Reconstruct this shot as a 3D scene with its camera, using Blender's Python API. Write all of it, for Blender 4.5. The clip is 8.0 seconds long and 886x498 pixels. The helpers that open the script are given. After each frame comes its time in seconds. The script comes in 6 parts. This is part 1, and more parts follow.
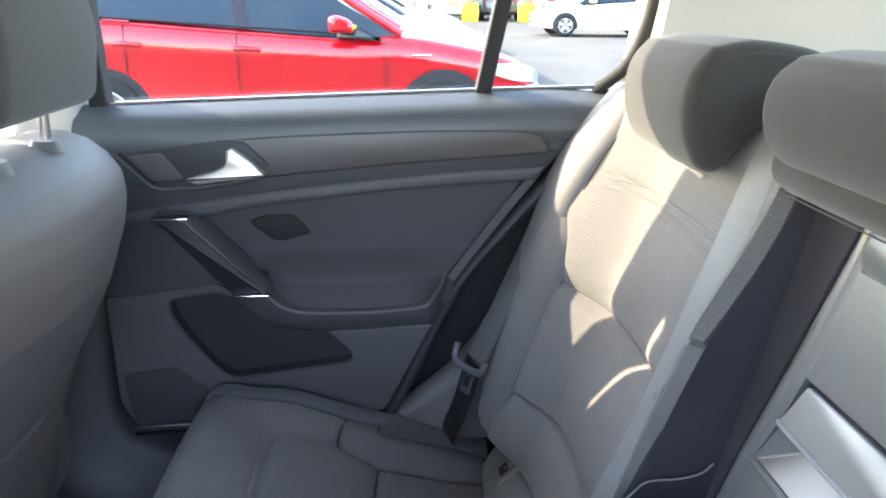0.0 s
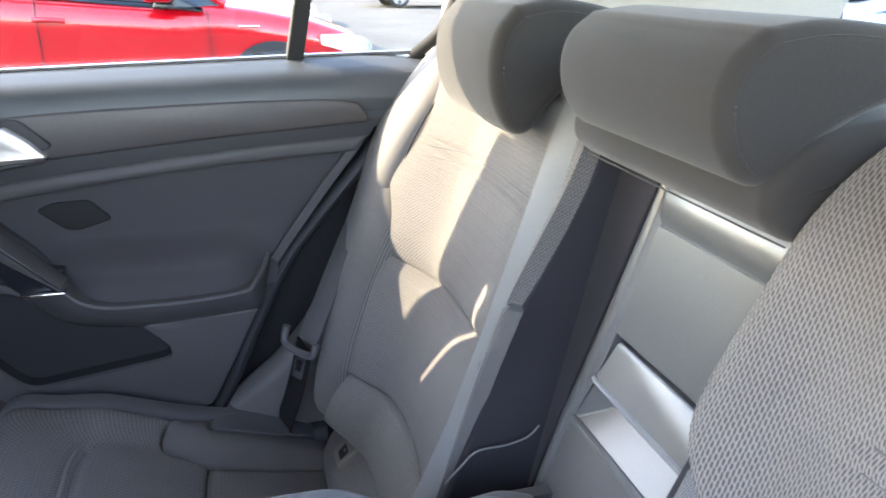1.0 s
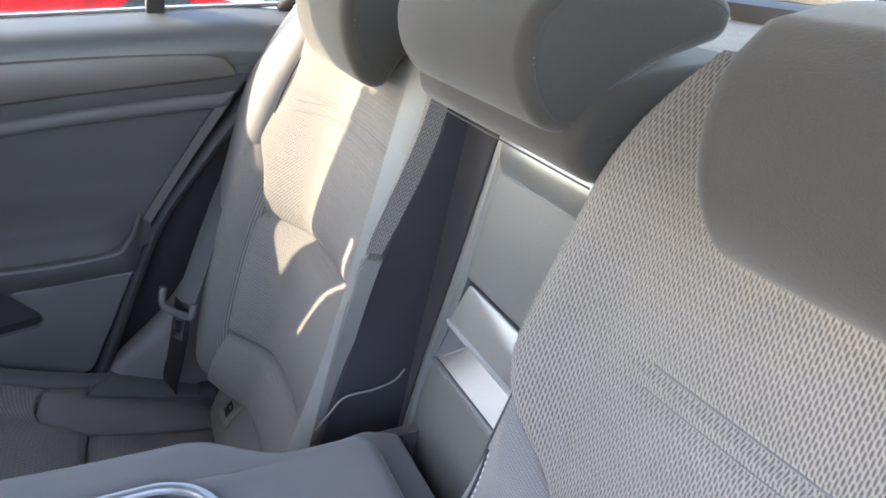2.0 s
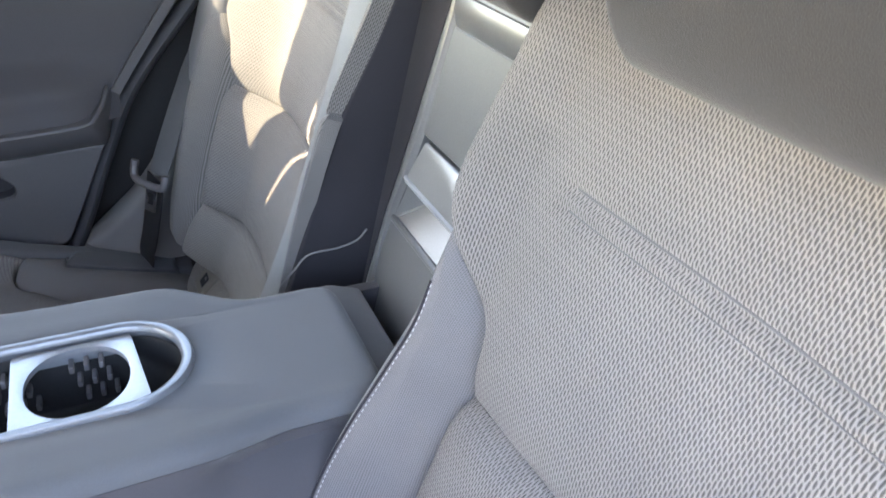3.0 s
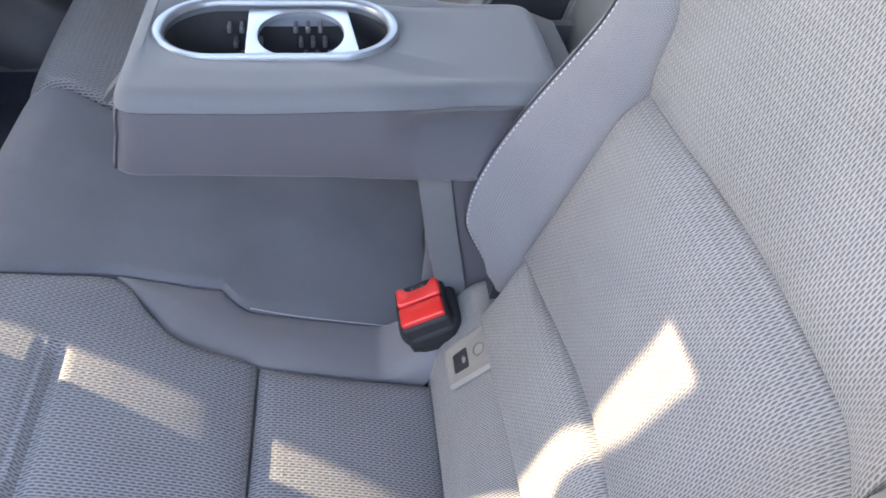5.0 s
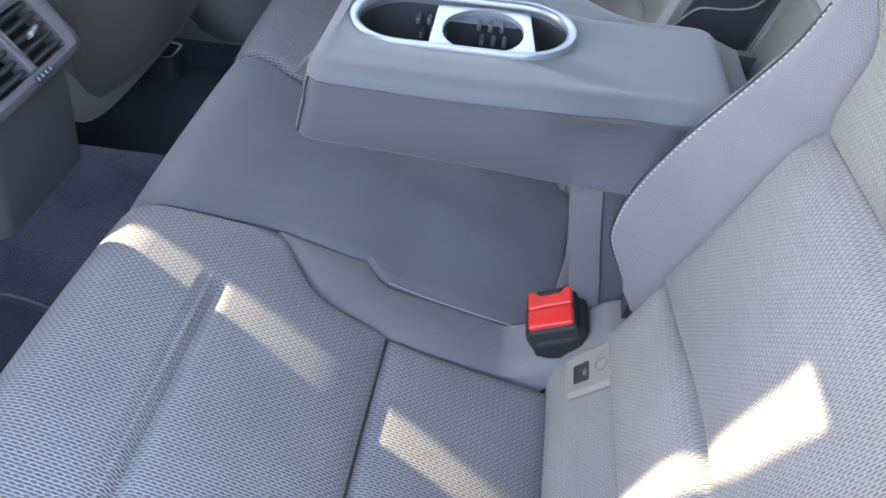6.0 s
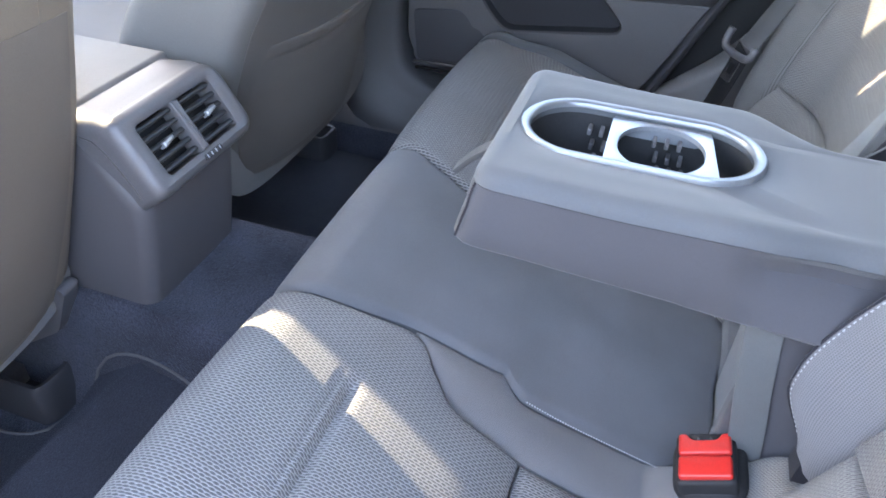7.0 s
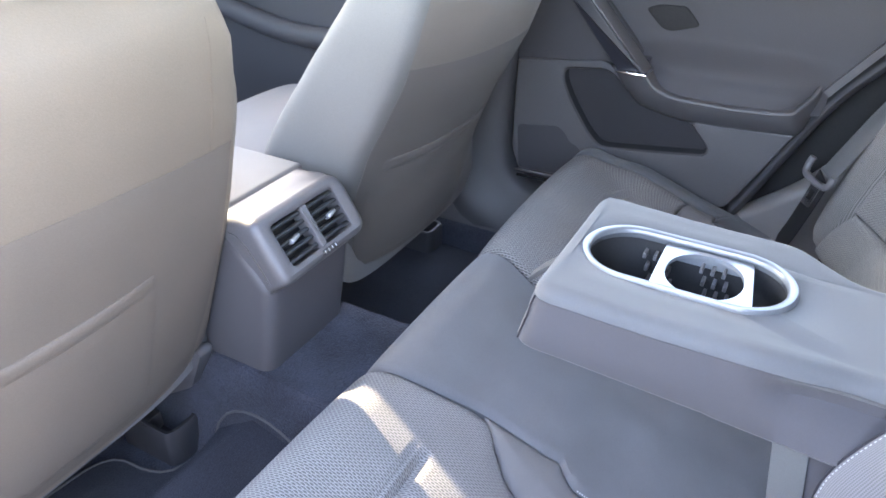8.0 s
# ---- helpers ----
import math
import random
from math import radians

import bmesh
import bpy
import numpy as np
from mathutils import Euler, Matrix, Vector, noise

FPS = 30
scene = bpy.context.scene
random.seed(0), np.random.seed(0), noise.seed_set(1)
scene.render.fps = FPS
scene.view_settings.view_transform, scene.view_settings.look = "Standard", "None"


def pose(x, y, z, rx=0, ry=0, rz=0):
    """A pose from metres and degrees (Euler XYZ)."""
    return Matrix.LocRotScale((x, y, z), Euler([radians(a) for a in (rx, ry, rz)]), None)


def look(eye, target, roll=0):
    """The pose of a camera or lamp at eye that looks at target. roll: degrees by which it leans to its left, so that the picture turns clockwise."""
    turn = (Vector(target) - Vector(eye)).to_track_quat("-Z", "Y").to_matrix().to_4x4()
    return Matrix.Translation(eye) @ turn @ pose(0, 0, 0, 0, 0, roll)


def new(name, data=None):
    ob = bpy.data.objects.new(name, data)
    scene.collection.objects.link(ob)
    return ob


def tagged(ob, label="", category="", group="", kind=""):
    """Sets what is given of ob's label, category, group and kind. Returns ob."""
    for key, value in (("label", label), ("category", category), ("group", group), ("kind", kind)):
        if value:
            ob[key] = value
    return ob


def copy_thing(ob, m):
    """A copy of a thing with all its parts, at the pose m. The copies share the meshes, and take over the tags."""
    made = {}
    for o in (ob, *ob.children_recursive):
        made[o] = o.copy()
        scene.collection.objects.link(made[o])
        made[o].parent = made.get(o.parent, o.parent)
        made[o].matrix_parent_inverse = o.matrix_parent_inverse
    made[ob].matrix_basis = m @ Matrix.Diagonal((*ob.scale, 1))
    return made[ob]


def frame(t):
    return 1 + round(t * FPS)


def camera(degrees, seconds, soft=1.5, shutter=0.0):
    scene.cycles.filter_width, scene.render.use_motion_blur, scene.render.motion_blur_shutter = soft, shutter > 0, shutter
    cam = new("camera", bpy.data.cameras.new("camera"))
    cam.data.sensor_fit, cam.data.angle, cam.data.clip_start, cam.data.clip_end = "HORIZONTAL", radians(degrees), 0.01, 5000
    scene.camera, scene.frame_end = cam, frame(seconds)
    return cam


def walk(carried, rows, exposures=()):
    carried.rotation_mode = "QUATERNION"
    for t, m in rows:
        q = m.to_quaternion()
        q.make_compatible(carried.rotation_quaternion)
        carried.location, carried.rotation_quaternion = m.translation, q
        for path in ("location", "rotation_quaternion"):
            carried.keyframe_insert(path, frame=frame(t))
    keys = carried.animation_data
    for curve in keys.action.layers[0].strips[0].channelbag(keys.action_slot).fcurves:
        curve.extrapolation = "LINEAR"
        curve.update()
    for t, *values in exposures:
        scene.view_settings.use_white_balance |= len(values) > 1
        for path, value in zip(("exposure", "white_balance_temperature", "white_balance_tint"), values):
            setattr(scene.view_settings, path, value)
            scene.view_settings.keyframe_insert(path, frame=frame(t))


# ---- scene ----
cam = camera(63.1, 8.0, soft=1.6, shutter=0.2)
PATH = [
    (0, (-0.07, -0.487, 0.966), (0.068, 1.402, 0.323), 0.6),
    (0.5, (-0.051, -0.462, 0.949), (0.293, 1.39, 0.277), 0.8),
    (1, (-0.024, -0.453, 0.952), (0.515, 1.34, 0.247), 1.1),
    (1.5, (0.005, -0.465, 0.957), (0.682, 1.264, 0.214), 1.7),
    (1.7, (0.012, -0.474, 0.957), (0.732, 1.228, 0.192), 1.9),
    (2.8, (0.033, -0.537, 0.937), (0.8, 1.022, -0.053), 2.8),
    (3, (0.032, -0.545, 0.926), (0.775, 0.993, -0.116), 3.0),
    (3.5, (0.022, -0.575, 0.898), (0.689, 0.915, -0.258), 3.8),
    (4, (0.012, -0.604, 0.872), (0.557, 0.842, -0.397), 4.5),
    (4.5, (0.003, -0.628, 0.862), (0.42, 0.778, -0.498), 5.0),
    (4.7, (0.0, -0.64, 0.856), (0.354, 0.754, -0.533), 5.0),
    (5.8, (-0.005, -0.688, 0.842), (-0.053, 0.746, -0.551), 4.5),
    (6, (-0.005, -0.687, 0.844), (-0.134, 0.758, -0.533), 4.3),
    (6.5, (-0.025, -0.677, 0.836), (-0.325, 0.811, -0.467), 3.8),
    (7, (-0.058, -0.646, 0.835), (-0.516, 0.875, -0.38), 3.3),
    (7.5, (-0.06, -0.651, 0.87), (-0.662, 0.886, -0.26), 2.4),
    (8, (0.014, -0.718, 0.929), (-0.785, 0.793, -0.109), 1.2),
]
walk(cam, [(t, look(eye, target, roll)) for t, eye, target, roll in PATH],
     exposures=[(0, 4.49, 7450, 16), (1.7, 4.50, 7550, 19), (3.0, 4.73, 7800, 17), (4.5, 4.83, 8000, 18), (6.0, 4.94, 7600, 17), (7.0, 5.25, 7700, 16), (8.0, 5.53, 7900, 18)])

# ---- world, sun and exposure ----
SUN_TO = Vector((-0.8165, 0.3134, 0.4848)).normalized()
world = bpy.data.worlds.new("sky")
scene.world = world
world.use_nodes = True
wn, wl = world.node_tree.nodes, world.node_tree.links
sky = wn.new("ShaderNodeTexSky")
sky.sky_type = 'NISHITA'
sky.sun_disc = False
sky.sun_elevation = math.asin(SUN_TO.z)
sky.sun_rotation = math.atan2(SUN_TO.x, SUN_TO.y)
wl.new(sky.outputs[0], wn["Background"].inputs[0])
wn["Background"].inputs[1].default_value = 0.15
sun_data = bpy.data.lights.new("sun", 'SUN')
sun_data.energy = 1.45
sun_data.angle = radians(0.5)
sun_data.color = (1.0, 0.89, 0.70)
sun_ob = new("sun", sun_data)
sun_ob.matrix_world = look((0, 0, 0), -SUN_TO) @ Matrix.Identity(4)

# ---- materials ----
def base_material(name, rough=0.6, metal=0.0, spec=0.5):
    m = bpy.data.materials.new(name)
    m.use_nodes = True
    b = m.node_tree.nodes["Principled BSDF"]
    b.inputs["Roughness"].default_value = rough
    b.inputs["Metallic"].default_value = metal
    b.inputs["Specular IOR Level"].default_value = spec
    return m, m.node_tree.nodes, m.node_tree.links, b


def grained(name, color, rough=0.6, metal=0.0, scale=900.0, bump=0.25, spots=0.12, blotch=6.0, spec=0.5, sheen=0.0, dist=0.0006, coat=0.0, rough_var=0.12):
    """Colour with large blotches and a fine grain that also bumps the surface."""
    m, n, l, b = base_material(name, rough, metal, spec)
    tc = n.new("ShaderNodeTexCoord")
    big = n.new("ShaderNodeTexNoise")
    big.inputs["Scale"].default_value = blotch
    big.inputs["Detail"].default_value = 6
    fine = n.new("ShaderNodeTexNoise")
    fine.inputs["Scale"].default_value = scale
    fine.inputs["Detail"].default_value = 3
    l.new(tc.outputs["Object"], big.inputs["Vector"])
    l.new(tc.outputs["Object"], fine.inputs["Vector"])
    ramp = n.new("ShaderNodeMapRange")
    ramp.inputs["From Min"].default_value = 0.3
    ramp.inputs["From Max"].default_value = 0.7
    ramp.inputs["To Min"].default_value = 1 - spots
    ramp.inputs["To Max"].default_value = 1 + spots
    l.new(big.outputs["Fac"], ramp.inputs["Value"])
    ramp2 = n.new("ShaderNodeMapRange")
    ramp2.inputs["From Min"].default_value = 0.3
    ramp2.inputs["From Max"].default_value = 0.7
    ramp2.inputs["To Min"].default_value = 1 - spots
    ramp2.inputs["To Max"].default_value = 1 + spots
    l.new(fine.outputs["Fac"], ramp2.inputs["Value"])
    mul = n.new("ShaderNodeMath")
    mul.operation = 'MULTIPLY'
    l.new(ramp.outputs[0], mul.inputs[0])
    l.new(ramp2.outputs[0], mul.inputs[1])
    mix = n.new("ShaderNodeVectorMath")
    mix.operation = 'SCALE'
    mix.inputs[0].default_value = color
    l.new(mul.outputs[0], mix.inputs["Scale"])
    l.new(mix.outputs[0], b.inputs["Base Color"])
    rr = n.new("ShaderNodeMapRange")
    rr.inputs["To Min"].default_value = max(0.02, rough - rough_var)
    rr.inputs["To Max"].default_value = min(1.0, rough + rough_var)
    l.new(big.outputs["Fac"], rr.inputs["Value"])
    l.new(rr.outputs[0], b.inputs["Roughness"])
    if bump:
        bp = n.new("ShaderNodeBump")
        bp.inputs["Strength"].default_value = bump
        bp.inputs["Distance"].default_value = dist
        l.new(fine.outputs["Fac"], bp.inputs["Height"])
        l.new(bp.outputs[0], b.inputs["Normal"])
    if sheen:
        b.inputs["Sheen Weight"].default_value = sheen
        b.inputs["Sheen Roughness"].default_value = 0.5
    if coat:
        b.inputs["Coat Weight"].default_value = coat
        b.inputs["Coat Roughness"].default_value = 0.03
    return m


def woven(name, light, dark, across, along, rib=0.30, slant=0.2, strength=0.8, dist=0.0012, sheen=0.15):
    """Cloth of raised slanting strands in staggered columns, in metres of the UV map. across, along: the pattern's repeat."""
    m, n, l, b = base_material(name, 0.85, 0.0, 0.25)
    uv = n.new("ShaderNodeUVMap")
    uv.uv_map = "cloth"
    wob = n.new("ShaderNodeTexNoise")
    wob.inputs["Scale"].default_value = 50
    l.new(uv.outputs[0], wob.inputs["Vector"])
    add = n.new("ShaderNodeVectorMath")
    add.operation = 'MULTIPLY_ADD'
    add.inputs[1].default_value = (0.0007, 0.0007, 0)
    l.new(wob.outputs["Color"], add.inputs[0])
    l.new(uv.outputs[0], add.inputs[2])
    sep = n.new("ShaderNodeSeparateXYZ")
    l.new(add.outputs[0], sep.inputs[0])

    def op(kind, a, c):
        q = n.new("ShaderNodeMath")
        q.operation = kind
        for k, v in enumerate((a, c)):
            if v is None:
                continue
            if isinstance(v, (int, float)):
                q.inputs[k].default_value = v
            else:
                l.new(v, q.inputs[k])
        return q.outputs[0]

    thread = n.new("ShaderNodeTexNoise")
    thread.inputs["Scale"].default_value = 1100
    thread.inputs["Detail"].default_value = 1
    l.new(add.outputs[0], thread.inputs["Vector"])

    def gaps(shift):
        """One set of slanting gaps between the strands; the other set lies half a repeat off."""
        fu = op('SUBTRACT', op('FRACT', op('ADD', op('MULTIPLY', sep.outputs[0], 1 / across), shift), None), 0.5)
        fv = op('SUBTRACT', op('FRACT', op('ADD', op('MULTIPLY', sep.outputs[1], 1 / along), shift), None), 0.5)
        sx = op('ADD', fu, op('MULTIPLY', fv, slant))
        d = op('ADD', op('POWER', op('MULTIPLY', op('ABSOLUTE', sx, None), 1 / rib), 2.0), op('POWER', op('MULTIPLY', op('ABSOLUTE', fv, None), 2.0), 2.0))
        return op('SUBTRACT', 1.0, d)

    h = op('SUBTRACT', 0.0, op('MAXIMUM', gaps(0.0), gaps(0.5)))
    h = op('ADD', h, op('MULTIPLY', op('SUBTRACT', thread.outputs["Fac"], 0.5), 0.5))
    # rows alternate in height, which reads as fine ribs from afar
    h = op('ADD', h, op('MULTIPLY', op('COSINE', op('MULTIPLY', sep.outputs[1], 2 * math.pi / along), None), 0.14))
    # each strand is twisted from fine threads
    lean = op('ADD', op('MULTIPLY', sep.outputs[0], 1 / across), op('MULTIPLY', sep.outputs[1], slant / along))
    h = op('ADD', h, op('MULTIPLY', op('COSINE', op('MULTIPLY', lean, 8 * math.pi), None), -0.07))
    mr = n.new("ShaderNodeMapRange")
    mr.interpolation_type = 'SMOOTHSTEP'
    mr.inputs["From Min"].default_value = -0.75
    mr.inputs["From Max"].default_value = 0.45
    l.new(h, mr.inputs["Value"])
    col = n.new("ShaderNodeMix")
    col.data_type = 'RGBA'
    col.inputs["A"].default_value = (*dark, 1)
    col.inputs["B"].default_value = (*light, 1)
    l.new(mr.outputs[0], col.inputs["Factor"])
    big = n.new("ShaderNodeTexNoise")
    big.inputs["Scale"].default_value = 9
    big.inputs["Detail"].default_value = 8
    l.new(uv.outputs[0], big.inputs["Vector"])
    ramp = n.new("ShaderNodeMapRange")
    ramp.inputs["From Min"].default_value = 0.3
    ramp.inputs["From Max"].default_value = 0.7
    ramp.inputs["To Min"].default_value = 0.92
    ramp.inputs["To Max"].default_value = 1.08
    l.new(big.outputs["Fac"], ramp.inputs["Value"])
    sc = n.new("ShaderNodeVectorMath")
    sc.operation = 'SCALE'
    l.new(col.outputs["Result"], sc.inputs[0])
    l.new(ramp.outputs[0], sc.inputs["Scale"])
    l.new(sc.outputs[0], b.inputs["Base Color"])
    bp = n.new("ShaderNodeBump")
    bp.inputs["Strength"].default_value = strength
    bp.inputs["Distance"].default_value = dist
    l.new(mr.outputs[0], bp.inputs["Height"])
    l.new(bp.outputs[0], b.inputs["Normal"])
    b.inputs["Sheen Weight"].default_value = sheen
    return m


def glassy(name, color=(0.93, 0.96, 0.96), rough=0.0):
    """Thin pane: mostly clear, with a gloss that grows at a grazing angle."""
    m = bpy.data.materials.new(name)
    m.use_nodes = True
    n, l = m.node_tree.nodes, m.node_tree.links
    n.remove(n["Principled BSDF"])
    tr = n.new("ShaderNodeBsdfTransparent")
    tr.inputs[0].default_value = (*color, 1)
    gl = n.new("ShaderNodeBsdfGlossy")
    gl.inputs["Roughness"].default_value = rough
    lw = n.new("ShaderNodeLayerWeight")
    lw.inputs[0].default_value = 0.5
    pw = n.new("ShaderNodeMath")
    pw.operation = 'POWER'
    pw.inputs[1].default_value = 5.0
    l.new(lw.outputs["Facing"], pw.inputs[0])
    fr = n.new("ShaderNodeMath")
    fr.operation = 'MULTIPLY_ADD'
    fr.inputs[1].default_value = 0.5
    fr.inputs[2].default_value = 0.03
    l.new(pw.outputs[0], fr.inputs[0])
    mx = n.new("ShaderNodeMixShader")
    l.new(fr.outputs[0], mx.inputs[0])
    l.new(tr.outputs[0], mx.inputs[1])
    l.new(gl.outputs[0], mx.inputs[2])
    l.new(mx.outputs[0], n["Material Output"].inputs[0])
    return m


M_WEAVE = woven("seat_weave", (0.234, 0.222, 0.216), (0.070, 0.068, 0.068), 0.0044, 0.0055, 0.155, 0.09, 1.0, 0.0008)
M_WEAVE_SEAT = woven("cushion_weave", (0.254, 0.246, 0.250), (0.086, 0.084, 0.088), 0.0056, 0.0060, 0.19, 0.0, 1.0, 0.0008)
M_WEAVE_FINE = woven("seat_rib", (0.252, 0.239, 0.226), (0.085, 0.081, 0.079), 0.0042, 0.0052, 0.155, 0.08, 0.9, 0.0006)
M_RIB = woven("bolster_rib", (0.195, 0.186, 0.180), (0.085, 0.082, 0.080), 0.0026, 0.0036, 0.16, 0.05, 0.8, 0.0004)
M_BOLSTER = woven("bolster_fine", (0.190, 0.184, 0.187), (0.118, 0.115, 0.119), 0.0019, 0.0023, 0.20, 0.0, 0.6, 0.0003)
M_SIDE = grained("bolster_cloth", (0.168, 0.163, 0.166), 0.72, 0, 1400, 0.5, 0.10, 7, 0.4, 0.04, 0.0006)
M_MIDCLOTH = grained("middle_seat_cloth", (0.111, 0.112, 0.121), 0.82, 0, 1500, 0.5, 0.14, 9, 0.3, 0.15, 0.0006)
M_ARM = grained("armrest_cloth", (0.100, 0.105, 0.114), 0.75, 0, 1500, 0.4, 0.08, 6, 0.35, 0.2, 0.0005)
M_HEAD = grained("headrest_cloth", (0.034, 0.032, 0.031), 0.85, 0, 1300, 0.5, 0.10, 8, 0.28, 0.18, 0.0006)
M_DARKCLOTH = grained("dark_side_cloth", (0.025, 0.024, 0.030), 0.85, 0, 900, 0.5, 0.15, 7, 0.25, 0.05)
M_DOOR = grained("door_plastic", (0.080, 0.078, 0.084), 0.55, 0, 700, 0.3, 0.08, 4, 0.45)
M_DOOR_TOP = grained("sill_plastic", (0.070, 0.079, 0.090), 0.42, 0, 600, 0.3, 0.08, 4, 0.5)
M_DOOR_DARK = grained("dark_plastic", (0.040, 0.040, 0.046), 0.6, 0, 700, 0.3, 0.10, 4, 0.4)
M_DOOR_PAD = grained("door_pad", (0.062, 0.060, 0.067), 0.7, 0, 900, 0.4, 0.08, 5, 0.35)
M_TRIM = grained("satin_trim", (0.082, 0.077, 0.080), 0.42, 0.35, 300, 0.05, 0.05, 5)
M_SILVER = grained("silver_paint", (0.34, 0.36, 0.39), 0.38, 0.55, 300, 0.04, 0.04, 5)
M_RING = grained("ring_silver", (0.21, 0.225, 0.25), 0.36, 0.5, 300, 0.04, 0.04, 5)
M_CHROME = grained("chrome", (0.78, 0.78, 0.79), 0.12, 1.0, 100, 0.0, 0.03, 5)
M_HANDLE = grained("handle_satin", (0.62, 0.59, 0.56), 0.3, 0.7, 300, 0.03, 0.04, 5)
M_RUBBER = grained("black_rubber", (0.019, 0.019, 0.021), 0.7, 0, 300, 0.2, 0.1, 5, 0.35)
# Dark lining, darkened further for the shade of a deep pocket.
M_POCKET_SHADED = grained("pocket_lining_shaded", (0.027, 0.027, 0.032), 0.7, 0, 500, 0.3, 0.1, 5, 0.3)
M_GRIP = grained("grip_plastic", (0.016, 0.017, 0.024), 0.38, 0, 300, 0.05, 0.05, 5, 0.4)
M_GLOSS = grained("piano_black", (0.01, 0.01, 0.012), 0.12, 0, 100, 0.0, 0.05, 5, 0.6)
M_CARPET = grained("carpet", (0.040, 0.044, 0.062), 0.95, 0, 420, 1.0, 0.35, 9, 0.1, 0.1, 0.003)
M_MAT = grained("mat_felt", (0.034, 0.037, 0.050), 0.95, 0, 500, 0.9, 0.25, 7, 0.1, 0.08, 0.002)
M_MATEDGE = grained("mat_edge", (0.10, 0.10, 0.105), 0.8, 0, 900, 0.4, 0.1, 8, 0.3)
M_BELT = grained("belt_webbing", (0.085, 0.085, 0.088), 0.75, 0, 1200, 0.6, 0.12, 8, 0.3, 0.1)
M_BELT_MID = grained("belt_webbing_grey", (0.165, 0.175, 0.185), 0.6, 0, 1200, 0.6, 0.10, 8, 0.4, 0.1)
M_BELT_LIGHT = grained("belt_webbing_worn", (0.115, 0.12, 0.12), 0.6, 0, 1200, 0.6, 0.10, 8, 0.4, 0.1)
M_RED = grained("red_button", (0.62, 0.03, 0.025), 0.35, 0, 300, 0.05, 0.05, 6)
M_HATCH = grained("hatch_plastic", (0.190, 0.196, 0.205), 0.36, 0.45, 700, 0.15, 0.05, 5, 0.6)
M_CONSOLE = grained("console_plastic", (0.080, 0.076, 0.084), 0.5, 0, 800, 0.3, 0.06, 5, 0.5)
M_VENT = grained("vent_frame", (0.125, 0.121, 0.130), 0.50, 0.2, 400, 0.08, 0.05, 5, 0.5)
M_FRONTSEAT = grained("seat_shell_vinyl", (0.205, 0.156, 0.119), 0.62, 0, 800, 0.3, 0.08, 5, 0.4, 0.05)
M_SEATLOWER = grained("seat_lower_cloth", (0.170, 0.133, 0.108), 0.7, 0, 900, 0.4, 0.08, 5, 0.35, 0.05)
# Far seat's copies of the near seat's covers, darkened to hold its shade.
M_SEATUPPER_SHADED = grained("seat_upper_shaded", (0.130, 0.110, 0.097), 0.65, 0, 850, 0.35, 0.08, 5, 0.38, 0.05)
M_SEATLOWER_SHADED = grained("seat_lower_shaded", (0.098, 0.087, 0.082), 0.7, 0, 900, 0.4, 0.08, 5, 0.35, 0.05)
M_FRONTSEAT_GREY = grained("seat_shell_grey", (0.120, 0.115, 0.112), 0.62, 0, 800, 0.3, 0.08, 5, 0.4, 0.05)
# Armrest cloth once more, with shade mixed into a darker colour.
M_ARM_SHADED = grained("armrest_cloth_shaded", (0.070, 0.068, 0.076), 0.78, 0, 1500, 0.4, 0.08, 6, 0.35, 0.15, 0.0005)
M_SLAT = grained("slat_plastic", (0.030, 0.032, 0.036), 0.45, 0, 500, 0.1, 0.08, 5, 0.45)
M_LINER = grained("roof_liner", (0.66, 0.64, 0.60), 0.95, 0, 700, 0.5, 0.06, 6, 0.15)
M_PILLAR = grained("pillar_trim", (0.50, 0.48, 0.45), 0.7, 0, 600, 0.25, 0.05, 5, 0.3)
M_SHELF = grained("shelf_felt", (0.23, 0.205, 0.175), 0.95, 0, 380, 1.0, 0.3, 10, 0.1, 0.15, 0.002)
M_STITCH = grained("thread", (0.42, 0.42, 0.43), 0.7, 0, 900, 0.3, 0.1, 8)
M_ISO = grained("iso_frame", (0.190, 0.178, 0.158), 0.55, 0, 700, 0.2, 0.06, 6)
M_GLASS = glassy("window_glass", (0.79, 0.82, 0.81))
M_SCREEN = glassy("screen_glass", (0.82, 0.85, 0.83))
M_ASPHALT = grained("asphalt", (0.085, 0.083, 0.080), 0.9, 0, 60, 0.6, 0.2, 0.6, 0.2, 0.0, 0.004)
M_WALLGREY = grained("grey_wall", (0.16, 0.16, 0.165), 0.9, 0, 60, 0.4, 0.1, 2)

# ---- mesh helpers ----
def part(name, bm, material, parent=None, label="", smooth=True, origin=None, sharp=40):
    """Links a bmesh as one mesh object, under a thing or a part where one is given."""
    bmesh.ops.recalc_face_normals(bm, faces=bm.faces)
    me = bpy.data.meshes.new(name)
    bm.to_mesh(me)
    bm.free()
    if smooth:
        me.polygons.foreach_set("use_smooth", [True] * len(me.polygons))
        for f in me.polygons:
            if len(f.vertices) > 6:
                f.use_smooth = False
        me.set_sharp_from_angle(angle=radians(sharp))
    me.materials.append(material)
    ob = new(name, me)
    if parent is not None:
        ob.parent = parent
        ob.matrix_parent_inverse = base_of(parent).inverted()
    if label:
        tagged(ob, label)
    return ob


BASES = {}


def base_of(ob):
    return BASES.get(ob.name, Matrix.Identity(4))


def thing(name, at, label, category, group="", kind=""):
    """An Empty at the base of a thing, that carries its tags."""
    ob = new(name)
    ob.location = at
    ob.empty_display_size = 0.05
    BASES[ob.name] = Matrix.Translation(at)
    return tagged(ob, label, category, group, kind)


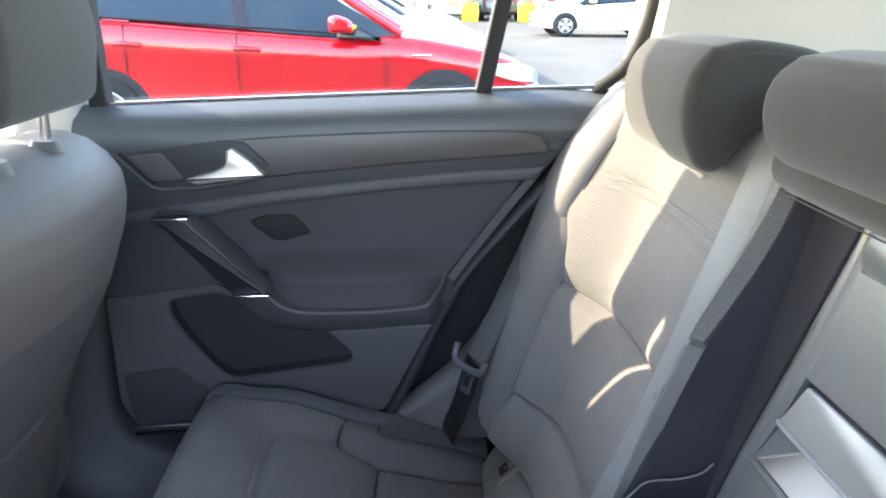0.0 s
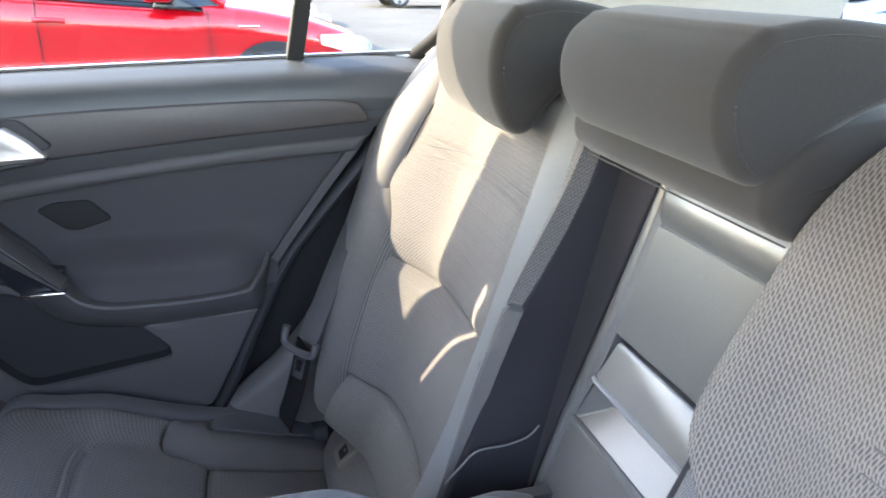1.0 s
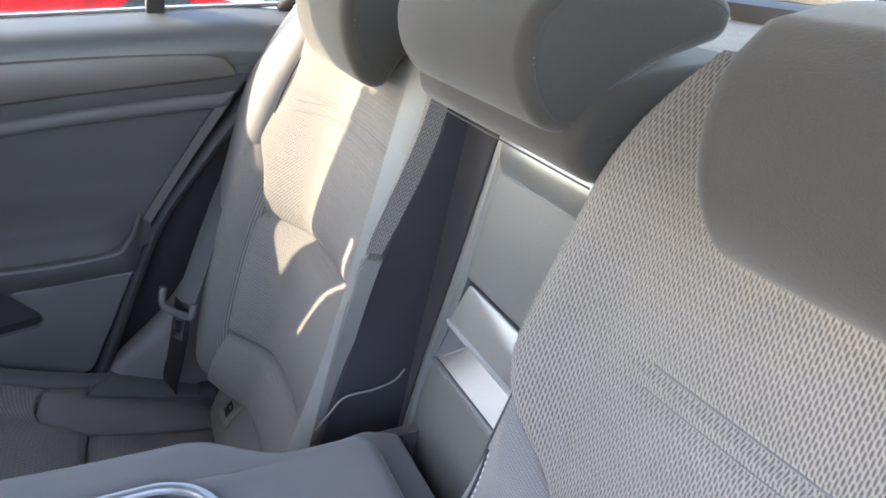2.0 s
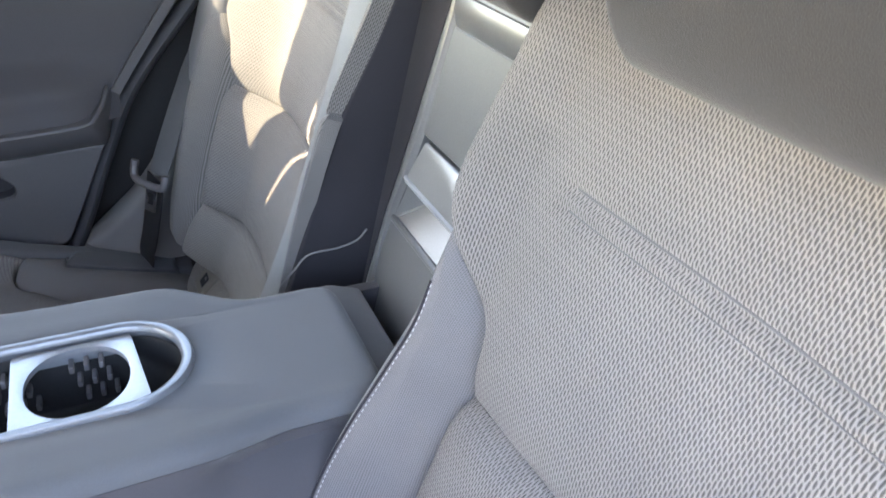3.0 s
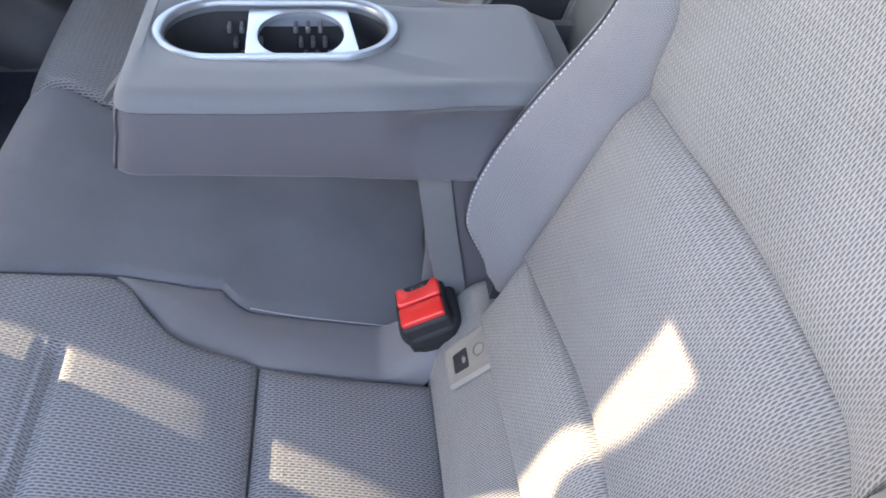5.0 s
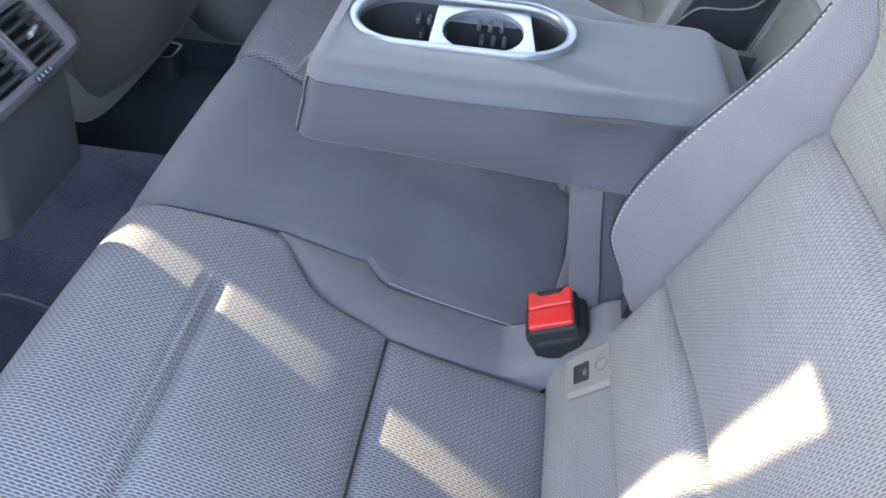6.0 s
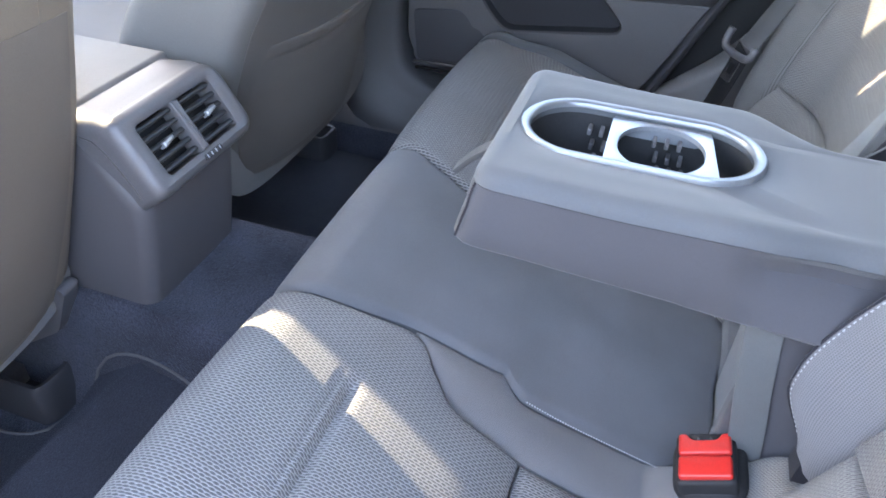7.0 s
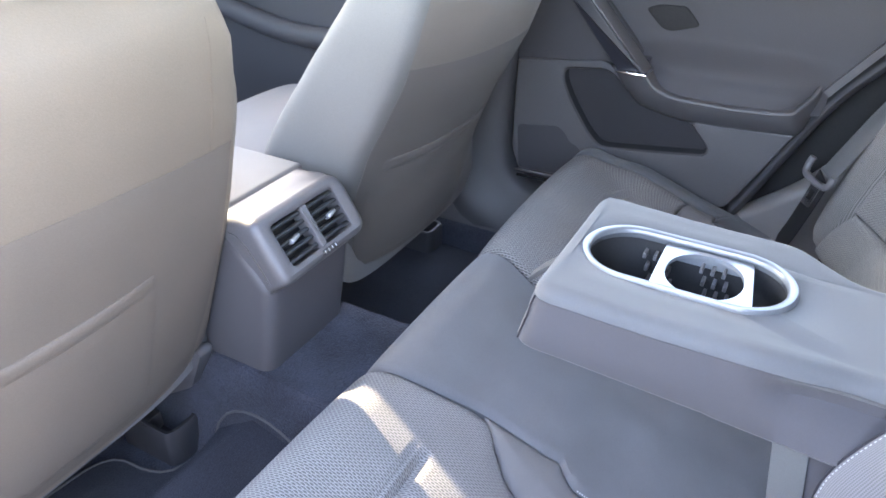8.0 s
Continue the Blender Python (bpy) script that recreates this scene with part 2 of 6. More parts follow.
def curve2(points, n):
    """n + 1 points evenly along a Catmull-Rom curve through 2D points."""
    p = [np.array(q, float) for q in points]
    if len(p) == 2:
        return [p[0] + (p[1] - p[0]) * k / n for k in range(n + 1)]
    ext = [2 * p[0] - p[1]] + p + [2 * p[-1] - p[-2]]
    fine = []
    for i in range(1, len(ext) - 2):
        for k in range(24):
            t = k / 24
            a, b, c, d = ext[i - 1], ext[i], ext[i + 1], ext[i + 2]
            fine.append(0.5 * (2 * b + (c - a) * t + (2 * a - 5 * b + 4 * c - d) * t * t + (3 * b - a - 3 * c + d) * t ** 3))
    fine.append(p[-1])
    lens = np.concatenate([[0], np.cumsum([np.linalg.norm(fine[i + 1] - fine[i]) for i in range(len(fine) - 1)])])
    want = np.linspace(0, lens[-1], n + 1)
    arr = np.array(fine)
    return [np.array([np.interp(w, lens, arr[:, k]) for k in range(arr.shape[1])]) for w in want]


def patch(bottom, top, left, right, nu, nv, place, seam=0.008, width=0.02, bulge=0.0, skirt=0.02, edges="btlr", uv_scale=1.0, extra=None, keep=None):
    """A padded cover panel: a patch between four curves of a base surface, sunk along its seams and bulging in the middle.
    place(a, b, h) gives the 3D point at height h over the base surface."""
    cb, ct = curve2(bottom, nu), curve2(top, nu)
    cl, cr = curve2(left, nv), curve2(right, nv)
    lu = sum(np.linalg.norm(cb[i + 1] - cb[i]) for i in range(nu))
    lv = sum(np.linalg.norm(cl[i + 1] - cl[i]) for i in range(nv))
    bm = bmesh.new()
    layer = bm.loops.layers.uv.new("cloth")
    grid, flat = [], {}
    for j in range(nv + 1):
        row = []
        v = j / nv
        for i in range(nu + 1):
            u = i / nu
            p = (1 - v) * cb[i] + v * ct[i] + (1 - u) * cl[j] + u * cr[j]
            p = p - ((1 - u) * (1 - v) * cb[0] + u * (1 - v) * cb[nu] + (1 - u) * v * ct[0] + u * v * ct[nu])
            d = min([9.0] + [dist for key, dist in (("b", v * lv), ("t", (1 - v) * lv), ("l", u * lu), ("r", (1 - u) * lu)) if key in edges])
            f = max(0.0, 1 - d / width)
            h = bulge * (16 * u * (1 - u) * v * (1 - v)) ** 0.6 - seam * (1 - math.sqrt(max(0.0, 1 - f * f)))
            if extra:
                h += extra(p[0], p[1])
            vert = bm.verts.new(place(p[0], p[1], h))
            flat[vert] = (p[0] * uv_scale, p[1] * uv_scale)
            row.append(vert)
        grid.append(row)
    for j in range(nv):
        for i in range(nu):
            bm.faces.new((grid[j][i], grid[j][i + 1], grid[j + 1][i + 1], grid[j + 1][i]))
    if keep is not None:
        keep.extend([[v.co.copy() for v in row] for row in grid])
    rim = grid[0] + [grid[j][nu] for j in range(1, nv + 1)] + grid[nv][nu - 1::-1] + [grid[j][0] for j in range(nv - 1, 0, -1)]
    bm.normal_update()
    low = []
    mid_a = sum(flat[v][0] for v in rim) / len(rim)
    for vert in rim:
        a, b = flat[vert]
        q = bm.verts.new(place(a / uv_scale, b / uv_scale, -seam - skirt))
        flat[q] = (a + (skirt if a > mid_a else -skirt) * uv_scale, b)
        low.append(q)
    k = len(rim)
    for i in range(k):
        bm.faces.new((rim[i], rim[(i + 1) % k], low[(i + 1) % k], low[i]))
    for f in bm.faces:
        for lp in f.loops:
            lp[layer].uv = flat[lp.vert]
    return bm


def rounded(points, radius, n=4):
    """A closed outline with its corners rounded; radius may be one number or one for each corner."""
    out, k = [], len(points)
    for i in range(k):
        p, a, b = (Vector(points[j % k]) for j in (i, i - 1, i + 1))
        r = radius[i] if isinstance(radius, (list, tuple)) else radius
        da, db = (a - p), (b - p)
        r1 = min(r, da.length * 0.48, db.length * 0.48)
        if r1 < 1e-5:
            out.append(tuple(p))
            continue
        s, e = p + da.normalized() * r1, p + db.normalized() * r1
        for j in range(n + 1):
            t = j / n
            out.append(tuple((1 - t) ** 2 * s + 2 * t * (1 - t) * p + t * t * e))
    return out


def resample(points, n):
    """n points evenly round a closed outline."""
    p = np.array(list(points) + [points[0]], float)
    at = np.concatenate([[0], np.cumsum(np.linalg.norm(np.diff(p, axis=0), axis=1))])
    want = np.linspace(0, at[-1], n, endpoint=False)
    return [tuple(float(np.interp(w, at, p[:, k])) for k in range(p.shape[1])) for w in want]


def loft(rings, close_ends=True, bm=None):
    """Skin through rings of equally many 3D points."""
    bm = bm or bmesh.new()
    vs = [[bm.verts.new(p) for p in ring] for ring in rings]
    n = len(rings[0])
    for a, b in zip(vs, vs[1:]):
        for i in range(n):
            bm.faces.new((a[i], a[(i + 1) % n], b[(i + 1) % n], b[i]))
    if close_ends:
        bm.faces.new(vs[0][::-1])
        bm.faces.new(vs[-1])
    return bm


def inset(points, d):
    """A closed counter-clockwise or clockwise outline moved inwards by d."""
    k = len(points)
    area = sum(points[i][0] * points[(i + 1) % k][1] - points[(i + 1) % k][0] * points[i][1] for i in range(k))
    sg = 1 if area > 0 else -1
    out = []
    for i in range(k):
        a, b, c = (np.array(points[j % k], float) for j in (i - 1, i, i + 1))
        t = c - a
        ln = np.linalg.norm(t) or 1
        out.append(tuple(b + sg * d * np.array([-t[1], t[0]]) / ln))
    return out


def slab(outline, place, t0, t1, bevel=0.004, steps=3, back=True, bm=None):
    """A plate with an outline in its plane and a rounded rim on the t1 side. place(a, b, t) gives the 3D point."""
    rings = [[place(a, b, t0) for a, b in outline]]
    sg = 1 if t1 > t0 else -1
    for k in range(steps + 1):
        ang = math.pi / 2 * k / steps
        o = inset(outline, bevel * (1 - math.cos(ang)))
        t = t1 - sg * bevel * (1 - math.sin(ang))
        rings.append([place(a, b, t) for a, b in o])
    return loft(rings, True, bm)


def profile_y(outline, y0, y1, r=0.015, steps=5):
    """A side profile in x and z carried from y0 to y1, with rounded ends."""
    rings = []
    sg = 1 if y1 > y0 else -1
    for k in range(steps, -1, -1):
        ang = math.pi / 2 * k / steps
        rings.append([(a, y0 + sg * r * (1 - math.sin(ang)), b) for a, b in inset(outline, r * (1 - math.cos(ang)))])
    body = 4
    for k in range(1, body):
        y = y0 + sg * r + (y1 - y0 - 2 * sg * r) * k / body
        rings.append([(a, y, b) for a, b in outline])
    for k in range(steps + 1):
        ang = math.pi / 2 * k / steps
        rings.append([(a, y1 - sg * r * (1 - math.sin(ang)), b) for a, b in inset(outline, r * (1 - math.cos(ang)))])
    return loft(rings)


def box(x0, x1, y0, y1, z0, z1, bevel=0.004, turn=None, bm=None):
    """A box with rounded edges."""
    cx, cy, cz = (x0 + x1) / 2, (y0 + y1) / 2, (z0 + z1) / 2
    b = bmesh.new()
    bmesh.ops.create_cube(b, size=1)
    bmesh.ops.scale(b, vec=(abs(x1 - x0), abs(y1 - y0), abs(z1 - z0)), verts=b.verts)
    if bevel:
        bmesh.ops.bevel(b, geom=list(b.edges), offset=bevel, segments=2, affect='EDGES', profile=0.5)
    m = Matrix.Translation((cx, cy, cz)) @ (turn or Matrix.Identity(4))
    bmesh.ops.transform(b, matrix=m, verts=b.verts)
    if bm is not None:
        tmp = bpy.data.meshes.new("tmp")
        b.to_mesh(tmp)
        b.free()
        bm.from_mesh(tmp)
        bpy.data.meshes.remove(tmp)
        return bm
    return b


def tube(points, radius, n=8, closed=False, flat=1.0):
    """A round bar along 3D points; flat squeezes it along its second axis."""
    pts = [Vector(p) for p in points]
    rings = []
    up = Vector((0, 0, 1))
    for i, p in enumerate(pts):
        a = pts[i - 1] if (i or closed) else p
        c = pts[(i + 1) % len(pts)] if (closed or i < len(pts) - 1) else p
        d = (c - a).normalized()
        s = d.cross(up)
        s = s.normalized() if s.length > 1e-4 else Vector((1, 0, 0))
        w = s.cross(d)
        r = radius[i] if isinstance(radius, (list, tuple)) else radius
        rings.append([p + r * (math.cos(2 * math.pi * k / n) * s + flat * math.sin(2 * math.pi * k / n) * w) for k in range(n)])
    if closed:
        bm = loft(rings + [rings[0]], False)
        bmesh.ops.remove_doubles(bm, verts=bm.verts, dist=1e-6)
        return bm
    return loft(rings)


def ribbon(points, normals, half, thick=0.0012):
    """Webbing along 3D points; half: half its width, normals: the way its face looks at each point."""
    pts = [Vector(p) for p in points]
    rings = []
    for i, p in enumerate(pts):
        d = (pts[min(i + 1, len(pts) - 1)] - pts[max(i - 1, 0)]).normalized()
        nrm = Vector(normals[i] if isinstance(normals, list) else normals).normalized()
        s = d.cross(nrm).normalized()
        nn = s.cross(d)
        w = half[i] if isinstance(half, list) else half
        rings.append([p + a * w * s + b * thick * nn for a, b in ((-1, -0.6), (-0.97, -1), (0.97, -1), (1, -0.6), (1, 0.6), (0.97, 1), (-0.97, 1), (-1, 0.6))])
    return loft(rings)


def curve3(points, n):
    return [Vector(p) for p in curve2(points, n)]


def sm(a, b, t):
    t = min(1.0, max(0.0, (t - a) / (b - a)))
    return t * t * (3 - 2 * t)

# ---- the car's shell: floor, sides, roof, windows ----
def flat_place(a, b, t):
    return (a, t, b)


def carpet_height(x, y):
    z = 0.035 + 0.185 * (1 - sm(0.108, 0.145, abs(y + 0.024)))
    z += 0.012 * noise.noise((x * 5, y * 5, 0))
    z += 0.10 * sm(0.60, 0.70, abs(y))
    return z


bm = bmesh.new()
nx, ny = 90, 148
rows_v = []
for j in range(ny + 1):
    y = -0.74 + 1.48 * j / ny
    rows_v.append([bm.verts.new((-1.75 + 1.45 * i / nx, y, carpet_height(-1.75 + 1.45 * i / nx, y))) for i in range(nx + 1)])
for j in range(ny):
    for i in range(nx):
        bm.faces.new((rows_v[j][i], rows_v[j][i + 1], rows_v[j + 1][i + 1], rows_v[j + 1][i]))
tagged(part("floor", bm, M_CARPET), "dark blue-grey carpet over the footwells and centre tunnel", "carpet", kind="structure")
part_under = box(-1.75, 0.95, -0.74, 0.74, -0.12, -0.02, 0.01)
tagged(part("floor_pan", part_under, M_RUBBER), "black floor pan under the cabin", "floor pan", kind="structure")
tagged(part("bench_riser", box(-0.375, -0.335, -0.70, 0.70, 0.0, 0.27, 0.01), M_CARPET), "dark carpeted riser below the rear bench", "riser", kind="structure")

# far sill and lower pillar beside the door
sill_out = rounded([(0.60, 0.02), (0.60, 0.085), (0.63, 0.125), (0.70, 0.150), (0.80, 0.150), (0.80, 0.02)], 0.03)
bm = loft([[(x, y, z) for y, z in sill_out] for x in (-1.75, -1.2, -0.6, -0.1, 0.3)])
tagged(part("sill_trim", bm, M_DOOR), "dark grey plastic door sill trim", "sill trim", kind="structure")
carpet_out = rounded([(0.588, 0.0), (0.588, 0.07), (0.600, 0.095), (0.62, 0.105), (0.66, 0.105), (0.66, 0.0)], [0, 0.02, 0.02, 0.006, 0, 0], 4)
bm = loft([[(x, y, z) for y, z in carpet_out] for x in (-1.74, -1.2, -0.6, -0.36)])
tagged(part("sill_carpet", bm, M_CARPET), "dark carpet turned up against the door sill", "carpet", kind="structure")
# moulded pillar cover that sweeps down and back into the sill, following the door opening
gap = curve2([(-0.556, 0.768), (-0.556, 0.66), (-0.557, 0.525), (-0.564, 0.42), (-0.569, 0.315), (-0.560, 0.240), (-0.520, 0.203), (-0.448, 0.192), (-0.30, 0.190), (-0.10, 0.190), (0.10, 0.190)], 72)
section = [(0.000, 0.760), (0.000, 0.684), (0.002, 0.672), (0.008, 0.664), (0.018, 0.659), (0.032, 0.655), (0.046, 0.649), (0.060, 0.640), (0.078, 0.628), (0.100, 0.618), (0.135, 0.614), (0.150, 0.625), (0.150, 0.760)]
rings = []
for k, p in enumerate(gap):
    d = gap[min(k + 1, 72)] - gap[max(k - 1, 0)]
    d = d / np.linalg.norm(d)
    squeeze = 1 - 0.35 * sm(-0.56, -0.42, p[0])
    rings.append([(p[0] + d[1] * o * squeeze, y, p[1] - d[0] * o * squeeze) for o, y in section])
tagged(part("pillar_lower", loft(rings), M_DOOR, sharp=50), "dark grey plastic pillar cover sweeping into the door sill", "pillar trim", kind="structure")
# Front edge is cut back so a sliver of sun gets past.
rings = []
for z, x0, x1, yy in ((0.755, -0.66, -0.562, 0.672), (0.92, -0.600, -0.552, 0.658), (1.05, -0.649, -0.54, 0.638), (1.14, -0.666, -0.53, 0.622), (1.26, -0.70, -0.52, 0.605)):
    rings.append([(x, y, z) for x, y in rounded([(x0, yy), (x1, yy), (x1, yy + 0.10), (x0, yy + 0.10)], 0.012)])
tagged(part("pillar_upper", loft(rings), M_PILLAR), "light beige upper pillar trim", "pillar trim", kind="structure")

# roof liner with cross-wise crown, and side headers
bm = bmesh.new()
top, bot = [], []
for i in range(25):
    x = -1.0 + 1.85 * i / 24
    ra, rb = [], []
    for j in range(17):
        y = -0.60 + 1.2 * j / 16
        z = 1.245 + 0.05 * sm(-0.9, -0.55, x) - 0.05 * (y / 0.6) ** 2 - 0.05 * ((x + 0.1) / 1.0) ** 2
        ra.append(bm.verts.new((x, y, z)))
        rb.append(bm.verts.new((x, y, z + 0.03)))
    top.append(rb)
    bot.append(ra)
for grid in (top, bot):
    for i in range(24):
        for j in range(16):
            bm.faces.new((grid[i][j], grid[i + 1][j], grid[i + 1][j + 1], grid[i][j + 1]))
for i in range(24):
    for j in (0, 16):
        bm.faces.new((top[i][j], top[i + 1][j], bot[i + 1][j], bot[i][j]))
for j in range(16):
    for i in (0, 24):
        bm.faces.new((top[i][j], top[i][j + 1], bot[i][j + 1], bot[i][j]))
tagged(part("ceiling", bm, M_LINER), "light beige fabric roof liner", "roof liner", kind="structure")
# Far rail raised to admit sun, near rail lowered and thickened against sky light.
for sg, nm in ((1, "header_far"), (-1, "header_near")):
    up = 0.035 if sg > 0 else -0.05
    pts = [(-1.25, sg * 0.62, 1.12), (-0.9, sg * 0.62, 1.19), (-0.55, sg * 0.625, 1.25 + up), (-0.3, sg * 0.625, 1.268 + up), (0.3, sg * 0.62, 1.24 + up), (0.85, sg * 0.57, 1.13)]
    tagged(part(nm, tube(pts, 0.034 if sg > 0 else 0.048, 12), M_LINER), "light beige roof rail trim above the doors", "roof rail", kind="structure")

# front end of the cabin: plain bulkhead with the dash line, and the screen pillars
tagged(part("wall_front", box(-1.80, -1.55, -0.72, 0.72, 0.0, 0.80, 0.04), M_DOOR_DARK), "dark plain bulkhead at the front of the cabin", "bulkhead", kind="structure")
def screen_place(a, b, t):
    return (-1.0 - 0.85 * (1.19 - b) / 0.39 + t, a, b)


# Added out of view; its slanting edge shapes the sun patches on the near seat.
tagged(part("wall_front_upper", slab(rounded([(0.28, 0.80), (0.70, 0.80), (0.64, 1.215), (0.087, 1.215), (0.088, 1.194), (0.130, 1.131), (0.139, 1.106), (0.222, 1.016), (0.222, 0.978)], 0.003), screen_place, -0.02, 0.02, 0.005), M_LINER), "plain pale unseen panel added to cut the sun through the windscreen", "panel", kind="structure")
# Second added mask: gives the near backrest's sun patch its lower edge.
tagged(part("wall_front_header", slab(rounded([(-0.24, 1.215), (0.022, 1.215), (0.022, 1.183), (0.055, 1.163), (0.094, 1.134), (0.099, 1.116), (0.06, 1.09), (-0.24, 1.09)], 0.003), screen_place, -0.03, 0.012, 0.004), M_DOOR_DARK), "plain dark unseen panel added to trim the sun at the windscreen top", "panel", kind="structure")
ws = thing("window_front", (-1.4, -0.2, 1.0), "tinted laminated windscreen", "windscreen", kind="structure")
part("pane", slab(rounded([(-0.68, 0.81), (0.274, 0.81), (0.217, 0.978), (0.217, 1.012), (0.134, 1.102), (0.125, 1.128), (0.083, 1.192), (-0.63, 1.195)], 0.02), screen_place, -0.003, 0.003, 0.001, 1), M_SCREEN, ws)
for sg in (1, -1):
    tagged(part("pillar_screen", tube([(-1.85, sg * 0.70, 0.80), (-1.55, sg * 0.67, 0.98), (-1.2, sg * 0.61, 1.13)], 0.035, 8), M_PILLAR), "light trim on the windscreen pillar", "pillar trim", kind="structure")
# Unseen mask; the slit beside the pillar throws small sun spots on the backrest.
tagged(part("wall_front_far", slab(rounded([(-0.86, 0.80), (-0.66, 0.80), (-0.655, 0.955), (-0.728, 0.985), (-0.768, 1.112), (-0.785, 1.19), (-0.80, 1.26), (-1.10, 1.26), (-1.08, 1.10), (-0.86, 1.00)], 0.004), lambda a, b, t: (a, t - 0.22 * (b - 0.80), b), 0.735, 0.755, 0.004), M_LINER), "plain pale unseen panel added to leave a narrow gap for the sun", "panel", kind="structure")
wf = thing("window_2", (-1.2, 0.72, 0.8), "clear front door window", "car window", kind="structure")
part("pane", slab(rounded([(-1.50, 0.80), (-0.863, 0.80), (-0.863, 1.003), (-1.083, 1.103), (-1.103, 1.24)], 0.003), lambda a, b, t: (a, t - 0.22 * (b - 0.80), b), 0.742, 0.746, 0.001, 1), M_GLASS, wf)
tagged(part("door_front_far", slab(rounded([(-1.55, 0.12), (-0.80, 0.12), (-0.78, 0.78), (-1.55, 0.76)], 0.04), flat_place, 0.78, 0.67, 0.02), M_DOOR_DARK), "dark plastic front door panel", "door panel", kind="structure")
tagged(part("armrest_ledge", tube(curve3([(-1.5, 0.66, 0.56), (-1.3, 0.645, 0.50), (-1.1, 0.64, 0.47), (-0.9, 0.645, 0.48), (-0.80, 0.66, 0.50)], 20), 0.026, 10), M_DOOR_DARK), "grey moulded armrest on the front door", "armrest ledge", kind="structure")
# No such wall is known; it holds back low sky and ground light.
tagged(part("wall_near", box(-3.2, 2.6, -1.65, -1.55, -0.40, 0.95, 0.02), M_WALLGREY), "plain grey unseen wall added to cut low sky light", "wall", kind="structure")
tagged(part("door_front_near", slab(rounded([(-1.55, 0.12), (-0.80, 0.12), (-0.78, 0.78), (-1.55, 0.76)], 0.04), flat_place, -0.78, -0.67, 0.02), M_DOOR_DARK), "dark plastic front door panel", "door panel", kind="structure")

# rear quarter: C-pillar trim with the quarter-glass edge, shelf, tailgate
def quarter_trim(sg, nm):
    rings = []
    for x, z0, z1, yi in ((0.335, 0.80, 1.20, 0.648), (0.40, 0.82, 1.19, 0.635), (0.52, 0.84, 1.17, 0.605), (0.66, 0.86, 1.14, 0.575), (0.80, 0.88, 1.10, 0.55), (0.92, 0.88, 1.03, 0.535)):
        o = rounded([(yi + 0.0, z0), (yi - 0.045, z1), (yi + 0.10, z1), (yi + 0.16, z0)], 0.02)
        rings.append([(x + 0.10 * (z - 0.85), sg * y, z) for y, z in o])
    return tagged(part(nm, loft(rings), M_PILLAR), "light grey-beige plastic rear pillar trim", "pillar trim", kind="structure")


quarter_trim(1, "pillar_rear_far")
quarter_trim(-1, "pillar_rear_near")
for sg, nm in ((1, "wall_rear_far"), (-1, "wall_rear_near")):
    tagged(part(nm, box(0.30, 0.95, sg * 0.60, sg * 0.74, 0.0, 0.85, 0.02), M_DOOR_DARK), "dark luggage-bay side wall", "side wall", kind="structure")
tagged(part("parcel_shelf", box(0.44, 0.885, -0.575, 0.575, 0.822, 0.842, 0.006), M_SHELF), "speckled beige-grey felt parcel shelf", "parcel shelf", kind="structure")
tagged(part("wall_rear", box(0.88, 0.97, -0.66, 0.66, 0.0, 0.872, 0.02), M_DOOR_DARK), "dark plastic tailgate trim below the rear window", "tailgate trim", kind="structure")
wb = thing("window_rear", (0.95, 0, 0.9), "raked rear window with a pale painted edge", "rear window", kind="structure")
def rear_place(a, b, t):
    return (0.955 - 0.62 * (b - 0.87) + t, a, b)
part("pane", slab(rounded([(-0.56, 0.875), (0.56, 0.875), (0.48, 1.15), (-0.48, 1.15)], 0.04), rear_place, 0.0, 0.004, 0.001, 1), M_GLASS, wb)
part("window_sill", tube([(0.945, -0.58, 0.878), (0.945, 0.58, 0.878)], 0.008, 8), M_PILLAR, wb, "pale edge strip of the rear window")

tagged(part("wall_side_far", box(-0.58, 0.62, 0.745, 0.80, -0.1, 0.80, 0.02), M_RUBBER), "black inner face of the body side behind the door edge", "body side", kind="structure")

# ---- far rear door ----
RISE = 0.038
door = thing("door_1", (-0.15, 0.72, 0.22), "closed dark grey rear door with satin trim strip and pull handle", "car door", kind="structure")
rear_edge = [(0.305, 0.83), (0.215, 0.735), (0.13, 0.64), (0.035, 0.525), (-0.02, 0.42), (-0.075, 0.30), (-0.11, 0.235)]
outline = [(-0.560, 0.205), (-0.552, 0.80)] + rear_edge[:-1] + [(-0.13, 0.205)]
part("panel", slab(rounded(outline, [0.06] + [0.01] * 8), flat_place, 0.80, 0.705, 0.012), M_DOOR, door)
# rolled top below the glass
prof = rounded([(0.745, 0.70), (0.662, 0.70), (0.652, 0.772), (0.664, 0.806), (0.705, 0.826), (0.745, 0.826)], [0.0, 0.01, 0.03, 0.03, 0.012, 0.0], 6)
rings = []
for k in range(31):
    x = -0.562 + 0.867 * k / 30
    lift = RISE * (x + 0.07) - 0.012 * max(0.0, (x - 0.16) / 0.14) ** 2
    low = 0.045 * sm(-0.5, 0.25, x)
    rings.append([(x, y, z + lift + (low * (0.77 - z) / 0.07 if z < 0.77 else 0)) for y, z in prof])
part("sill_top", loft(rings), M_DOOR_TOP, door, "soft dark grey window ledge of the door")
part("weatherstrip", tube([(-0.56, 0.712, 0.808), (-0.2, 0.712, 0.8225), (0.1, 0.712, 0.834), (0.28, 0.712, 0.839)], 0.004, 8), M_CHROME, door, "bright thin strip along the glass")
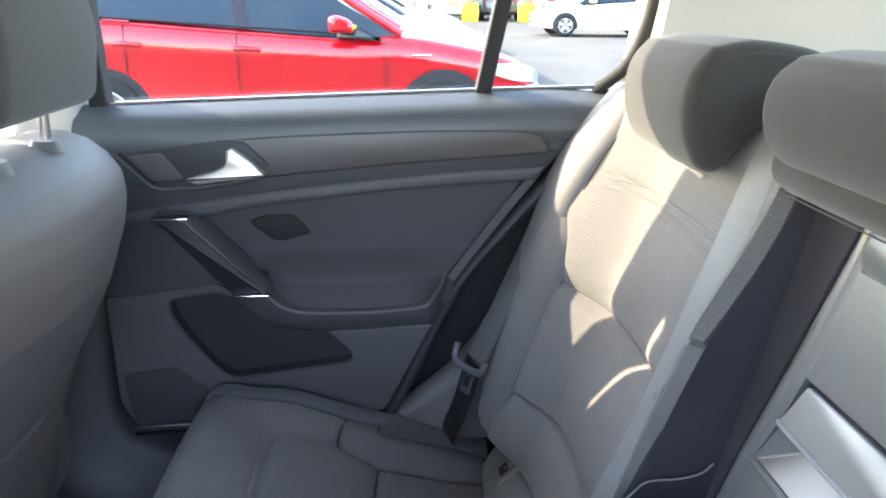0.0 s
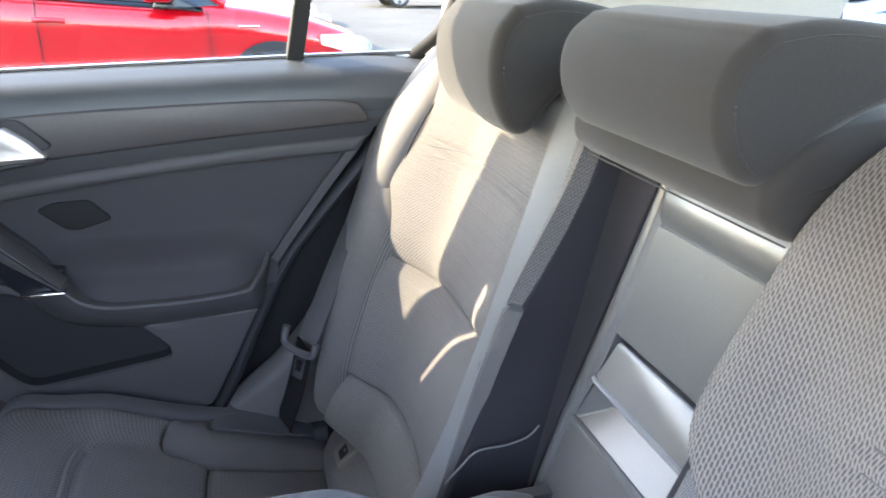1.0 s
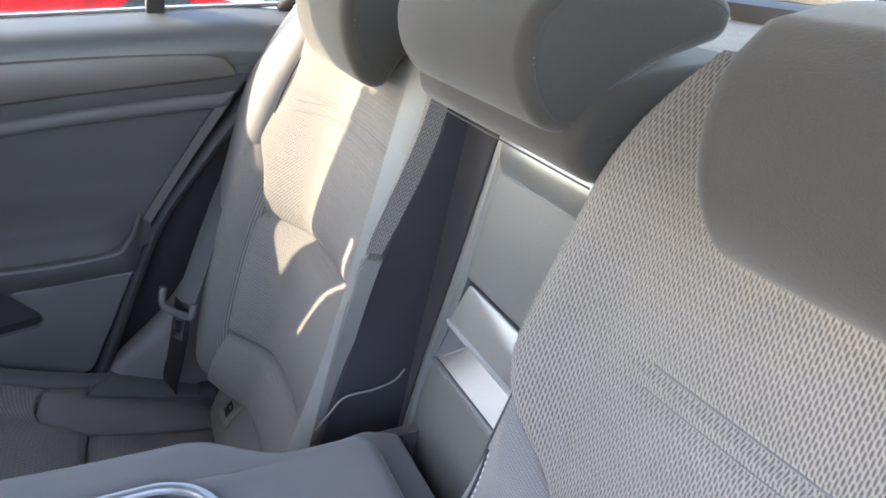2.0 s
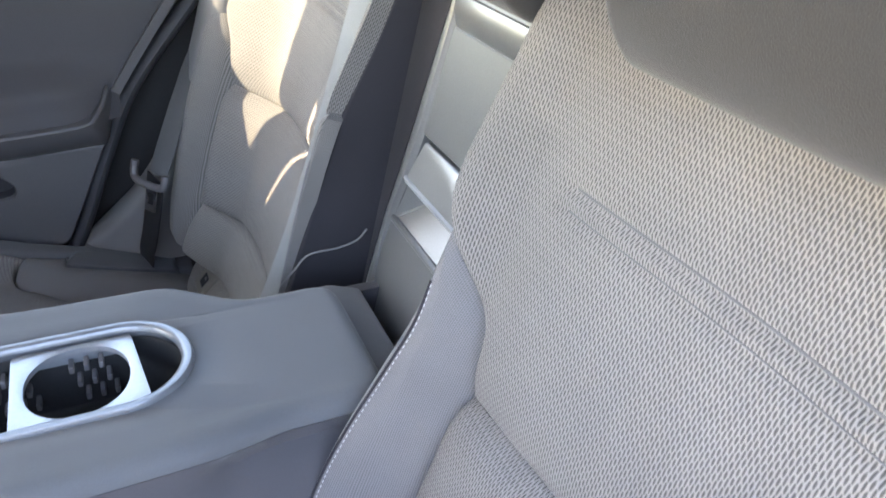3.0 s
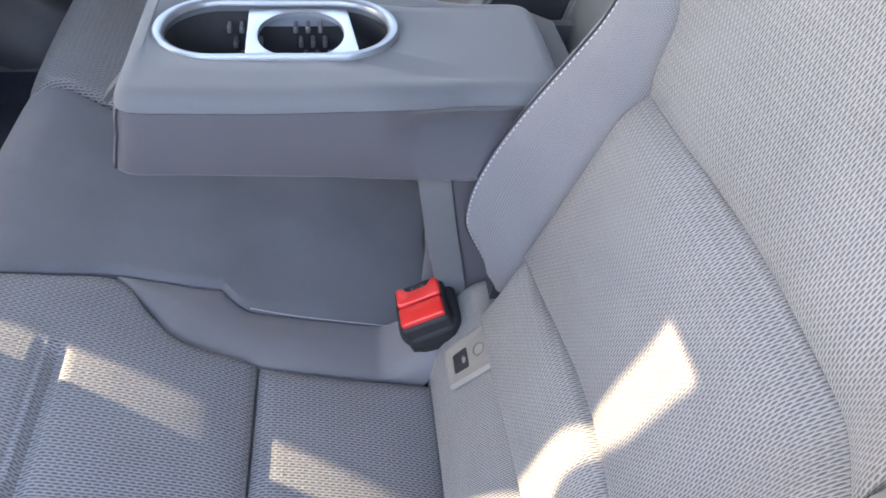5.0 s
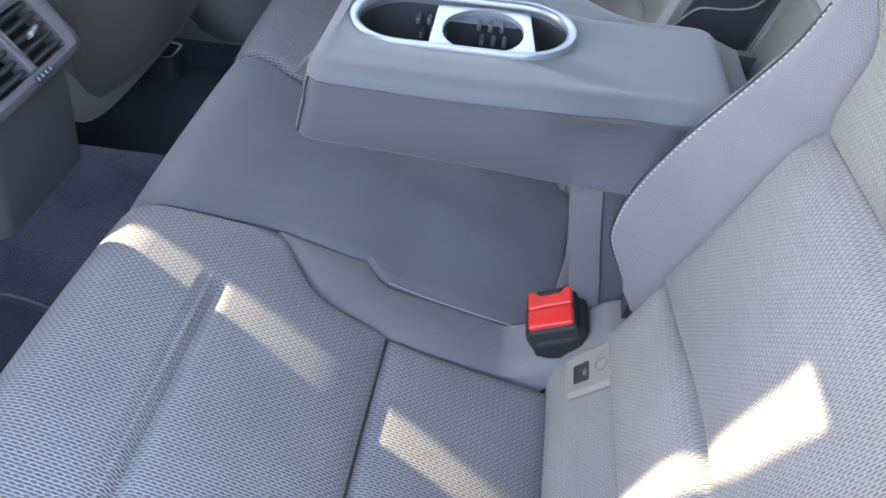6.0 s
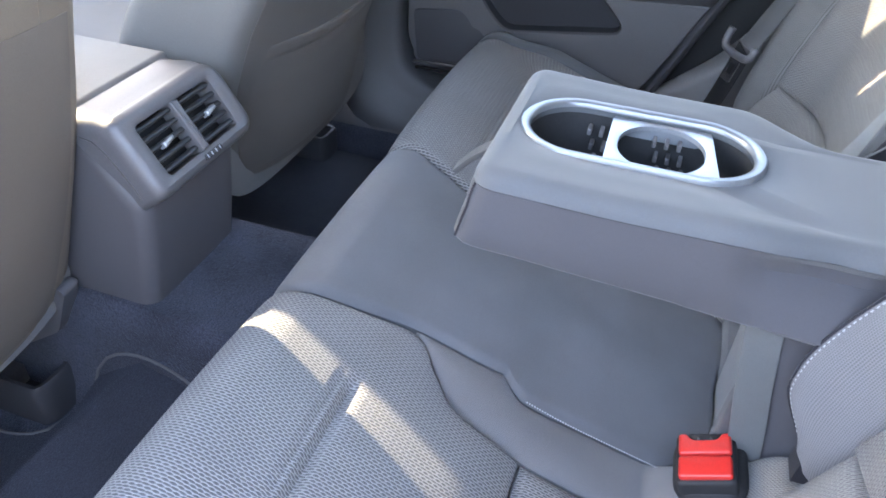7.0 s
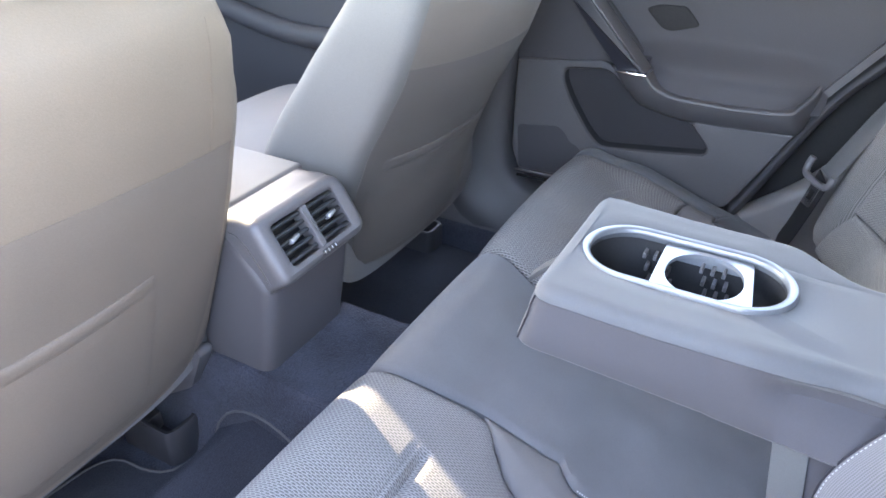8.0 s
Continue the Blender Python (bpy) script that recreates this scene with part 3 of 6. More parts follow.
def band(name, mat, top_pts, bottom_pts, y_in, y_out=0.74, bevel=0.006, label=""):
    o = curve2(top_pts, 26) + curve2(bottom_pts, 26)[::-1]
    return part(name, slab([tuple(q) for q in o], flat_place, y_out, y_in, bevel), mat, door, label)


trim_strip = band("trim_strip", M_TRIM, [(-0.497, 0.742), (-0.30, 0.765), (-0.05, 0.776), (0.09, 0.7775), (0.145, 0.776), (0.172, 0.768), (0.184, 0.750)],
     [(-0.44, 0.684), (-0.36, 0.689), (-0.28, 0.700), (-0.05, 0.722), (0.09, 0.732), (0.182, 0.739)], 0.652, bevel=0.005, label="satin grey decor strip")
part("handle_bezel", tube([(-0.50, 0.645, 0.742), (-0.445, 0.642, 0.690), (-0.43, 0.642, 0.686), (-0.36, 0.642, 0.690), (-0.275, 0.643, 0.705)], 0.004, 8), M_TRIM, trim_strip, "thin satin frame of the handle bowl")
part("handle_bowl", slab(rounded([(-0.487, 0.742), (-0.445, 0.694), (-0.30, 0.704), (-0.262, 0.722), (-0.30, 0.760), (-0.33, 0.760)], 0.008), flat_place, 0.70, 0.6455, 0.002), M_DOOR_DARK, trim_strip, "dark recessed handle bowl")
part("bowl_plate", slab(rounded([(-0.480, 0.738), (-0.445, 0.698), (-0.395, 0.702), (-0.425, 0.744)], 0.006), flat_place, 0.66, 0.6435, 0.002), M_DOOR, trim_strip)
hnd = slab(rounded([(-0.392, 0.703), (-0.375, 0.695), (-0.268, 0.708), (-0.290, 0.732), (-0.317, 0.752), (-0.325, 0.748), (-0.328, 0.726), (-0.345, 0.716)], 0.006), flat_place, 0.66, 0.632, 0.003)
part("door_handle", hnd, M_HANDLE, door, "pale satin inner door handle")
band("upper_band", M_DOOR_DARK, [(-0.51, 0.690), (-0.43, 0.688), (-0.27, 0.712), (0.012, 0.735), (0.205, 0.743)], [(-0.52, 0.640), (-0.485, 0.640), (-0.272, 0.672), (0.012, 0.702), (0.186, 0.714)], 0.664, bevel=0.003)
band("lower_band", M_DOOR, [(-0.545, 0.643), (-0.485, 0.647), (-0.272, 0.678), (0.012, 0.7075), (0.186, 0.718)], [(-0.545, 0.626), (-0.43, 0.627), (-0.276, 0.652), (-0.089, 0.674), (0.013, 0.682), (0.165, 0.692)], 0.660, bevel=0.008)
part("rear_panel", slab(rounded([(0.15, 0.81), (0.285, 0.815), (0.203, 0.729), (0.180, 0.729), (0.15, 0.74)], 0.006), flat_place, 0.74, 0.666, 0.004), M_DOOR_TOP, door, "soft dark rear end of the door top")
# front corner panel between the pillar and the pull grip
part("corner_panel", slab(rounded([(-0.556, 0.490), (-0.556, 0.650), (-0.40, 0.650), (-0.29, 0.535), (-0.29, 0.505), (-0.37, 0.512)], 0.006), flat_place, 0.74, 0.674, 0.004), M_DOOR_PAD, door, "dark grained corner panel")


def pad_depth(x, z):
    """How far the soft arm pad swells out of the insert."""
    along = sm(-0.345, -0.23, x) * (1 - 0.75 * sm(-0.05, 0.05, x))
    return 0.046 * along * sm(0.580, 0.522, z) + 0.010 * along * sm(0.515, 0.475, z)


def insert_place(a, b, h):
    a, b, h = float(a), float(b), float(h)
    return (a, 0.688 - pad_depth(a, b) - h, b)


part("insert", patch([(-0.330, 0.462), (-0.20, 0.474), (-0.05, 0.474), (0.035, 0.480)], [(-0.46, 0.640), (-0.276, 0.664), (-0.05, 0.688), (0.165, 0.700)],
     [(-0.330, 0.462), (-0.40, 0.560), (-0.46, 0.640)], [(0.035, 0.480), (0.040, 0.53), (0.125, 0.645), (0.165, 0.700)], 70, 44, insert_place, 0.0, 0.01, 0.0, 0.01), M_DOOR_PAD, door, "dark soft insert panel swelling into the arm pad")
part("tweeter_grille", slab(rounded([(-0.309, 0.620), (-0.285, 0.630), (-0.235, 0.632), (-0.205, 0.600), (-0.254, 0.585), (-0.272, 0.587)], 0.009), flat_place, 0.70, 0.6845, 0.002), M_RUBBER, door, "small dark speaker cover")
part("insert_rim", ribbon(curve3([(0.028, 0.668, 0.520), (0.046, 0.670, 0.545), (0.090, 0.672, 0.604), (0.130, 0.673, 0.656), (0.170, 0.674, 0.706)], 24), (0, -1, 0), 0.007, 0.006), M_DOOR, door, "grey moulded rim behind the insert")
# lip that curls from the pull grip under the pad
lip = curve3([(-0.292, 0.618, 0.528), (-0.274, 0.618, 0.512), (-0.254, 0.618, 0.493), (-0.217, 0.619, 0.4815), (-0.15, 0.620, 0.479), (-0.092, 0.620, 0.480), (-0.023, 0.624, 0.4855), (-0.008, 0.632, 0.494), (0.006, 0.648, 0.508), (0.018, 0.668, 0.530)], 60)
part("pad_lip", tube(lip, 0.0045, 8), M_DOOR, door, "grey moulded lip round the arm pad")
low_line = curve3([(-0.352, 0.660, 0.512), (-0.330, 0.660, 0.488), (-0.288, 0.660, 0.447), (-0.230, 0.660, 0.432), (-0.178, 0.660, 0.428), (-0.09, 0.660, 0.431), (-0.03, 0.662, 0.434), (0.0, 0.664, 0.438), (0.014, 0.670, 0.47), (0.026, 0.675, 0.515)], 60)
bm = bmesh.new()
cols = []
for p, q in zip(lip, low_line):
    cols.append([bm.verts.new((p.x, 0.69, p.z + 0.012)), bm.verts.new((p.x, p.y, p.z + 0.002))] + [bm.verts.new((p.x + (q.x - p.x) * t, p.y + (q.y - p.y) * t ** 1.6, p.z + (q.z - p.z) * t)) for t in (0.03, 0.15, 0.35, 0.6, 0.8, 1.0)] + [bm.verts.new((q.x, 0.72, q.z - 0.002))])
for a, b in zip(cols, cols[1:]):
    for k in range(len(a) - 1):
        bm.faces.new((a[k], b[k], b[k + 1], a[k + 1]))
part("ledge", bm, M_DOOR, door)
# lower shell with the sunk pocket
shell_o = rounded([(-0.552, 0.493), (-0.42, 0.508), (-0.368, 0.516), (-0.33, 0.494), (-0.285, 0.452), (-0.18, 0.436), (0.0, 0.440), (-0.045, 0.350), (-0.09, 0.262), (-0.535, 0.252), (-0.552, 0.30)], [0.006, 0.01, 0.01, 0.02, 0.02, 0.01, 0.006, 0.01, 0.02, 0.03, 0.01])
pocket_o = rounded([(-0.449, 0.488), (-0.429, 0.495), (-0.363, 0.503), (-0.336, 0.490), (-0.288, 0.444), (-0.182, 0.427), (-0.141, 0.383), (-0.145, 0.364), (-0.355, 0.336), (-0.385, 0.363), (-0.430, 0.426), (-0.449, 0.465)], [0.012, 0.01, 0.012, 0.01, 0.01, 0.012, 0.012, 0.012, 0.02, 0.02, 0.03, 0.02], 5)


def around(outline, cx, cz, n=160):
    """Where n spokes from a point inside meet the outline."""
    out = []
    for k in range(n):
        d = Vector((math.cos(2 * math.pi * k / n), math.sin(2 * math.pi * k / n)))
        best = 0.0
        for i in range(len(outline)):
            p, q = Vector(outline[i]) - Vector((cx, cz)), Vector(outline[(i + 1) % len(outline)]) - Vector((cx, cz))
            e = q - p
            den = d.x * e.y - d.y * e.x
            if abs(den) > 1e-12:
                tt, uu = (p.x * e.y - p.y * e.x) / den, (p.x * d.y - p.y * d.x) / den
                if tt > best and -1e-6 <= uu <= 1 + 1e-6:
                    best = tt
        out.append((cx + d.x * best, cz + d.y * best))
    return out


so, po = around(shell_o, -0.33, 0.40), around(pocket_o, -0.33, 0.40)
mixed = [((a[0] * 0.15 + b[0] * 0.85), (a[1] * 0.15 + b[1] * 0.85)) for a, b in zip(so, po)]
wide = [((a[0] * 0.4 + b[0] * 0.6), (a[1] * 0.4 + b[1] * 0.6)) for a, b in zip(so, po)]
rings = [[(a, 0.74, b) for a, b in so], [(a, 0.668, b) for a, b in so], [(a, 0.665, b) for a, b in inset(so, 0.003)], [(a, 0.664, b) for a, b in wide], [(a, 0.660, b) for a, b in mixed], [(a, 0.661, b) for a, b in po], [(a, 0.667, b) for a, b in inset(po, 0.003)]]
part("lower_shell", loft(rings, False), M_DOOR, door)
pin = around(inset(pocket_o, 0.003), -0.33, 0.40)
bm = loft([[(a, 0.6665, b) for a, b in pin], [(a, 0.684, b + 0.002) for a, b in inset(pin, 0.002)]], False)
bm.verts.ensure_lookup_table()
bm.faces.new([bm.verts[160 + i] for i in range(160)])
# The pocket is shallow; its colour carries the missing shade.
part("pocket", bm, M_POCKET_SHADED, door, "open door pocket, dark lining that also holds the depth's shade")
part("foot_panel", slab(rounded([(-0.540, 0.352), (-0.445, 0.365), (-0.40, 0.33), (-0.36, 0.262), (-0.53, 0.252)], 0.012), flat_place, 0.70, 0.6615, 0.002), M_DOOR_DARK, door, "dark lower corner panel")
part("kick_strip", tube([(-0.535, 0.655, 0.250), (-0.40, 0.655, 0.256), (-0.25, 0.655, 0.258)], 0.004, 6), M_CHROME, door, "thin bright strip low on the door")
part("kick_strip", tube([(-0.53, 0.655, 0.238), (-0.40, 0.655, 0.243), (-0.25, 0.655, 0.246)], 0.003, 6), M_GLOSS, door)
part("shell_line", tube([(-0.175, 0.6585, 0.4285), (-0.10, 0.6585, 0.4325), (-0.005, 0.6585, 0.4365)], 0.002, 6), M_VENT, door)
# slanting pull grip: dark face, grey bevelled edge, bright end caps
grip = part("pull_grip", slab(rounded([(-0.437, 0.646), (-0.400, 0.648), (-0.282, 0.524), (-0.326, 0.521)], 0.003), flat_place, 0.660, 0.605, 0.002), M_GRIP, door, "slanting dark pull grip")
part("upper_edge", slab(rounded([(-0.399, 0.6475), (-0.391, 0.6475), (-0.2725, 0.5235), (-0.281, 0.5235)], 0.002), flat_place, 0.650, 0.602, 0.0015), M_DOOR, grip, "grey bevelled edge")
part("end_cap", box(-0.441, -0.384, 0.597, 0.69, 0.6475, 0.6515, 0.0015), M_CHROME, grip, "bright end cap")
part("end_cap", box(-0.328, -0.269, 0.597, 0.69, 0.5185, 0.5225, 0.0015), M_CHROME, grip, "bright end cap")
sw = part("window_switch", slab(rounded([(-0.308, 0.536), (-0.277, 0.539), (-0.281, 0.529), (-0.300, 0.526)], 0.003), flat_place, 0.70, 0.650, 0.002), M_DOOR_DARK, door, "small dark window switch")
part("switch_mark", box(-0.296, -0.288, 0.648, 0.652, 0.530, 0.533, 0.0005), M_CHROME, sw)

# seal along the slanting rear edge of the door
seal = [(x + 0.018, 0.690, z - 0.006) for x, z in rear_edge]
part_seal = part("door_seal", tube(curve3(seal, 40), 0.022, 12, False, 0.55), M_DOOR_DARK)
tagged(part_seal, "black rubber seal round the rear door edge", "door seal", kind="structure")

# glass and its frame
def glass_place(a, b, t):
    return (a, 0.722 - 0.22 * (b - 0.82) + t, b)


win = thing("window_1", (-0.1, 0.72, 0.82), "clear rear door window with a narrow divider and quarter light", "car window", kind="structure")
part("pane", slab(rounded([(-0.53, 0.805), (0.07, 0.828), (0.126, 1.265), (-0.50, 1.265)], 0.01), glass_place, 0.0, 0.004, 0.001, 1), M_GLASS, win)
part("pane", slab(rounded([(0.085, 0.828), (0.275, 0.836), (0.325, 0.90), (0.34, 1.0), (0.27, 1.19), (0.145, 1.255)], [0.01, 0.02, 0.04, 0.05, 0.05, 0.01]), glass_place, 0.0, 0.004, 0.001, 1), M_GLASS, win)
div = [glass_place(0.079 + 0.17 * (b - 0.82), b, -0.006) for b in (0.80, 0.95, 1.235)]
part("divider", loft([[(x + a, y + c, z) for a, c in rounded([(-0.013, -0.012), (0.013, -0.012), (0.013, 0.016), (-0.013, 0.016)], 0.004)] for x, y, z in div]), M_RUBBER, win, "black upright window divider")
fr = [glass_place(a, b, -0.008) for a, b in ((-0.532, 0.80), (-0.525, 0.95), (-0.50, 1.24))]
part("window_frame", loft([[(x + a, y + c, z) for a, c in rounded([(-0.016, -0.014), (0.012, -0.014), (0.012, 0.02), (-0.016, 0.02)], 0.004)] for x, y, z in fr]), M_RUBBER, win, "black front edge of the window frame")
q_edge = curve3([glass_place(a, b, -0.006) for a, b in ((0.268, 0.828), (0.315, 0.87), (0.338, 0.93), (0.345, 1.0), (0.33, 1.09), (0.27, 1.22))], 30)
part("quarter_seal", tube(q_edge, 0.013, 10), M_RUBBER, win, "black curved seal of the quarter light")
part("quarter_trim", tube([p + Vector((0.026, -0.004, 0.0)) for p in q_edge], 0.016, 10), M_PILLAR, win, "light trim round the quarter light")

# ---- rear seats ----
bench = thing("rear_bench", (-0.15, 0, 0.2), "grey cloth rear bench with woven seats, plain middle and split backrest", "car seat")
BN = Vector((-0.948, 0.0, 0.318))


def back_x(z):
    return 0.221 + 0.335 * (z - 0.544) + 3.2 * max(0.0, z - 0.80) ** 2


def back_place(sg, yi):
    def place(a, b, h):
        a, b, h = float(a), float(b), float(h)
        inner = 0.040 * (1 - sm(yi - 0.005, 0.185, a)) * sm(0.22, 0.40, b) * (1 - 0.55 * sm(0.60, 0.80, b))
        if sg > 0:
            outer = 0.062 * sm(0.440, 0.575, a) * (1 - 0.5 * sm(0.62, 0.84, b))
        else:
            outer = 0.055 * sm(0.475, 0.595, a) * (1 - 0.8 * sm(0.60, 0.82, b))
        hollow = -0.010 * math.exp(-((a - 0.365) / 0.12) ** 2)
        p = Vector((back_x(b), sg * a, b)) + (h + inner + outer + hollow) * BN
        return p
    return place


def stitched_groove(b0, a0, a1, depth=0.0045, w=0.0045):
    def extra(a, b):
        m = sm(a0 - 0.01, a0 + 0.004, a) * (1 - sm(a1 - 0.004, a1 + 0.01, a))
        d = b - b0
        return -m * depth * (math.exp(-((d - 0.006) / w) ** 2) + 0.7 * math.exp(-((d + 0.008) / w) ** 2))
    return extra


def backrest(sg, yi, label):
    pl = back_place(sg, yi)
    # inner edge of the woven panels, upwards
    IN = [(0.166, 0.275), (0.177, 0.34), (0.185, 0.44), (0.187, 0.545), (0.181, 0.604)] if sg < 0 else [(0.168, 0.275), (0.186, 0.34), (0.200, 0.44), (0.203, 0.545), (0.196, 0.604)]
    body = rounded([(0.165, 0.25), (0.34, 0.845), (0.37, 0.872), (0.455, 0.868), (0.46, 0.83), (0.33, 0.25)], [0.02, 0.03, 0.03, 0.02, 0.02, 0.02], 5)
    t = part("backrest", profile_y(body, sg * (yi + 0.004), sg * 0.60, 0.02), M_DARKCLOTH, bench, label)
    cheek = [pl(yi, b, -0.024) for b in np.linspace(0.27, 0.85, 24)]
    o = [(c.x, c.z) for c in cheek] + [(0.44, 0.855), (0.42, 0.75), (0.30, 0.27)]
    part("cheek", slab(o, flat_place, sg * (yi + 0.03), sg * yi, 0.004), M_DARKCLOTH, t, "dark felt cheek of the backrest")
    upper_grid = []
    lines = stitched_groove(0.721, 0.212, 0.528, 0.0036, 0.0036)
    part("upper_panel", patch([(IN[3][0], 0.5502), (0.37, 0.5562), (0.535, 0.5502)], [(yi + 0.03, 0.892), (0.36, 0.900), (0.56, 0.885)],
         [(IN[3][0], 0.5502), (IN[4][0] + 0.001, 0.605), (yi + (0.020 if sg < 0 else 0.012), 0.655 if sg < 0 else 0.632), (yi + 0.002, 0.70 if sg < 0 else 0.662), (yi + 0.002, 0.78), (yi + 0.012, 0.84), (yi + 0.03, 0.892)],
         [(0.535, 0.5502), (0.545, 0.61), (0.595, 0.68), (0.61, 0.75), (0.60, 0.82), (0.56, 0.885)], 64, 150, pl, 0.003, 0.012, 0.008, 0.026,
         extra=lambda a, b: lines(a, b) - 0.012 * math.exp(-(max(0.0, b - 0.5502) / 0.019) ** 1.4), keep=upper_grid), M_WEAVE, t, "woven grey seat cloth")
    for zl, r in ((0.7285, 0.0011), (0.7145, 0.0007)):
        seam = []
        for i in range(3, 60):
            k = next(j for j in range(len(upper_grid) - 1) if upper_grid[j + 1][i].z > zl)
            p, q = upper_grid[k][i], upper_grid[k + 1][i]
            if 0.214 < abs(p.y) < 0.526:
                seam.append(p.lerp(q, (zl - p.z) / (q.z - p.z)))
        part("seam", tube(seam, r, 6), M_MIDCLOTH, t, "sewn line")
    part("middle_panel", patch([(IN[1][0] + 0.003, 0.362), (0.36, 0.378), (0.532, 0.362)], [(IN[3][0], 0.5498), (0.37, 0.5558), (0.535, 0.5498)],
         [(IN[1][0] + 0.003, 0.362), (IN[2][0], 0.45), (IN[3][0], 0.5498)], [(0.532, 0.362), (0.536, 0.45), (0.535, 0.5498)], 48, 80, pl, 0.003, 0.012, 0.008, 0.03, extra=lambda a, b: -0.012 * math.exp(-(max(0.0, 0.5498 - b) / 0.013) ** 1.4)), M_WEAVE, t, "woven grey seat cloth")
    part("lower_roll", patch([(IN[0][0] + 0.001, 0.265), (0.36, 0.262), (0.55, 0.265)], [(IN[1][0] + 0.003, 0.360), (0.36, 0.376), (0.532, 0.360)],
         [(IN[0][0] + 0.001, 0.265), (IN[0][0] + 0.012, 0.31), (IN[1][0] + 0.003, 0.360)], [(0.55, 0.265), (0.545, 0.31), (0.532, 0.360)], 40, 24, pl, 0.008, 0.018, 0.016, 0.03), M_WEAVE_FINE, t, "ribbed grey cloth roll")
    near = sg < 0
    rim_grid = []
    zt = 0.664 if near else 0.636
    part("inner_bolster", patch([(yi + (0.020 if near else 0.020), 0.300), (IN[0][0] - 0.002, 0.285)], [(yi + (0.012 if near else -0.002), zt), (yi + (0.017 if near else 0.008), zt + 0.008)],
         [(yi + 0.020, 0.300), (yi + (0.005 if near else 0.014), 0.37), (yi - (0.000 if near else -0.006), 0.48), (yi + (0.006 if near else -0.004), 0.60), (yi + (0.012 if near else -0.002), zt)],
         [(IN[0][0] - 0.002, 0.285), (IN[1][0] - 0.002, 0.34), (IN[2][0] - 0.002, 0.44), (IN[3][0] - 0.001, 0.545), (IN[4][0] - 0.002, 0.604), (yi + (0.017 if near else 0.008), zt + 0.008)], 24, 56, pl, 0.034 if near else 0.008, 0.046 if near else 0.018, 0.018 if near else 0.003, 0.018, extra=(lambda a, b: 0.032 * math.exp(-((a - yi - 0.017) / 0.017) ** 2) * sm(0.30, 0.36, b) * (1 - sm(0.38, 0.62, b))) if near else None, keep=rim_grid), M_BOLSTER if near else M_RIB, t, "smooth grey side bolster" if near else "ribbed grey edge strip")
    part("outer_bolster", patch([(0.552, 0.265), (0.60, 0.275)], [(0.600, 0.690), (0.612, 0.692)],
         [(0.552, 0.265), (0.537, 0.36), (0.537, 0.55), (0.548, 0.615), (0.600, 0.690)],
         [(0.60, 0.275), (0.625, 0.38), (0.630, 0.55), (0.622, 0.64), (0.612, 0.692)], 18, 56, pl, 0.016, 0.028, 0.022, 0.06), M_SIDE if near else M_RIB, t, "rounded grey cloth side bolster")
    rows = [r for r in rim_grid[4:-8]]
    col = 7 if near else 1
    nrm = Vector((-0.6, 0.75 if near else -0.6, 0.2)).normalized()
    part("piping", tube([r[col] + 0.0004 * nrm for r in rows], 0.0013, 6), M_DARKCLOTH if near else M_SIDE, t, "dark sewn piping" if near else "pale stitched piping")
    if near:
        line = curve3([r[col + 1] for r in rows], 120)
        bms = bmesh.new()
        for k in range(0, 120, 2):
            d = line[k + 1] - line[k]
            m = Matrix.Translation((line[k] + line[k + 1]) / 2 + 0.0004 * nrm) @ d.to_track_quat('X', 'Z').to_matrix().to_4x4() @ Matrix.Diagonal((d.length * 0.75, 0.0006, 0.0006, 1))
            bmesh.ops.create_icosphere(bms, subdivisions=1, radius=1, matrix=m)
        part("stitching", bms, M_STITCH, t, "pale stitches beside the piping")
    return t


backrest(-1, 0.118, "upright grey woven rear seat with smooth bolsters beside the armrest")
backrest(1, 0.150, "upright grey woven rear seat half in sunlight by the door")

# fixed side bolster between the far backrest and the door
keys = curve2([(0.20, -0.12, 0.668, 0.725), (0.27, -0.052, 0.655, 0.72), (0.354, 0.036, 0.630, 0.715), (0.442, 0.094, 0.600, 0.71), (0.585, 0.150, 0.575, 0.70), (0.719, 0.194, 0.546, 0.69), (0.79, 0.236, 0.548, 0.68), (0.850, 0.285, 0.575, 0.68)], 40)
rings = []
for z, x0, y0, y1 in keys:
    rings.append([(x, y, z) for x, y in rounded([(x0, y0 + 0.006), (x0, y1), (x0 + 0.22, y1 + 0.02), (x0 + 0.22, y0)], [0.04, 0.035, 0.01, 0.01], 8)])
sb = thing("side_bolster", (0.1, 0.66, 0.2), "smooth grey fixed side bolster beside the door", "side bolster")
part("padding", loft(rings), M_SIDE, sb)
part("seam", tube([(x0 + 0.030, y0 + 0.0035, z) for z, x0, y0, y1 in keys if z > 0.42], 0.0012, 6), M_DARKCLOTH, sb, "dark seam along the inner edge")

# bench cushion
CN = Vector((0.383, 0.0, 0.924))
CT = Vector((-0.924, 0.0, 0.383))
FRONT, ROLL = -0.335, 0.047


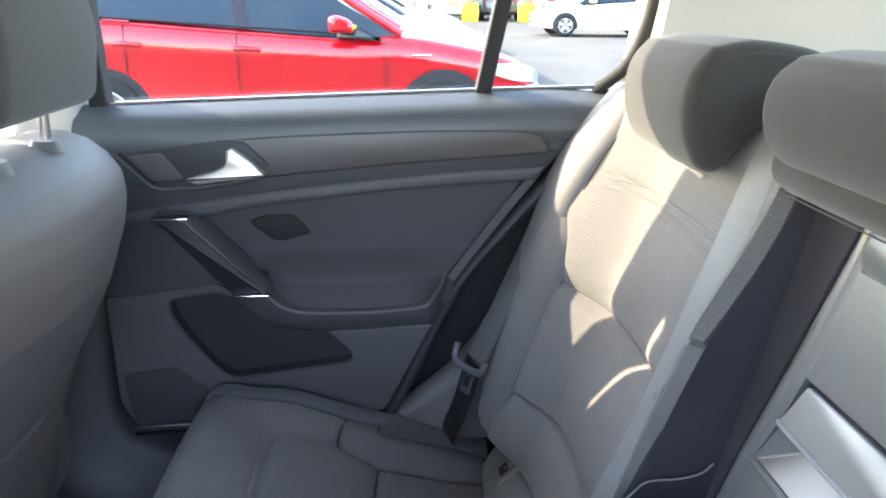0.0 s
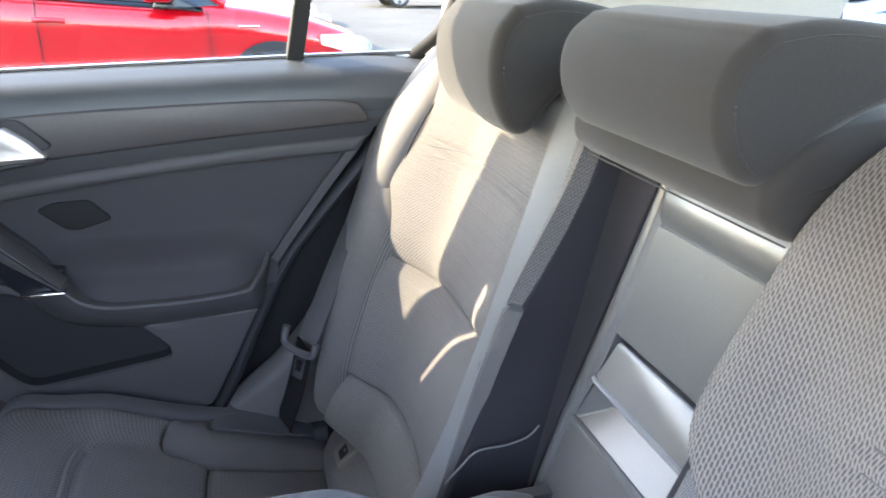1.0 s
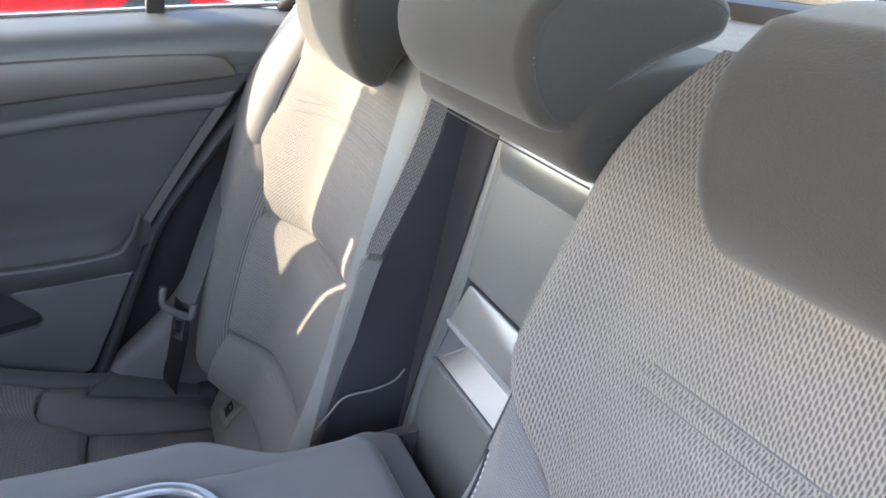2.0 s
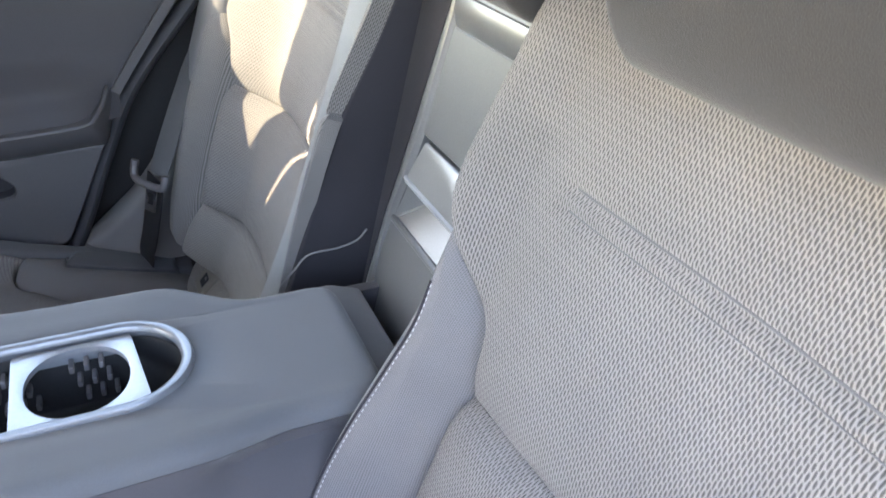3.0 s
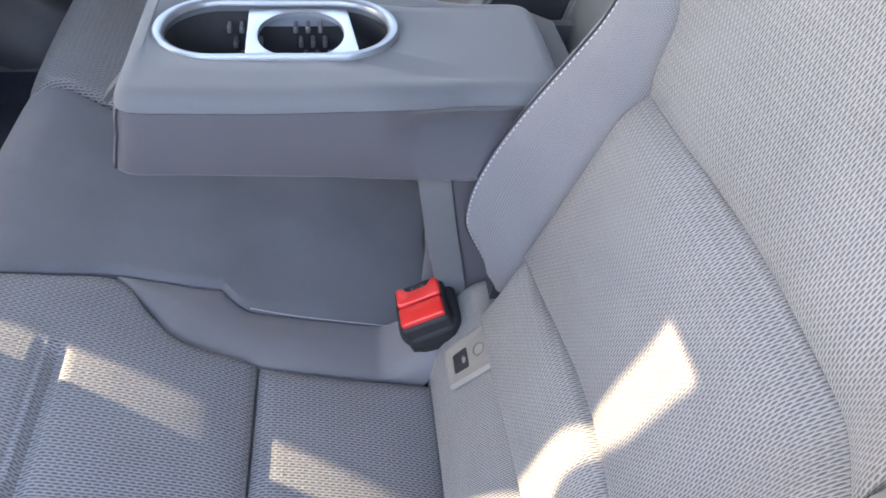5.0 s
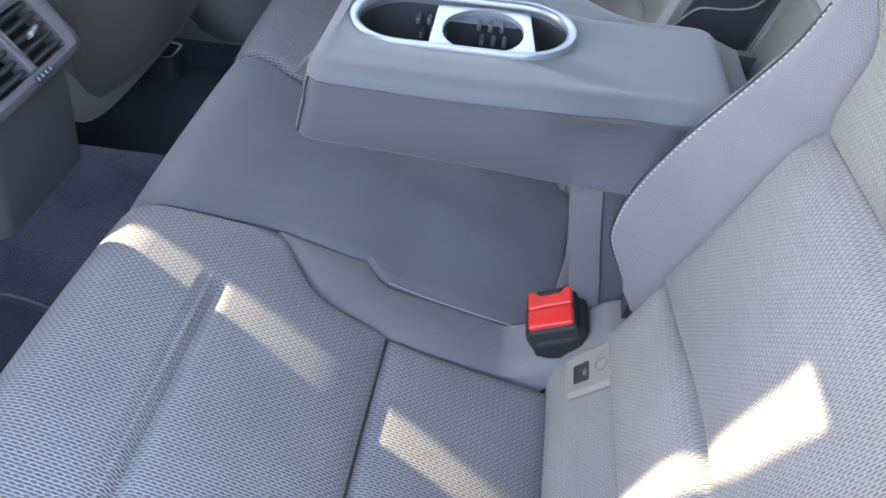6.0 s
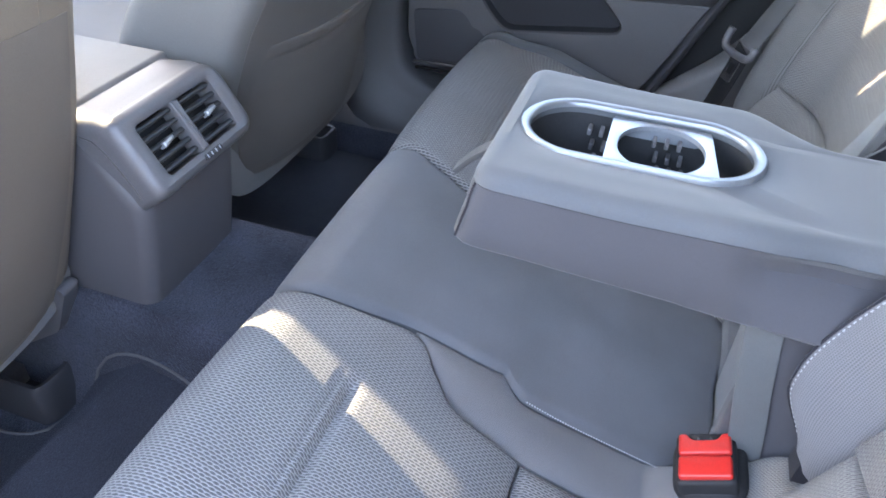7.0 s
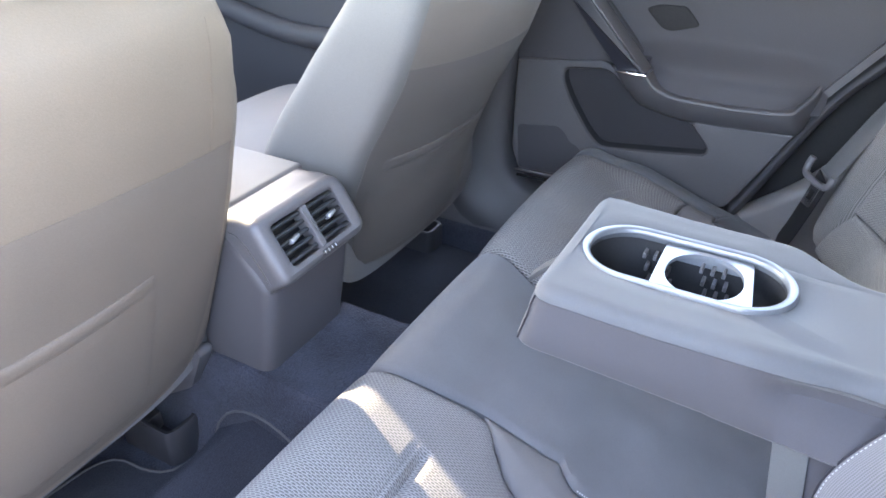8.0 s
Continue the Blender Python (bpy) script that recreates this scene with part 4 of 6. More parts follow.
def cushion_place(a, b, h):
    """a: across the car; b: along the cushion, over its rolled front edge and down."""
    a, b, h = float(a), float(b), float(h)
    o = min(0.188, max(0.0, abs(a) - 0.46))
    corner = 0.19 - math.sqrt(0.0361 - o * o)
    b = b + corner * (1 - sm(-0.25, -0.05, b))
    h += 0.022 * sm(0.53, 0.60, abs(a)) * sm(-0.34, -0.24, b)
    e = max(0.0, abs(a) - (0.672 if a > 0 else 0.625))
    h -= 14.0 * e * e
    sink = -0.012 * math.exp(-((abs(a) - 0.36) / 0.13) ** 2) * (1 - sm(-0.15, -0.33, b))
    if b >= FRONT:
        p = Vector((b, a, 0.2015 - 0.415 * b))
        return p + (h + sink) * CN
    c = Vector((FRONT, a, 0.2015 - 0.415 * FRONT)) - ROLL * CN
    th = (FRONT - b) / ROLL
    if th < 1.75:
        return c + (ROLL + h) * (math.cos(th) * CN + math.sin(th) * CT)
    n2 = math.cos(1.75) * CN + math.sin(1.75) * CT
    d2 = -math.sin(1.75) * CN + math.cos(1.75) * CT
    return c + (ROLL + h) * n2 + (th - 1.75) * ROLL * d2


END = -0.515


def both(f):
    for s in (-1, 1):
        f(s)


part("middle_panel", patch([(-0.150, END), (0.170, END)], [(-0.104, 0.10), (0.212, 0.10)], [(-0.150, END), (-0.150, -0.37), (-0.134, -0.30), (-0.117, -0.24), (-0.109, -0.16), (-0.106, -0.142), (-0.115, -0.133), (-0.125, -0.120), (-0.128, -0.106), (-0.122, -0.055), (-0.111, 0.03), (-0.104, 0.10)],
     [(0.170, END), (0.170, -0.37), (0.154, -0.30), (0.137, -0.24), (0.131, -0.15), (0.136, -0.133), (0.152, -0.118), (0.172, -0.06), (0.196, 0.03), (0.212, 0.10)], 40, 150, cushion_place, 0.005, 0.010, 0.004, 0.02,
     extra=lambda a, b: 0.016 * sm(-0.15, -0.05, b) * sm(0.04, 0.12, a)), M_MIDCLOTH, bench, "plain grey middle seat cloth")


def seat_side(s):
    def q(a):
        return s * a + (0.02 if s > 0 else 0.0)

    def g(a, b):
        m = sm(0.215, 0.235, abs(a)) * (1 - sm(0.515, 0.535, abs(a)))
        d = b + 0.266
        s01 = min(1.0, max(0.0, (b + 0.262) / 0.160))
        dome = 0.013 * s01 ** 0.75 * (1 - s01 ** 4) * sm(0.14, 0.24, abs(a)) * (1 - sm(0.50, 0.58, abs(a)))
        return dome + m * (-0.010 * math.exp(-(d / 0.0060) ** 2) - 0.0035 * math.exp(-((d + 0.013) / 0.0035) ** 2))
    part("front_panel", patch([(q(0.1515), END), (s * 0.603, END)], [(q(0.197), -0.099), (s * 0.531, -0.099)],
         [(q(0.1515), END), (q(0.1515), -0.37), (q(0.136), -0.30), (q(0.123), -0.236), (q(0.156), -0.205), (q(0.188), -0.170), (q(0.197), -0.099)],
         [(s * 0.603, END), (s * 0.603, -0.36), (s * 0.603, -0.29), (s * 0.604, -0.2225), (s * 0.580, -0.204), (s * 0.553, -0.184), (s * 0.536, -0.160), (s * 0.531, -0.099)], 64, 170, cushion_place, 0.006, 0.012, 0.010, 0.03, extra=g), M_WEAVE_SEAT, bench, "ribbed grey seat cloth")
    part("rear_panel", patch([(q(0.199), -0.096), (s * 0.530, -0.096)], [(q(0.183), 0.092), (s * 0.566, 0.092)],
         [(q(0.199), -0.096), (q(0.194), -0.01), (q(0.183), 0.092)], [(s * 0.530, -0.096), (s * 0.545, -0.01), (s * 0.566, 0.092)], 48, 24, cushion_place, 0.007, 0.014, 0.010, 0.04), M_WEAVE_SEAT, bench, "ribbed grey seat cloth")
    part("smooth_wedge", patch([(q(0.1185), -0.238), (q(0.1215), -0.236)], [(q(0.106), 0.085), (q(0.180), 0.080)],
         [(q(0.1185), -0.238), (q(0.111), -0.16), (q(0.108), -0.141), (q(0.117), -0.132), (q(0.127), -0.119), (q(0.130), -0.105), (q(0.124), -0.055), (q(0.113), 0.03), (q(0.106), 0.085)],
         [(q(0.1215), -0.236), (q(0.155), -0.203), (q(0.187), -0.168), (q(0.196), -0.099), (q(0.191), -0.01), (q(0.180), 0.080)], 20, 110, cushion_place, 0.006, 0.012, 0.006, 0.03, extra=lambda a, b: (0.048 if s < 0 else 0.0) * sm(0.020, 0.085, b) * (1 - sm(0.165, 0.20, abs(a)))), M_BOLSTER, bench, "smooth grey wedge of the cushion")
    part("smooth_wedge", patch([(s * 0.6055, -0.2215), (s * 0.6085, -0.2225)], [(s * 0.568, 0.080), (s * 0.635, 0.085)],
         [(s * 0.6055, -0.2215), (s * 0.582, -0.202), (s * 0.555, -0.181), (s * 0.538, -0.158), (s * 0.533, -0.099), (s * 0.547, -0.01), (s * 0.568, 0.080)],
         [(s * 0.6085, -0.2225), (s * 0.617, -0.182), (s * 0.625, -0.147), (s * 0.612, -0.130), (s * 0.598, -0.111), (s * 0.612, -0.018), (s * 0.635, 0.085)], 24, 50, cushion_place, 0.006, 0.012, 0.006, 0.03), M_BOLSTER, bench, "smooth grey wedge of the cushion")
    far = 0.038 if s > 0 else 0.0
    edge_o = [(s * 0.6055, END), (s * 0.6055, -0.36), (s * 0.6055, -0.29), (s * 0.6105, -0.2225), (s * 0.619, -0.182), (s * 0.627, -0.147), (s * 0.614, -0.129), (s * 0.600, -0.110), (s * 0.614, -0.018), (s * 0.638, 0.07)]
    part("outer_panel", patch([(s * 0.6055, END), (s * 0.645, END)], [(s * 0.638, 0.07), (s * (0.672 + far), 0.07)],
         edge_o, [(s * 0.645, END), (s * 0.648, -0.36), (s * (0.662 + far * 0.6), -0.20), (s * (0.668 + far), -0.10), (s * (0.672 + far), 0.07)], 16, 80, cushion_place, 0.008, 0.012, 0.004, 0.06), M_ARM, bench, "plain dark grey outer edge of the cushion")
    part("piping", tube([cushion_place(a, b, 0.001) for a, b in curve2([(s * 0.620, -0.138), (s * 0.606, -0.120), (s * 0.600, -0.108), (s * 0.613, -0.018), (s * 0.632, 0.06)], 40)], 0.0018, 6), M_ARM, bench, "grey piping round the wedge")
    seam = [cushion_place(q(a), b, 0.002) for a, b in curve2([(0.131, -0.113), (0.128, -0.06), (0.116, 0.03), (0.112, 0.06)], 60)]
    bmt = bmesh.new()
    for k in range(0, 60, 1):
        p, q = Vector(seam[k]), Vector(seam[k + 1])
        d = (q - p)
        m = Matrix.Translation((p + q) / 2) @ d.to_track_quat('X', 'Z').to_matrix().to_4x4() @ Matrix.Diagonal((d.length * 0.36, 0.0011, 0.0008, 1))
        bmesh.ops.create_icosphere(bmt, subdivisions=1, radius=1, matrix=m)
    part("stitching", bmt, M_STITCH, bench, "pale stitches along the middle panel")


both(seat_side)
part("underside", box(-0.36, 0.10, -0.66, 0.66, 0.08, 0.135, 0.01), M_CARPET, bench)


def anchor_bezel(t, yb):
    c = Vector((0.119, yb, 0.2475))
    nn = Vector((-0.72, 0.0, 0.69)).normalized()
    uu = Vector((0, 1, 0))
    vv = nn.cross(uu)
    def pl(a, b, h):
        a, b, h = float(a), float(b), float(h)
        return c + a * uu + b * vv + h * nn
    outer = rounded([(-0.029, -0.044), (0.029, -0.044), (0.026, 0.036), (-0.026, 0.036)], 0.008, 5)
    inner = rounded([(-0.013, 0.004), (0.013, 0.004), (0.012, 0.024), (-0.012, 0.024)], 0.003, 5)
    rings = [[pl(a, b, -0.01) for a, b in outer], [pl(a, b, 0.002) for a, b in outer], [pl(a, b, 0.005) for a, b in inset(outer, 0.004)], [pl(a, b, 0.004) for a, b in inner], [pl(a, b, -0.012) for a, b in inner]]
    bz = part("anchor_bezel", loft(rings, False), M_ISO, t, "pale grey plastic bezel")
    part("slot", slab(inset(inner, -0.0005), pl, -0.006, 0.0032, 0.0005, 1), M_RUBBER, bz, "dark anchor slot")
    part("catch", tube([pl(-0.010, 0.012, -0.002), pl(0.0, 0.010, 0.0025), pl(0.011, 0.012, -0.002)], 0.0028, 8), M_VENT, bz, "steel anchor catch")
    ring = [pl(0.007 * math.cos(k), -0.011 + 0.007 * math.sin(k), 0.0045) for k in np.linspace(0, 2 * math.pi, 20)]
    part("emblem", tube(ring, 0.0007, 6), M_VENT, bz)


# cloth-covered strip behind the cushion with the child-seat anchor openings
def anchor_strip(sg):
    o = rounded([(0.082, 0.12), (0.080, 0.185), (0.098, 0.225), (0.135, 0.262), (0.20, 0.27), (0.20, 0.12)], 0.015, 4)
    t = thing("anchor_strip", (0.12, sg * 0.4, 0.15), "grey cloth strip behind the bench with child-seat anchor bezel", "seat strip", "anchor strips")
    bm = profile_y(o, sg * (0.112 if sg < 0 else 0.165), sg * 0.60, 0.012)
    lay = bm.loops.layers.uv.new("cloth")
    for f in bm.faces:
        for lp in f.loops:
            lp[lay].uv = (lp.vert.co.y, lp.vert.co.z * 1.2 + lp.vert.co.x)
    part("cover", bm, M_WEAVE_FINE, t, "fine ribbed grey cloth")
    for ya in (0.210, 0.514):
        anchor_bezel(t, sg * ya)


both(anchor_strip)


def tuck(s):
    dx = 0.06 if s > 0 else 0.0
    # Shade below the armrest is put into this panel's dark colour.
    part("tuck_panel", slab(rounded([(0.075 + dx, 0.05), (0.075 + dx, 0.20), (0.08 + dx, 0.30), (0.09 + dx, 0.40), (0.10 + dx, 0.462), (0.30, 0.462), (0.30, 0.05)], 0.008), flat_place, s * 0.090, s * 0.108, 0.006), M_ARM_SHADED, bench, "cloth tucked in beside the armrest, darkened for shade")


both(tuck)
part("tuck_panel", box(0.100, 0.120, 0.0705, 0.215, 0.02, 0.205, 0.004), M_MIDCLOTH, bench, "grey cloth below the armrest")
part("tuck_panel", box(0.100, 0.120, -0.104, 0.070, 0.02, 0.455, 0.004), M_MIDCLOTH, bench, "grey cloth below the armrest")

# ---- head restraints ----
HEAD = [(0.262, 0.927), (0.243, 0.904), (0.236, 0.872), (0.240, 0.836), (0.254, 0.806), (0.270, 0.795), (0.286, 0.799), (0.303, 0.822), (0.325, 0.842), (0.350, 0.858), (0.375, 0.868), (0.392, 0.876), (0.398, 0.892), (0.396, 0.908), (0.380, 0.922), (0.34, 0.931), (0.30, 0.934)]


def head_restraint(yc, w, squeeze, label, dx=0.0):
    prof = [tuple(q) for q in curve2(HEAD + [HEAD[0]], 64)][:-1]
    prof = [(x + dx, 0.934 - (0.934 - z) * squeeze) for x, z in prof]
    t = thing("head_restraint", (0.33, yc, 0.85), label, "headrest", "rear head restraints")
    part("cushion", profile_y(prof, yc - w / 2, yc + w / 2, 0.018 * squeeze, 7), M_HEAD, t)
    for e in (-1, 1):
        line = [(x, yc + e * (w / 2 - 0.0012), z) for x, z in inset(prof, 0.0125 * squeeze)]
        part("seam", tube(line, 0.0009, 5, True), M_HEAD, t, "raised seam round the side")
        part("post", tube([(0.350 + dx, yc + e * 0.06, 0.83), (0.350 + dx, yc + e * 0.06, 0.90)], 0.006, 10), M_CHROME, t, "chrome post")
        part("guide", tube([(0.350 + dx, yc + e * 0.06, 0.862), (0.350 + dx, yc + e * 0.06, 0.876)], 0.014, 14), M_DOOR_DARK, t, "black post guide")
    return t


head_restraint(0.362, 0.225, 1.0, "grey cloth head restraint half lit by the sun")
head_restraint(0.0, 0.222, 0.70, "low grey cloth middle head restraint", 0.004)
head_restraint(-0.372, 0.225, 0.82, "grey cloth head restraint on the backrest beside the open door")

# ---- middle section: padded bar, load-through hatch ----
def hatch_x(z):
    return 0.300 + 0.21 * (z - 0.644)


bar = rounded([(0.300, 0.800), (0.276, 0.818), (0.276, 0.842), (0.30, 0.866), (0.36, 0.878), (0.44, 0.878), (0.44, 0.81), (0.34, 0.798)], [0.015, 0.025, 0.03, 0.03, 0.03, 0.01, 0.01, 0.01], 7)
mb = thing("padded_bar", (0.35, 0.02, 0.79), "dark grey padded bar above the load-through hatch", "seat padding")
part("padding", profile_y(bar, -0.118, 0.148, 0.012), M_HEAD, mb)
part("seam", tube([(0.2945, y, 0.8015) for y in (-0.117, 0.02, 0.146)], 0.0008, 6), M_HEAD, mb, "lower seam")
hatch = thing("load_hatch", (0.29, 0.02, 0.45), "grey plastic load-through hatch with a recessed release grip", "hatch")


def hatch_place(a, b, h):
    a, b, h = float(a), float(b), float(h)
    return Vector((hatch_x(b), a, b)) + h * Vector((-0.978, 0, 0.206))


YL, YR = 0.112, -0.115
part("backing", slab(rounded([(YR, 0.24), (YL, 0.24), (YL, 0.70), (0.08, 0.80), (YR, 0.80)], 0.01), hatch_place, -0.06, -0.045, 0.002), M_HATCH, hatch)
part("upper_plate", slab(rounded([(YR, 0.6480), (0.071, 0.6480), (0.060, 0.757), (YR, 0.757)], 0.004), hatch_place, -0.03, 0.0, 0.002, 1), M_HATCH, hatch, "smooth grey plate")
part("top_roll", loft([[hatch_place(a, b, h + dh) for b, h in rounded([(0.752, -0.02), (0.7565, 0.0), (0.766, 0.0065), (0.780, 0.009), (0.803, 0.003), (0.806, -0.02)], [0, 0.003, 0.008, 0.008, 0.008, 0], 5)] for a, dh in ((YR, 0.0), (0.0, 0.0), (0.052, 0.0), (0.061, -0.004), (0.067, -0.012))]), M_HATCH, hatch, "rolled grey top edge")
# moulded edge: from the plate down into a hollow and up to the slanting rail
rail_keys = np.array([(0.24, 0.108, 0.140), (0.45, 0.108, 0.137), (0.54, 0.101, 0.124), (0.60, 0.083, 0.114), (0.65, 0.073, 0.105), (0.75, 0.062, 0.087), (0.806, 0.057, 0.077)])
rings = []
for b in np.linspace(0.24, 0.806, 48):
    ap, ar = (float(np.interp(b, rail_keys[:, 0], rail_keys[:, k])) for k in (1, 2))
    w = ar - ap
    rings.append([hatch_place(a, b, h) for a, h in ((ap - 0.002, -0.03), (ap - 0.002, -0.002), (ap + 0.06 * w, -0.0045), (ap + 0.14 * w, -0.0035), (ap + 0.22 * w, 0.0010), (ap + 0.34 * w, 0.0022), (ap + 0.50 * w, 0.0018), (ap + 0.68 * w, 0.0), (ap + 0.86 * w, -0.0035), (ar, -0.009), (ar + 0.006, -0.03))])
part("side_rail", loft(rings), M_HATCH, hatch, "satin grey slanting side rail")
part("side_gap", slab([(0.142, 0.40), (0.140, 0.47), (0.093, 0.75), (0.080, 0.82), (0.155, 0.82), (0.155, 0.40)], hatch_place, -0.05, -0.006, 0.002), M_DARKCLOTH, hatch, "dark felt beside the rail")
part("grip_flap", slab(rounded([(YR, 0.602), (0.070, 0.602), (0.063, 0.6445), (YR, 0.6445)], [0.001, 0.005, 0.005, 0.001]), lambda a, b, h: hatch_place(a, b, h + 0.009 * (0.645 - b) / 0.043), -0.02, 0.0, 0.0015, 1), M_HATCH, hatch, "sloping release flap")
# Silver colour paints the highlight along the flap's rounded edge.
part("grip_edge", tube([hatch_place(0.070, 0.603, 0.008), hatch_place(0.066, 0.6015, 0.0085), hatch_place(YR, 0.6015, 0.0085)], 0.0030, 8), M_SILVER, hatch, "grip edge, highlight put into its silver colour")
pocket = {"under_l": (0.066, 0.600, 0.004), "under_r": (YR, 0.600, 0.004), "deep_l": (0.053, 0.588, -0.030), "deep_r": (YR, 0.588, -0.030), "low_l": (0.096, 0.545, -0.001), "low_r": (YR, 0.545, -0.001), "side": (0.076, 0.602, -0.002)}


def pocket_face(name, keys, mat, label):
    bm = bmesh.new()
    front = [hatch_place(*pocket[k]) for k in keys]
    back = [p + Vector((0.004, 0, -0.002)) for p in front]
    a, b = [bm.verts.new(p) for p in front], [bm.verts.new(p) for p in back]
    bm.faces.new(a)
    bm.faces.new(b[::-1])
    for k in range(len(a)):
        bm.faces.new((a[k], b[k], b[(k + 1) % len(a)], a[(k + 1) % len(a)]))
    part(name, bm, mat, hatch, label, smooth=False)


# Darker plastic here paints the shade under the flap.
pocket_face("grip_hollow", ("under_l", "deep_l", "deep_r", "under_r"), M_DOOR_DARK, "finger hollow, shade put into its dark colour")
pocket_face("grip_shelf", ("deep_l", "low_l", "low_r", "deep_r"), M_HATCH, "sloping lower shelf of the grip")
pocket_face("grip_side", ("under_l", "side", "low_l", "deep_l"), M_HATCH, "slanting side of the grip pocket")
for k0, k1, r in (("deep_l", "deep_r", 0.0022), ("deep_l", "low_l", 0.0016), ("low_l", "low_r", 0.0042)):
    part("pocket_edge", tube([hatch_place(*pocket[k0]), hatch_place(*pocket[k1])], r, 8), M_HATCH, hatch, "rounded pale edge of the pocket")
part("lower_plate", slab(rounded([(YR, 0.245), (0.109, 0.245), (0.109, 0.500), (0.0985, 0.543), (YR, 0.543)], 0.004), hatch_place, -0.03, 0.0, 0.002, 1), M_HATCH, hatch, "plain grey plate")
# dark inner cheek of the far backrest with its curved edge trim
edge = curve3([(0.160, 0.139, 0.455), (0.178, 0.139, 0.474), (0.195, 0.139, 0.490), (0.228, 0.139, 0.492), (0.252, 0.139, 0.498), (0.264, 0.139, 0.510)], 24)
tagged(part("edge_trim", tube(edge, 0.0011, 6), M_SIDE), "pale curved edge trim inside the backrest gap", "edge trim")

# ---- fold-down armrest with cup tray ----
arm = thing("armrest", (0.0, -0.018, 0.44), "folded-down grey cloth armrest with a two-cup tray", "armrest")


def arm_outline(n=120):
    o = rounded([(-0.192, -0.141), (0.035, -0.137), (0.075, -0.128), (0.105, -0.117), (0.20, -0.117), (0.20, 0.062), (0.108, 0.062), (0.078, 0.078), (0.045, 0.098), (-0.192, 0.104)], [0.026, 0.035, 0.02, 0.035, 0.03, 0.03, 0.035, 0.02, 0.035, 0.026], 8)
    return resample(o, n)


def stadium(xc, yc, half_len, r, n=120, start=0.0):
    pts, straight = [], 2 * (half_len - r)
    per = 2 * straight + 2 * math.pi * r
    for k in range(n):
        s = (k / n) * per
        if s < straight:
            pts.append((-straight / 2 + s, -r))
        elif s < straight + math.pi * r:
            a = -math.pi / 2 + (s - straight) / r
            pts.append((straight / 2 + r * math.cos(a), r * math.sin(a)))
        elif s < 2 * straight + math.pi * r:
            pts.append((straight / 2 - (s - straight - math.pi * r), r))
        else:
            a = math.pi / 2 + (s - 2 * straight - math.pi * r) / r
            pts.append((-straight / 2 + r * math.cos(a), r * math.sin(a)))
    return [(xc + a, yc + b) for a, b in pts]


def arm_z(x, y, drop):
    """Height of the armrest's top less drop; it dips a little at the tray and falls off behind."""
    top = 0.517 - 0.010 * sm(0.02, 0.13, x) + 0.004 * sm(-0.05, -0.19, x)
    return top - drop


TX, TY = -0.062, -0.017
AO = arm_outline()
k0 = min(range(120), key=lambda i: (AO[i][0] + 0.14) ** 2 + (AO[i][1] + 0.14) ** 2)
AO = AO[k0:] + AO[:k0]
hole = stadium(TX, TY, 0.110, 0.054)
rings = [[(x, y, arm_z(x, y, 0.06)) for x, y in hole], [(x, y, arm_z(x, y, 0.006)) for x, y in hole], [(x, y, arm_z(x, y, 0.003)) for x, y in inset(hole, -0.004)]]
for f in (0.5, 0.85):
    rim = inset(AO, 0.017)
    h2 = inset(hole, -0.006)
    rings.append([(h2[i][0] * (1 - f) + rim[i][0] * f, h2[i][1] * (1 - f) + rim[i][1] * f, arm_z(rim[i][0], rim[i][1], 0.001)) for i in range(120)])
unit = [(q[0] - p[0], q[1] - p[1]) for p, q in zip(AO, inset(AO, 1.0))]
nose = [0.016 for p in AO]
for k in range(6):
    ang = math.pi / 2 * k / 5
    rings.append([(p[0] + u[0] * r * (1 - math.sin(ang)), p[1] + u[1] * r * (1 - math.sin(ang)), arm_z(p[0], p[1], r * (1 - math.cos(ang)))) for p, u, r in zip(AO, unit, nose)])
rim_ring = rings[-1]
part("top_cover", loft(rings, False), M_ARM, arm, "smooth blue-grey cloth top")


def side(x, y, full, hollow):
    """full: how far the side stands out to its straight line; hollow: the scoop below the rear corner."""
    if y < -0.09 and x > 0.0:
        y += (-0.139 - y) * full * (1 - sm(0.13, 0.19, x)) + 0.016 * hollow * sm(0.025, 0.075, x)
    return (x, y)


low = [(*side(x - 0.015 * (x < -0.15), y, 1.0, 0.0), 0.446 - 0.066 * (x + 0.2)) for x, y in AO]
rings = [[(x, y, z - 0.0005) for x, y, z in rim_ring]]
for drop, full, hollow, lean in ((0.022, 0.0, 0.35, 0.002), (0.030, 0.0, 0.85, 0.004), (0.042, 0.1, 1.0, 0.006), (0.056, 0.6, 0.4, 0.010)):
    rings.append([(*side(x - lean * (x < -0.15), y, full, hollow), arm_z(x, y, drop)) for x, y in AO])
for d, dz in ((0.0, 0.0), (0.0018, 0.0035), (0.007, 0.006)):
    rings.append([(x, y, p[2] - dz) for (x, y), p in zip(inset([(q[0], q[1]) for q in low], d), low)])
corner = min(range(120), key=lambda i: AO[i][0] + AO[i][1])
edge_line = [Vector(r[corner]) + Vector((-0.0004, -0.0004, 0)) for r in rings[:-2]]
bm = loft(rings, False)
bm.verts.ensure_lookup_table()
bm.faces.new([bm.verts[7 * 120 + i] for i in range(120)])
# Same cloth as the top; the darker tone stands in for shade.
part("side_cover", bm, M_ARM_SHADED, arm, "cloth sides, shade put into a darker purple-grey")
part("edge_piping", tube(edge_line, 0.0012, 6), M_DARKCLOTH, arm, "dark edge piping")
